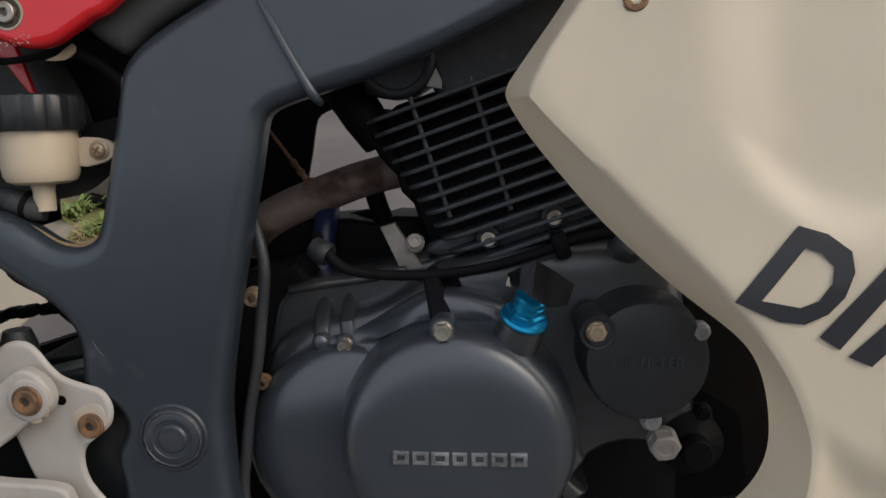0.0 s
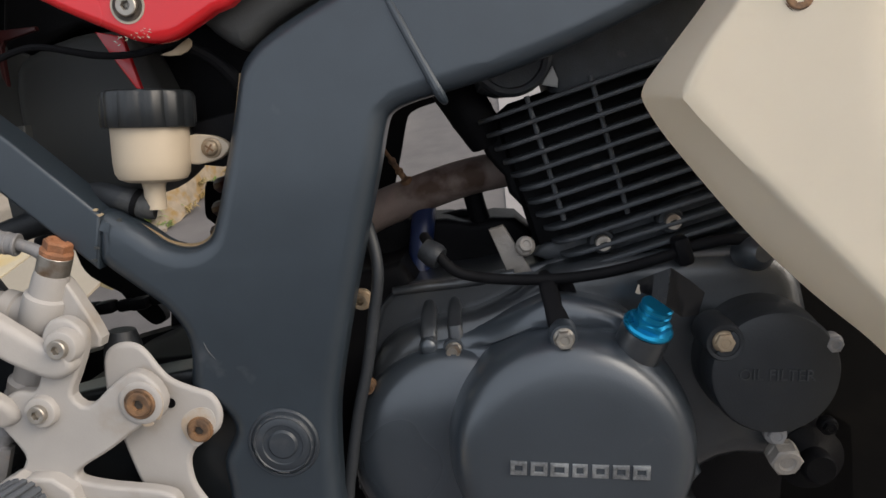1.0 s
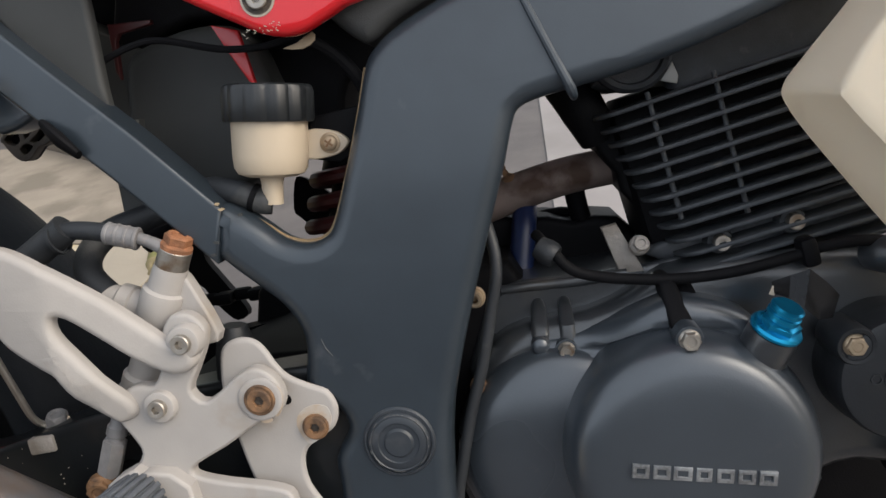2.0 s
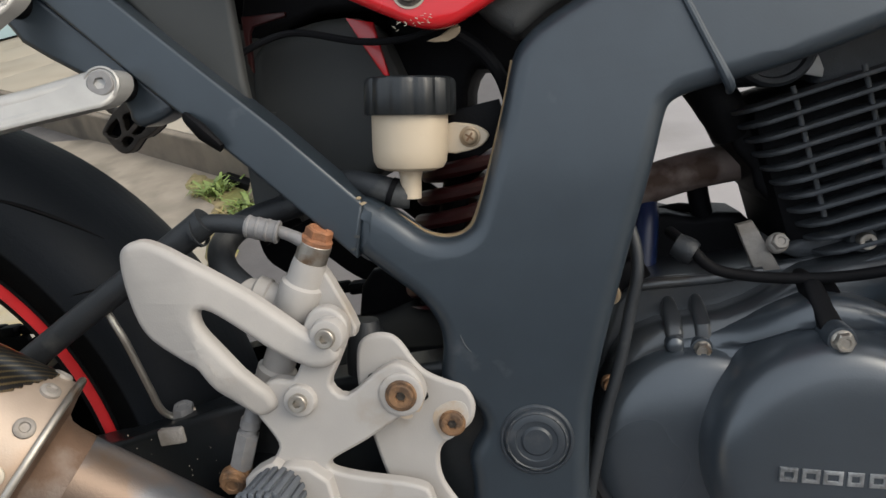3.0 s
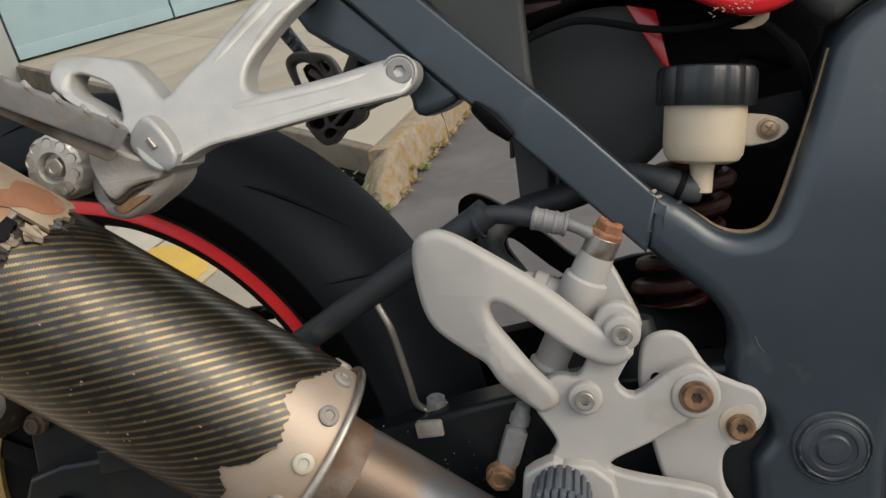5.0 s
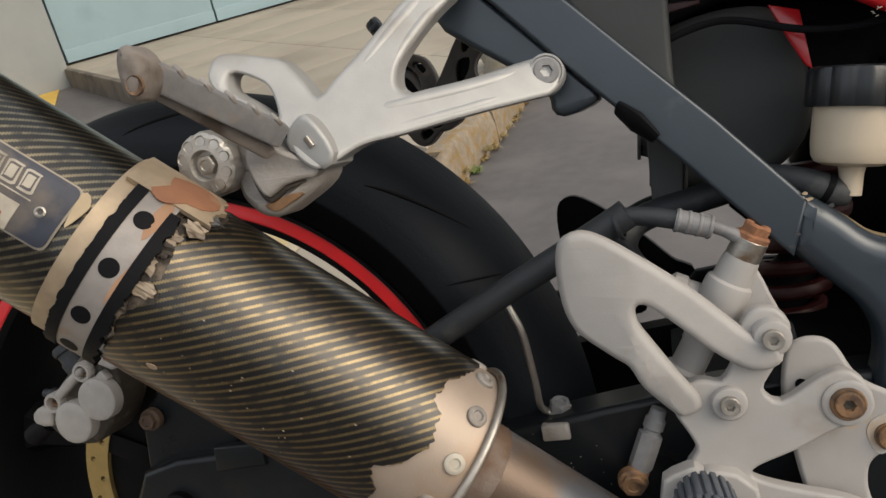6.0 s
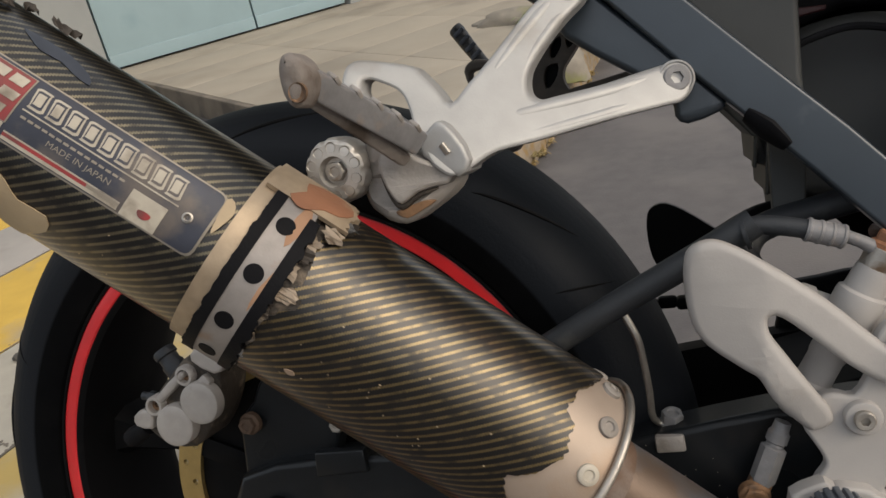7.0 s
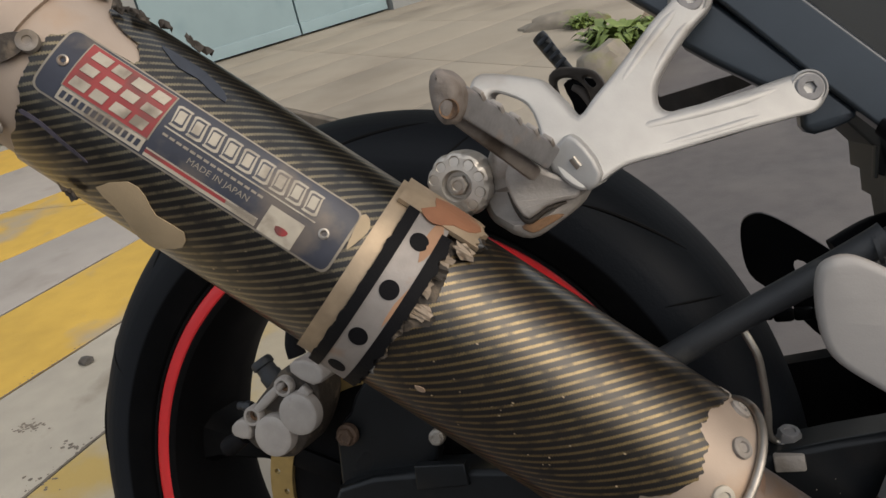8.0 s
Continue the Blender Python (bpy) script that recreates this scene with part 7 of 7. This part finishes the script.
pockets = [[(0.13, 0.585), (0.143, 0.596), (0.145, 0.588), (0.145, 0.582), (0.14, 0.579), (0.135, 0.58)], [(0.151, 0.599), (0.173, 0.601), (0.158, 0.589), (0.151, 0.584), (0.15, 0.592)], [(0.156, 0.581), (0.177, 0.597), (0.173, 0.588), (0.164, 0.58)], [(0.144, 0.575), (0.15, 0.579), (0.157, 0.576), (0.15, 0.57), (0.146, 0.57)], [(0.182, 0.596), (0.188, 0.6), (0.19, 0.598), (0.184, 0.593)], [(0.193, 0.659), (0.201, 0.663), (0.201, 0.655), (0.195, 0.646), (0.191, 0.647)], [(0.187, 0.638), (0.197, 0.64), (0.196, 0.63), (0.19, 0.621), (0.185, 0.619), (0.184, 0.629)], [(0.206, 0.661), (0.211, 0.661), (0.212, 0.656), (0.207, 0.653)]]
bm = slab(bmesh.new(), web, 0.144, 0.154, 0.0012, holes=pockets, smooth=2)
lb = part("left_bracket", bm, CASTDIRT, bike, "brown dirty footrest bracket on the far side", weighted=True)
# near-black back plate puts the shade into the pocket floors
bm = slab(bmesh.new(), web, 0.154, 0.158, 0.0005, smooth=2)
part("bracket_back", bm, PLASTICDARK, lb)
bm = slab(bmesh.new(), [(0.1, 0.645), (0.108, 0.655), (0.122, 0.655), (0.144, 0.649), (0.154, 0.634), (0.156, 0.618), (0.14, 0.601), (0.118, 0.603), (0.108, 0.621)], 0.174, 0.186, 0.003, holes=[[(0.107, 0.64), (0.11, 0.645), (0.12, 0.645), (0.131, 0.639), (0.138, 0.628), (0.139, 0.615), (0.129, 0.608), (0.117, 0.611), (0.111, 0.623)], [(0.134, 0.643), (0.141, 0.643), (0.146, 0.636), (0.142, 0.633), (0.137, 0.637)]], smooth=3)
part("left_clevis", bm, CASTDIRT, lb, weighted=True)
bm = slab(bmesh.new(), [(0.112, 0.640), (0.124, 0.645), (0.142, 0.642), (0.150, 0.628), (0.146, 0.604), (0.126, 0.602), (0.119, 0.622)], 0.188, 0.196, 0.002, smooth=2)
part("peg_root", bm, PLASTICDARK, lb)
bm = bmesh.new()
sweep(bm, [(0.122, 0.184, 0.636), (0.131, 0.183, 0.630), (0.138, 0.184, 0.617)], [0.0030, 0.0042, 0.0030], 12)
part("hinge_spring", bm, BROWNDIRT, lb)
bm = bmesh.new()
sweep(bm, [(0.118, 0.186, 0.652), (0.106, 0.187, 0.668), (0.094, 0.188, 0.686), (0.091, 0.188, 0.690)], [0.0062, 0.0070, 0.0078, 0.0066], 16)
part("left_peg", bm, GREYPL, lb)
for k in range(4):
    bm = bmesh.new()
    p = Vector((0.113, 0.1800, 0.661)).lerp(Vector((0.097, 0.1805, 0.684)), k / 3)
    box(bm, p, (0.0125, 0.004, 0.0042), Matrix.Rotation(radians(-38), 3, "Y"), 0.001)
    part("peg_rib", bm, PEGRUB, lb)

# ---- silencer ----
P0, AX = Vector((0.1, -0.2108, 0.5124)), Vector((0.7220, 0.2732, -0.6356)).normalized()
UU = Vector((-0.3539, 0.9353, 0)).normalized()
VV = AX.cross(UU)


def radius_at(s):
    return 0.0497 + 0.012 * (s - 0.0)


def on_can(s, deg, lift=0.0):
    a = radians(deg)
    return P0 + AX * s + (-UU * math.cos(a) + VV * math.sin(a)) * (radius_at(s) + lift)


def shell(name, s0, s1, lift, material, parent, label="", a0=-180.0, a1=180.0, na=144, ns=24, thick=0.0012, uv=True):
    """A sleeve round the silencer from s0 to s1 (numbers, or lines that follow the girth), between two angles."""
    f0 = s0 if callable(s0) else (lambda a: s0)
    f1 = s1 if callable(s1) else (lambda a: s1)
    bm = bmesh.new()
    lay = bm.loops.layers.uv.new("UVMap")
    full = a1 - a0 >= 359.9
    cols = []
    for k in range(na if full else na + 1):
        a = a0 + (a1 - a0) * k / na
        b, e = f0(a), f1(a)
        col = []
        for j in range(ns + 1):
            s = b + (e - b) * j / ns
            col.append((bm.verts.new(on_can(s, a, lift)), s, radians(a) * 0.05))
        cols.append(col)
    faces = []
    for k in range(len(cols) if full else len(cols) - 1):
        c, d = cols[k], cols[(k + 1) % len(cols)]
        for j in range(ns):
            q = (c[j], c[j + 1], d[j + 1], d[j])
            f = bm.faces.new([p[0] for p in q])
            for lp, p in zip(f.loops, q):
                v = p[2]
                if full and k == len(cols) - 1 and p in (d[j], d[j + 1]):
                    v += 2 * math.pi * 0.05
                lp[lay].uv = (p[1], v)
            faces.append(f)
    if thick:
        bmesh.ops.recalc_face_normals(bm, faces=bm.faces)
        bmesh.ops.solidify(bm, geom=faces, thickness=thick)
    return part(name, bm, material, parent, label, 30)


def jag(a, seed, amp, freq):
    return amp * (noise.noise(Vector((a * freq, seed, 0))) + 0.6 * noise.noise(Vector((a * freq * 3.7, seed + 5, 0))))


def line(rows):
    """A line through rows of (angle, s)."""
    xs, ys = [r[0] for r in rows], [r[1] for r in rows]
    return lambda a: float(np.interp(a, xs, ys))


can = shell("silencer", -0.30, 0.183, -0.0016, TITAN, bike, "bronze-tinted silencer with worn carbon sleeve", ns=40, thick=0.001)
front_edge = line([(-180, 0.150), (-60, 0.150), (-36, 0.146), (-27, 0.147), (-20, 0.140), (-15, 0.1355), (-10, 0.140), (-3, 0.1480), (4, 0.1515), (10, 0.1545), (18, 0.1555), (28, 0.154), (33, 0.1535), (37, 0.1470), (42, 0.1465), (52, 0.150), (62, 0.156), (72, 0.161), (85, 0.168), (110, 0.172), (180, 0.150)])
rear_torn = line([(-180, -0.006), (-60, -0.004), (-40, -0.006), (-25, -0.004), (-12, -0.006), (-2, -0.001), (3, 0.004), (9, 0.0045), (12, -0.001), (18, 0.002), (24, 0.000), (30, -0.001), (38, -0.003), (46, -0.003), (54, 0.004), (62, 0.009), (80, 0.010), (180, -0.006)])
shell("carbon_sleeve", lambda a: rear_torn(a) + jag(a, 1, 0.0022, 0.09), lambda a: front_edge(a) + jag(a, 2, 0.0028, 0.10), 0.0, CARBON, can, "yellowed twill carbon sleeve with torn edges", na=720, ns=40)
rear_edge = line([(-180, -0.206), (-20, -0.206), (-8, -0.210), (14, -0.2125), (24, -0.2115), (30, -0.208), (36, -0.204), (38.5, -0.176), (43, -0.1755), (52, -0.1800), (54, -0.190), (58, -0.198), (64, -0.204), (80, -0.205), (180, -0.206)])
shell("carbon_sleeve", lambda a: rear_edge(a) + jag(a, 3, 0.0020, 0.11), -0.036, 0.0, REARCARBON, can, "grey-brown twill carbon sleeve", na=720, ns=40)
# end cap
shell("end_cap", -0.34, -0.2240, 0.0008, TITAN, can, "brushed steel end cap", thick=0.002)
for deg in (15.5, 75.0, -40.0):
    p = on_can(-0.216, deg, 0.0022)
    nrm = (p - (P0 + AX * -0.216)).normalized()
    bm = bmesh.new()
    lathe(bm, p, nrm, [(0.0052, -0.002), (0.0050, 0.0010), (0.0036, 0.0015), (0.0022, 0.0014), (0.0018, 0.0008)], 24)
    part("rivet", bm, DUSTALU, can)
bm = bmesh.new()
slab(bm, [(0.002, 0.004), (0.008, 0.006), (0.013, 0.016), (0.008, 0.022), (0.001, 0.016), (-0.002, 0.009)], 0, 0.001, 0.0, smooth=3)
for v in bm.verts:
    c = v.co.copy()
    v.co = on_can(-0.228 + c.x, -8 + c.z / 0.05 * 57.3, 0.0030 - c.y)
part("cap_cutout", bm, GRIMEDARK, can)
# front collar: rivets and the rolled rim
for deg in (-18.0, 12.2, 43.0, 74.0, 105.0):
    p = on_can(0.172, deg, -0.001)
    nrm = (p - (P0 + AX * 0.172)).normalized()
    bm = bmesh.new()
    lathe(bm, p, nrm, [(0.0058, -0.002), (0.0056, 0.0010), (0.0044, 0.0018), (0.0030, 0.0018), (0.0024, 0.0008)], 28)
    part("rivet", bm, IVORY if deg == 12.2 else DUSTALU, can)
bm = bmesh.new()
ring = [on_can(0.1825, a, 0.0008) for a in range(0, 360, 4)]
sweep(bm, ring + [ring[0]], 0.0023, 12, 1, caps=False)
part("rolled_rim", bm, STEEL, can, "rolled bare-steel rim")
bm = bmesh.new()
lathe(bm, P0, AX, [(0.0284, 0.2000), (0.0284, 0.2200), (0.0278, 0.30), (0.0268, 0.44)], 64)
part("link_pipe", bm, PIPE, can, "heat-blued exhaust pipe with rust streaks")
bm = bmesh.new()
lathe(bm, P0, AX, [(0.0500, 0.1800), (0.0490, 0.1845), (0.0330, 0.1870), (0.0302, 0.1900), (0.0290, 0.1960), (0.0288, 0.2020), (0.0286, 0.2065), (0.0280, 0.2070)], 64)
part("pipe_flange", bm, PIPERUST, can, "rust-scaled end flange of the exhaust pipe")
# clamp: gold collar, rubber strips, drilled strap
shell("clamp_collar", -0.0425, -0.0335, 0.0022, BRASS, can, "gold-toned clamp collar", ns=6, thick=0.003)
shell("rubber_strip", lambda a: -0.0335 + jag(a, 6, 0.0010, 0.16), -0.0275, 0.0050, RUBBER, can, "black rubber lining strip", -75, 56, 90, 6, 0.005)
shell("rubber_strip", lambda a: -0.0130, lambda a: -0.0065 + jag(a, 7, 0.0022, 0.16), 0.0046, RUBBER, can, "black rubber lining strip", -70, 50, 90, 6, 0.005)
strap = shell("clamp_strap", -0.0290, -0.0105, 0.0042, STRAP, can, "drilled steel clamp strap with rust", -80, 58, 90, 8, 0.003)
# black discs put the dark of the holes onto the uncut strap
for deg in (38.0, 8.6, -20.8, -50.0):
    p = on_can(-0.0205, deg, 0.0043)
    nrm = (p - (P0 + AX * -0.0205)).normalized()
    bm = bmesh.new()
    lathe(bm, p, nrm, [(0.0049, -0.001), (0.0048, 0.0002), (0.0030, 0.0003)], 28)
    part("strap_hole_dark", bm, PLASTICDARK, can)
shell("burnt_edge", -0.0080, lambda a: rear_torn(a) + 0.004, -0.0006, GRIMEDARK, can, "burnt resin along the torn sleeve", na=200, ns=8)
shell("clamp_bracket", -0.0400, lambda a: 0.0050 + jag(a, 8, 0.004, 0.12), 0.0052, BRASS, can, "tan steel clamp bracket with brown heat stain", 55, 88, 40, 8, 0.0025)
def can_patch(name, rows, lift, material, label="", thick=0.0005, smooth=2):
    """A film on the silencer: outline rows of (s, angle)."""
    bm = bmesh.new()
    slab(bm, [(s, radians(a) * 0.05) for s, a in rows], 0, thick, 0.0, smooth=smooth)
    bmesh.ops.triangulate(bm, faces=bm.faces[:])
    for _ in range(3):
        es = [e for e in bm.edges if e.calc_length() > 0.006]
        if es:
            bmesh.ops.subdivide_edges(bm, edges=es, cuts=1)
            bmesh.ops.triangulate(bm, faces=[f for f in bm.faces if len(f.verts) > 3])
    for v in bm.verts:
        c = v.co.copy()
        v.co = on_can(c.x, math.degrees(c.z / 0.05), lift - c.y)
    return part(name, bm, material, can, label)


can_patch("bare_patch", [(-0.161, -37.0), (-0.148, -20.4), (-0.138, -22.2), (-0.13, -29.6), (-0.115, -29.0), (-0.113, -40.3), (-0.121, -52.5), (-0.132, -72.5), (-0.142, -51.7), (-0.15, -43.2)], 0.0008, TANNED, "bare tan patch where carbon peeled off")
can_patch("heat_stain", [(-0.028, 57), (-0.022, 66), (-0.024, 76), (-0.010, 84), (0.000, 80), (0.004, 70), (-0.002, 62), (-0.010, 60), (-0.016, 54), (-0.022, 52)], 0.0056, COPPER, "brown heat stain on the bracket")
can_patch("rust_streak", [(-0.016, 58), (-0.012, 50), (-0.013, 36), (-0.016, 28), (-0.019, 40), (-0.018, 52)], 0.0045, STAIN, "rust streak on the strap")
can_patch("rust_streak", [(-0.0115, 20), (-0.0125, 4), (-0.014, -10), (-0.0150, 4)], 0.0045, STAIN, "rust streak on the strap")
can_patch("violet_line", [(-0.2045, -18.5), (-0.195, -18.2), (-0.183, -20.8), (-0.170, -23.5), (-0.1695, -25.2), (-0.183, -23.2), (-0.195, -20.6), (-0.2045, -21.0)], 0.0005, VIOLET, "violet-grey line across the weave")
can_patch("cloudy_patch", [(-0.174, 62), (-0.160, 63.5), (-0.150, 63), (-0.137, 57), (-0.133, 50), (-0.142, 51), (-0.150, 54), (-0.160, 53), (-0.168, 57)], 0.0005, LACQUER, "cloudy dark lacquer patch")
can_patch("bare_tip", [(0.016, -32), (0.020, -30), (0.022, -32), (0.019, -34)], 0.0006, TITAN)



def torn_film(s0, deg0, ds, da, seed, material, lift, label):
    """A crumpled scrap with a ragged outline, partly lifted off the sleeve."""
    r2 = random.Random(seed)
    rows_t = []
    for k in range(17):
        a = 2 * math.pi * k / 17
        f = r2.uniform(0.55, 1.15)
        rows_t.append((s0 + ds * f * math.cos(a), deg0 + da * f * math.sin(a)))
    ob = can_patch("torn_film", rows_t, 0.0012, material, label, 0.0005, 1)
    c0 = P0 + AX * s0
    for v in ob.data.vertices:
        q = v.co * 260 + Vector((seed, 0, 0))
        k = 1 - abs(2 * noise.noise(q))
        axis_pt = P0 + AX * (v.co - P0).dot(AX)
        v.co += (v.co - axis_pt).normalized() * lift * (0.2 + k * k) + AX * 0.0012 * noise.noise(q * 1.7)
    ob.data.set_sharp_from_angle(angle=radians(18))
    return ob


for row in ((-0.0030, 8.0, 0.0080, 5.5, 3, FILM, 0.0016), (-0.0065, 20.0, 0.0040, 7.0, 4, FILM, 0.0020), (-0.0050, 30.0, 0.0042, 5.0, 5, GRIMEDARK, 0.0024), (-0.0045, 39.0, 0.0034, 6.0, 6, FILM, 0.0022),
            (0.0005, 50.0, 0.0075, 6.5, 7, FILM, 0.0026), (0.0040, 62.0, 0.0070, 6.0, 8, DUSTRIM, 0.0030), (-0.0070, -8.0, 0.0036, 7.0, 9, GRIMEDARK, 0.0018), (-0.0075, -24.0, 0.0040, 7.0, 10, GRIMEDARK, 0.0018), (-0.0085, -38.0, 0.0046, 5.0, 11, DUSTRIM, 0.0026)):
    torn_film(*row, "crumpled torn film at the clamp")
for row in ((-0.2010, 66.0, 0.0050, 5.0, 21), (-0.1920, 73.0, 0.0050, 5.0, 22), (-0.1830, 80.0, 0.0040, 5.0, 23), (-0.1650, 84.0, 0.0080, 5.0, 24), (-0.1730, -52.0, 0.0060, 4.0, 25)):
    torn_film(*row, GRIMEDARK, 0.0040, "black curled flap of torn carbon")

# tiny flecks of lifted resin on the weave
rnd = random.Random(31)
bm = bmesh.new()
for _ in range(45):
    s, deg = rnd.uniform(0.005, 0.125), rnd.gauss(-24, 16)
    if rnd.random() < 0.3:
        s, deg = rnd.uniform(-0.14, -0.05), rnd.gauss(-30, 12)
    size = rnd.uniform(0.0002, 0.0006)
    vs = [bm.verts.new(on_can(s + size * rnd.uniform(0.6, 2.0) * math.cos(a), deg + size * rnd.uniform(0.5, 1.0) * math.sin(a) / 0.05 * 57.3, 0.0004 + rnd.uniform(0, 0.0004))) for a in (0.3, 1.6, 2.9, 4.2, 5.3)]
    bm.faces.new(vs)
tagged(part("resin_flecks", bm, TANNED, can, "tiny tan flecks of lifted resin"), kind="stuff")

# name plate: rounded tarnished plate, coloured fields, plain marks for the maker's names
S0, S1, A0, A1 = -0.2055, -0.0490, -3.8, 36.8


def field(name, s0, s1, a0, a1, lift, material, label="", cutr=0.0, skew=0.0):
    """A rectangle on the plate, between two places along the can and two angles; skew: metres by which its upper edge is shifted."""
    pts = [(s0, a0), (s1, a0), (s1 + skew, a1), (s0 + skew, a1)]
    if cutr:
        out = []
        for i, p in enumerate(pts):
            a, b, q = Vector(pts[i - 1]), Vector(pts[(i + 1) % 4]), Vector(p)
            off = [Vector((math.copysign(cutr, o.x - q.x) if abs(o.x - q.x) > 1e-6 else 0, math.copysign(cutr * 1146.0, o.y - q.y) if abs(o.y - q.y) > 1e-6 else 0)) for o in (a, b)]
            for e1, e2 in ((1.0, 0.0), (0.5, 0.13), (0.29, 0.29), (0.13, 0.5), (0.0, 1.0)):
                out.append(tuple(q + off[0] * e1 + off[1] * e2))
        pts = out
    return can_patch(name, pts, lift, material, label, 0.0004, 1)


field("name_plate", S0, S1, A0, A1, 0.0012, PLATE, "tarnished maker's name plate", 0.0045)
field("plate_field", S0 + 0.0012, S1 - 0.0012, A0 + 1.2, A1 - 1.2, 0.0016, NAVY, "", 0.0040)
field("plate_edge", -0.1938, -0.1488, 6.0, 34.2, 0.0019, PLATE)
field("plate_red", -0.1931, -0.1495, 6.5, 33.6, 0.0022, PLATERED)
field("plate_strip", -0.1931, -0.1495, -1.6, 5.8, 0.0020, PLATECREAM)
# plain slanted bars on the red field
for k in range(4):
    s = -0.1912 + 0.0104 * k
    for a0, a1, ds in ((26.0, 31.5, 0.0012), (17.5, 22.5, 0.0006), (8.5, 14.0, 0.0000)):
        field("plate_bar", s + ds, s + ds + 0.0082 - 0.0012 * ((k + int(a0)) % 2), a0, a1, 0.0026, PLATECREAM, skew=0.0008)
for k in range(13):
    field("strip_mark", -0.1918 + 0.0032 * k, -0.1898 + 0.0032 * k, 0.2, 4.2, 0.0023, NAVY, skew=0.0003)
# a row of plain outlined blocks
for k in range(9):
    s = -0.1462 + 0.00885 * k
    w = 0.0072
    field("plate_block", s, s + w, 19.0, 31.5, 0.0020, PLATECREAM, "", 0.0011, 0.0005)
    field("plate_groove", s + 0.0010, s + w - 0.0010, 20.4, 30.1, 0.0023, NAVY, "", 0.0007, 0.0004)
    field("plate_block", s + 0.0017, s + w - 0.0017, 21.8, 28.7, 0.0026, PLATECREAM, "", 0.0005, 0.0003)
field("plate_line", -0.1462, -0.066, 16.6, 17.4, 0.0020, PLATECREAM)
for k in range(15):
    field("small_mark", -0.1450 + 0.0036 * k, -0.1424 + 0.0036 * k, 12.6, 13.9, 0.0020, PLATE)
field("plate_ribbon", -0.1475, -0.0885, 2.0, 2.7, 0.0020, PLATECREAM)
field("plate_ribbon", -0.1475, -0.1050, 0.0, 1.9, 0.0020, PLATERED)
field("plate_ribbon", -0.1050, -0.0885, 0.0, 1.9, 0.0020, PLATE)
field("plate_ribbon", -0.1475, -0.0885, -1.9, -0.1, 0.0020, PLATECREAM)
field("plate_label", -0.0868, -0.0688, -2.6, 12.8, 0.0020, PLATECREAM)
can_patch("plate_dot", [(-0.0768 + 0.0034 * math.cos(a), 4.4 + 3.2 * math.sin(a) * (1.0 if math.sin(a) < 0 else 0.35)) for a in [2 * math.pi * k / 14 for k in range(14)]], 0.0024, PLATERED, "", 0.0004, 1)
for s, a in ((-0.0598, 14.6), (-0.1990, 17.1)):
    p = on_can(s, a, 0.0018)
    nrm = (p - (P0 + AX * s)).normalized()
    bm = bmesh.new()
    lathe(bm, p, nrm, [(0.0026, -0.001), (0.0026, 0.0006), (0.0018, 0.0009), (0.0012, 0.0004), (0.0010, -0.0004)], 20)
    part("plate_rivet", bm, STEEL, can)
# readable words, wrapped round the plate
cu = bpy.data.curves.new("text", "FONT")
cu.body, cu.size, cu.align_x, cu.align_y, cu.resolution_u = "MADE IN JAPAN", 0.0040, "CENTER", "CENTER", 2
tob = bpy.data.objects.new("text", cu)
bm = bmesh.new()
bm.from_mesh(tob.to_mesh())
tob.to_mesh_clear()
bpy.data.objects.remove(tob)
bpy.data.curves.remove(cu)
sm, am = -0.1130, 8.4
for v in bm.verts:
    c = v.co.copy()
    v.co = on_can(sm + c.x * 1.15, am + math.degrees(c.y / 0.05), 0.0021)
part("lettering", bm, PLATE, can, "small silver words on the plate")
can_patch("plate_curl", [(-0.0500, 34), (-0.0485, 20), (-0.0470, 14), (-0.0440, 24), (-0.0435, 30), (-0.0465, 35)], 0.0030, TANNED, "lifted corner of the name plate")
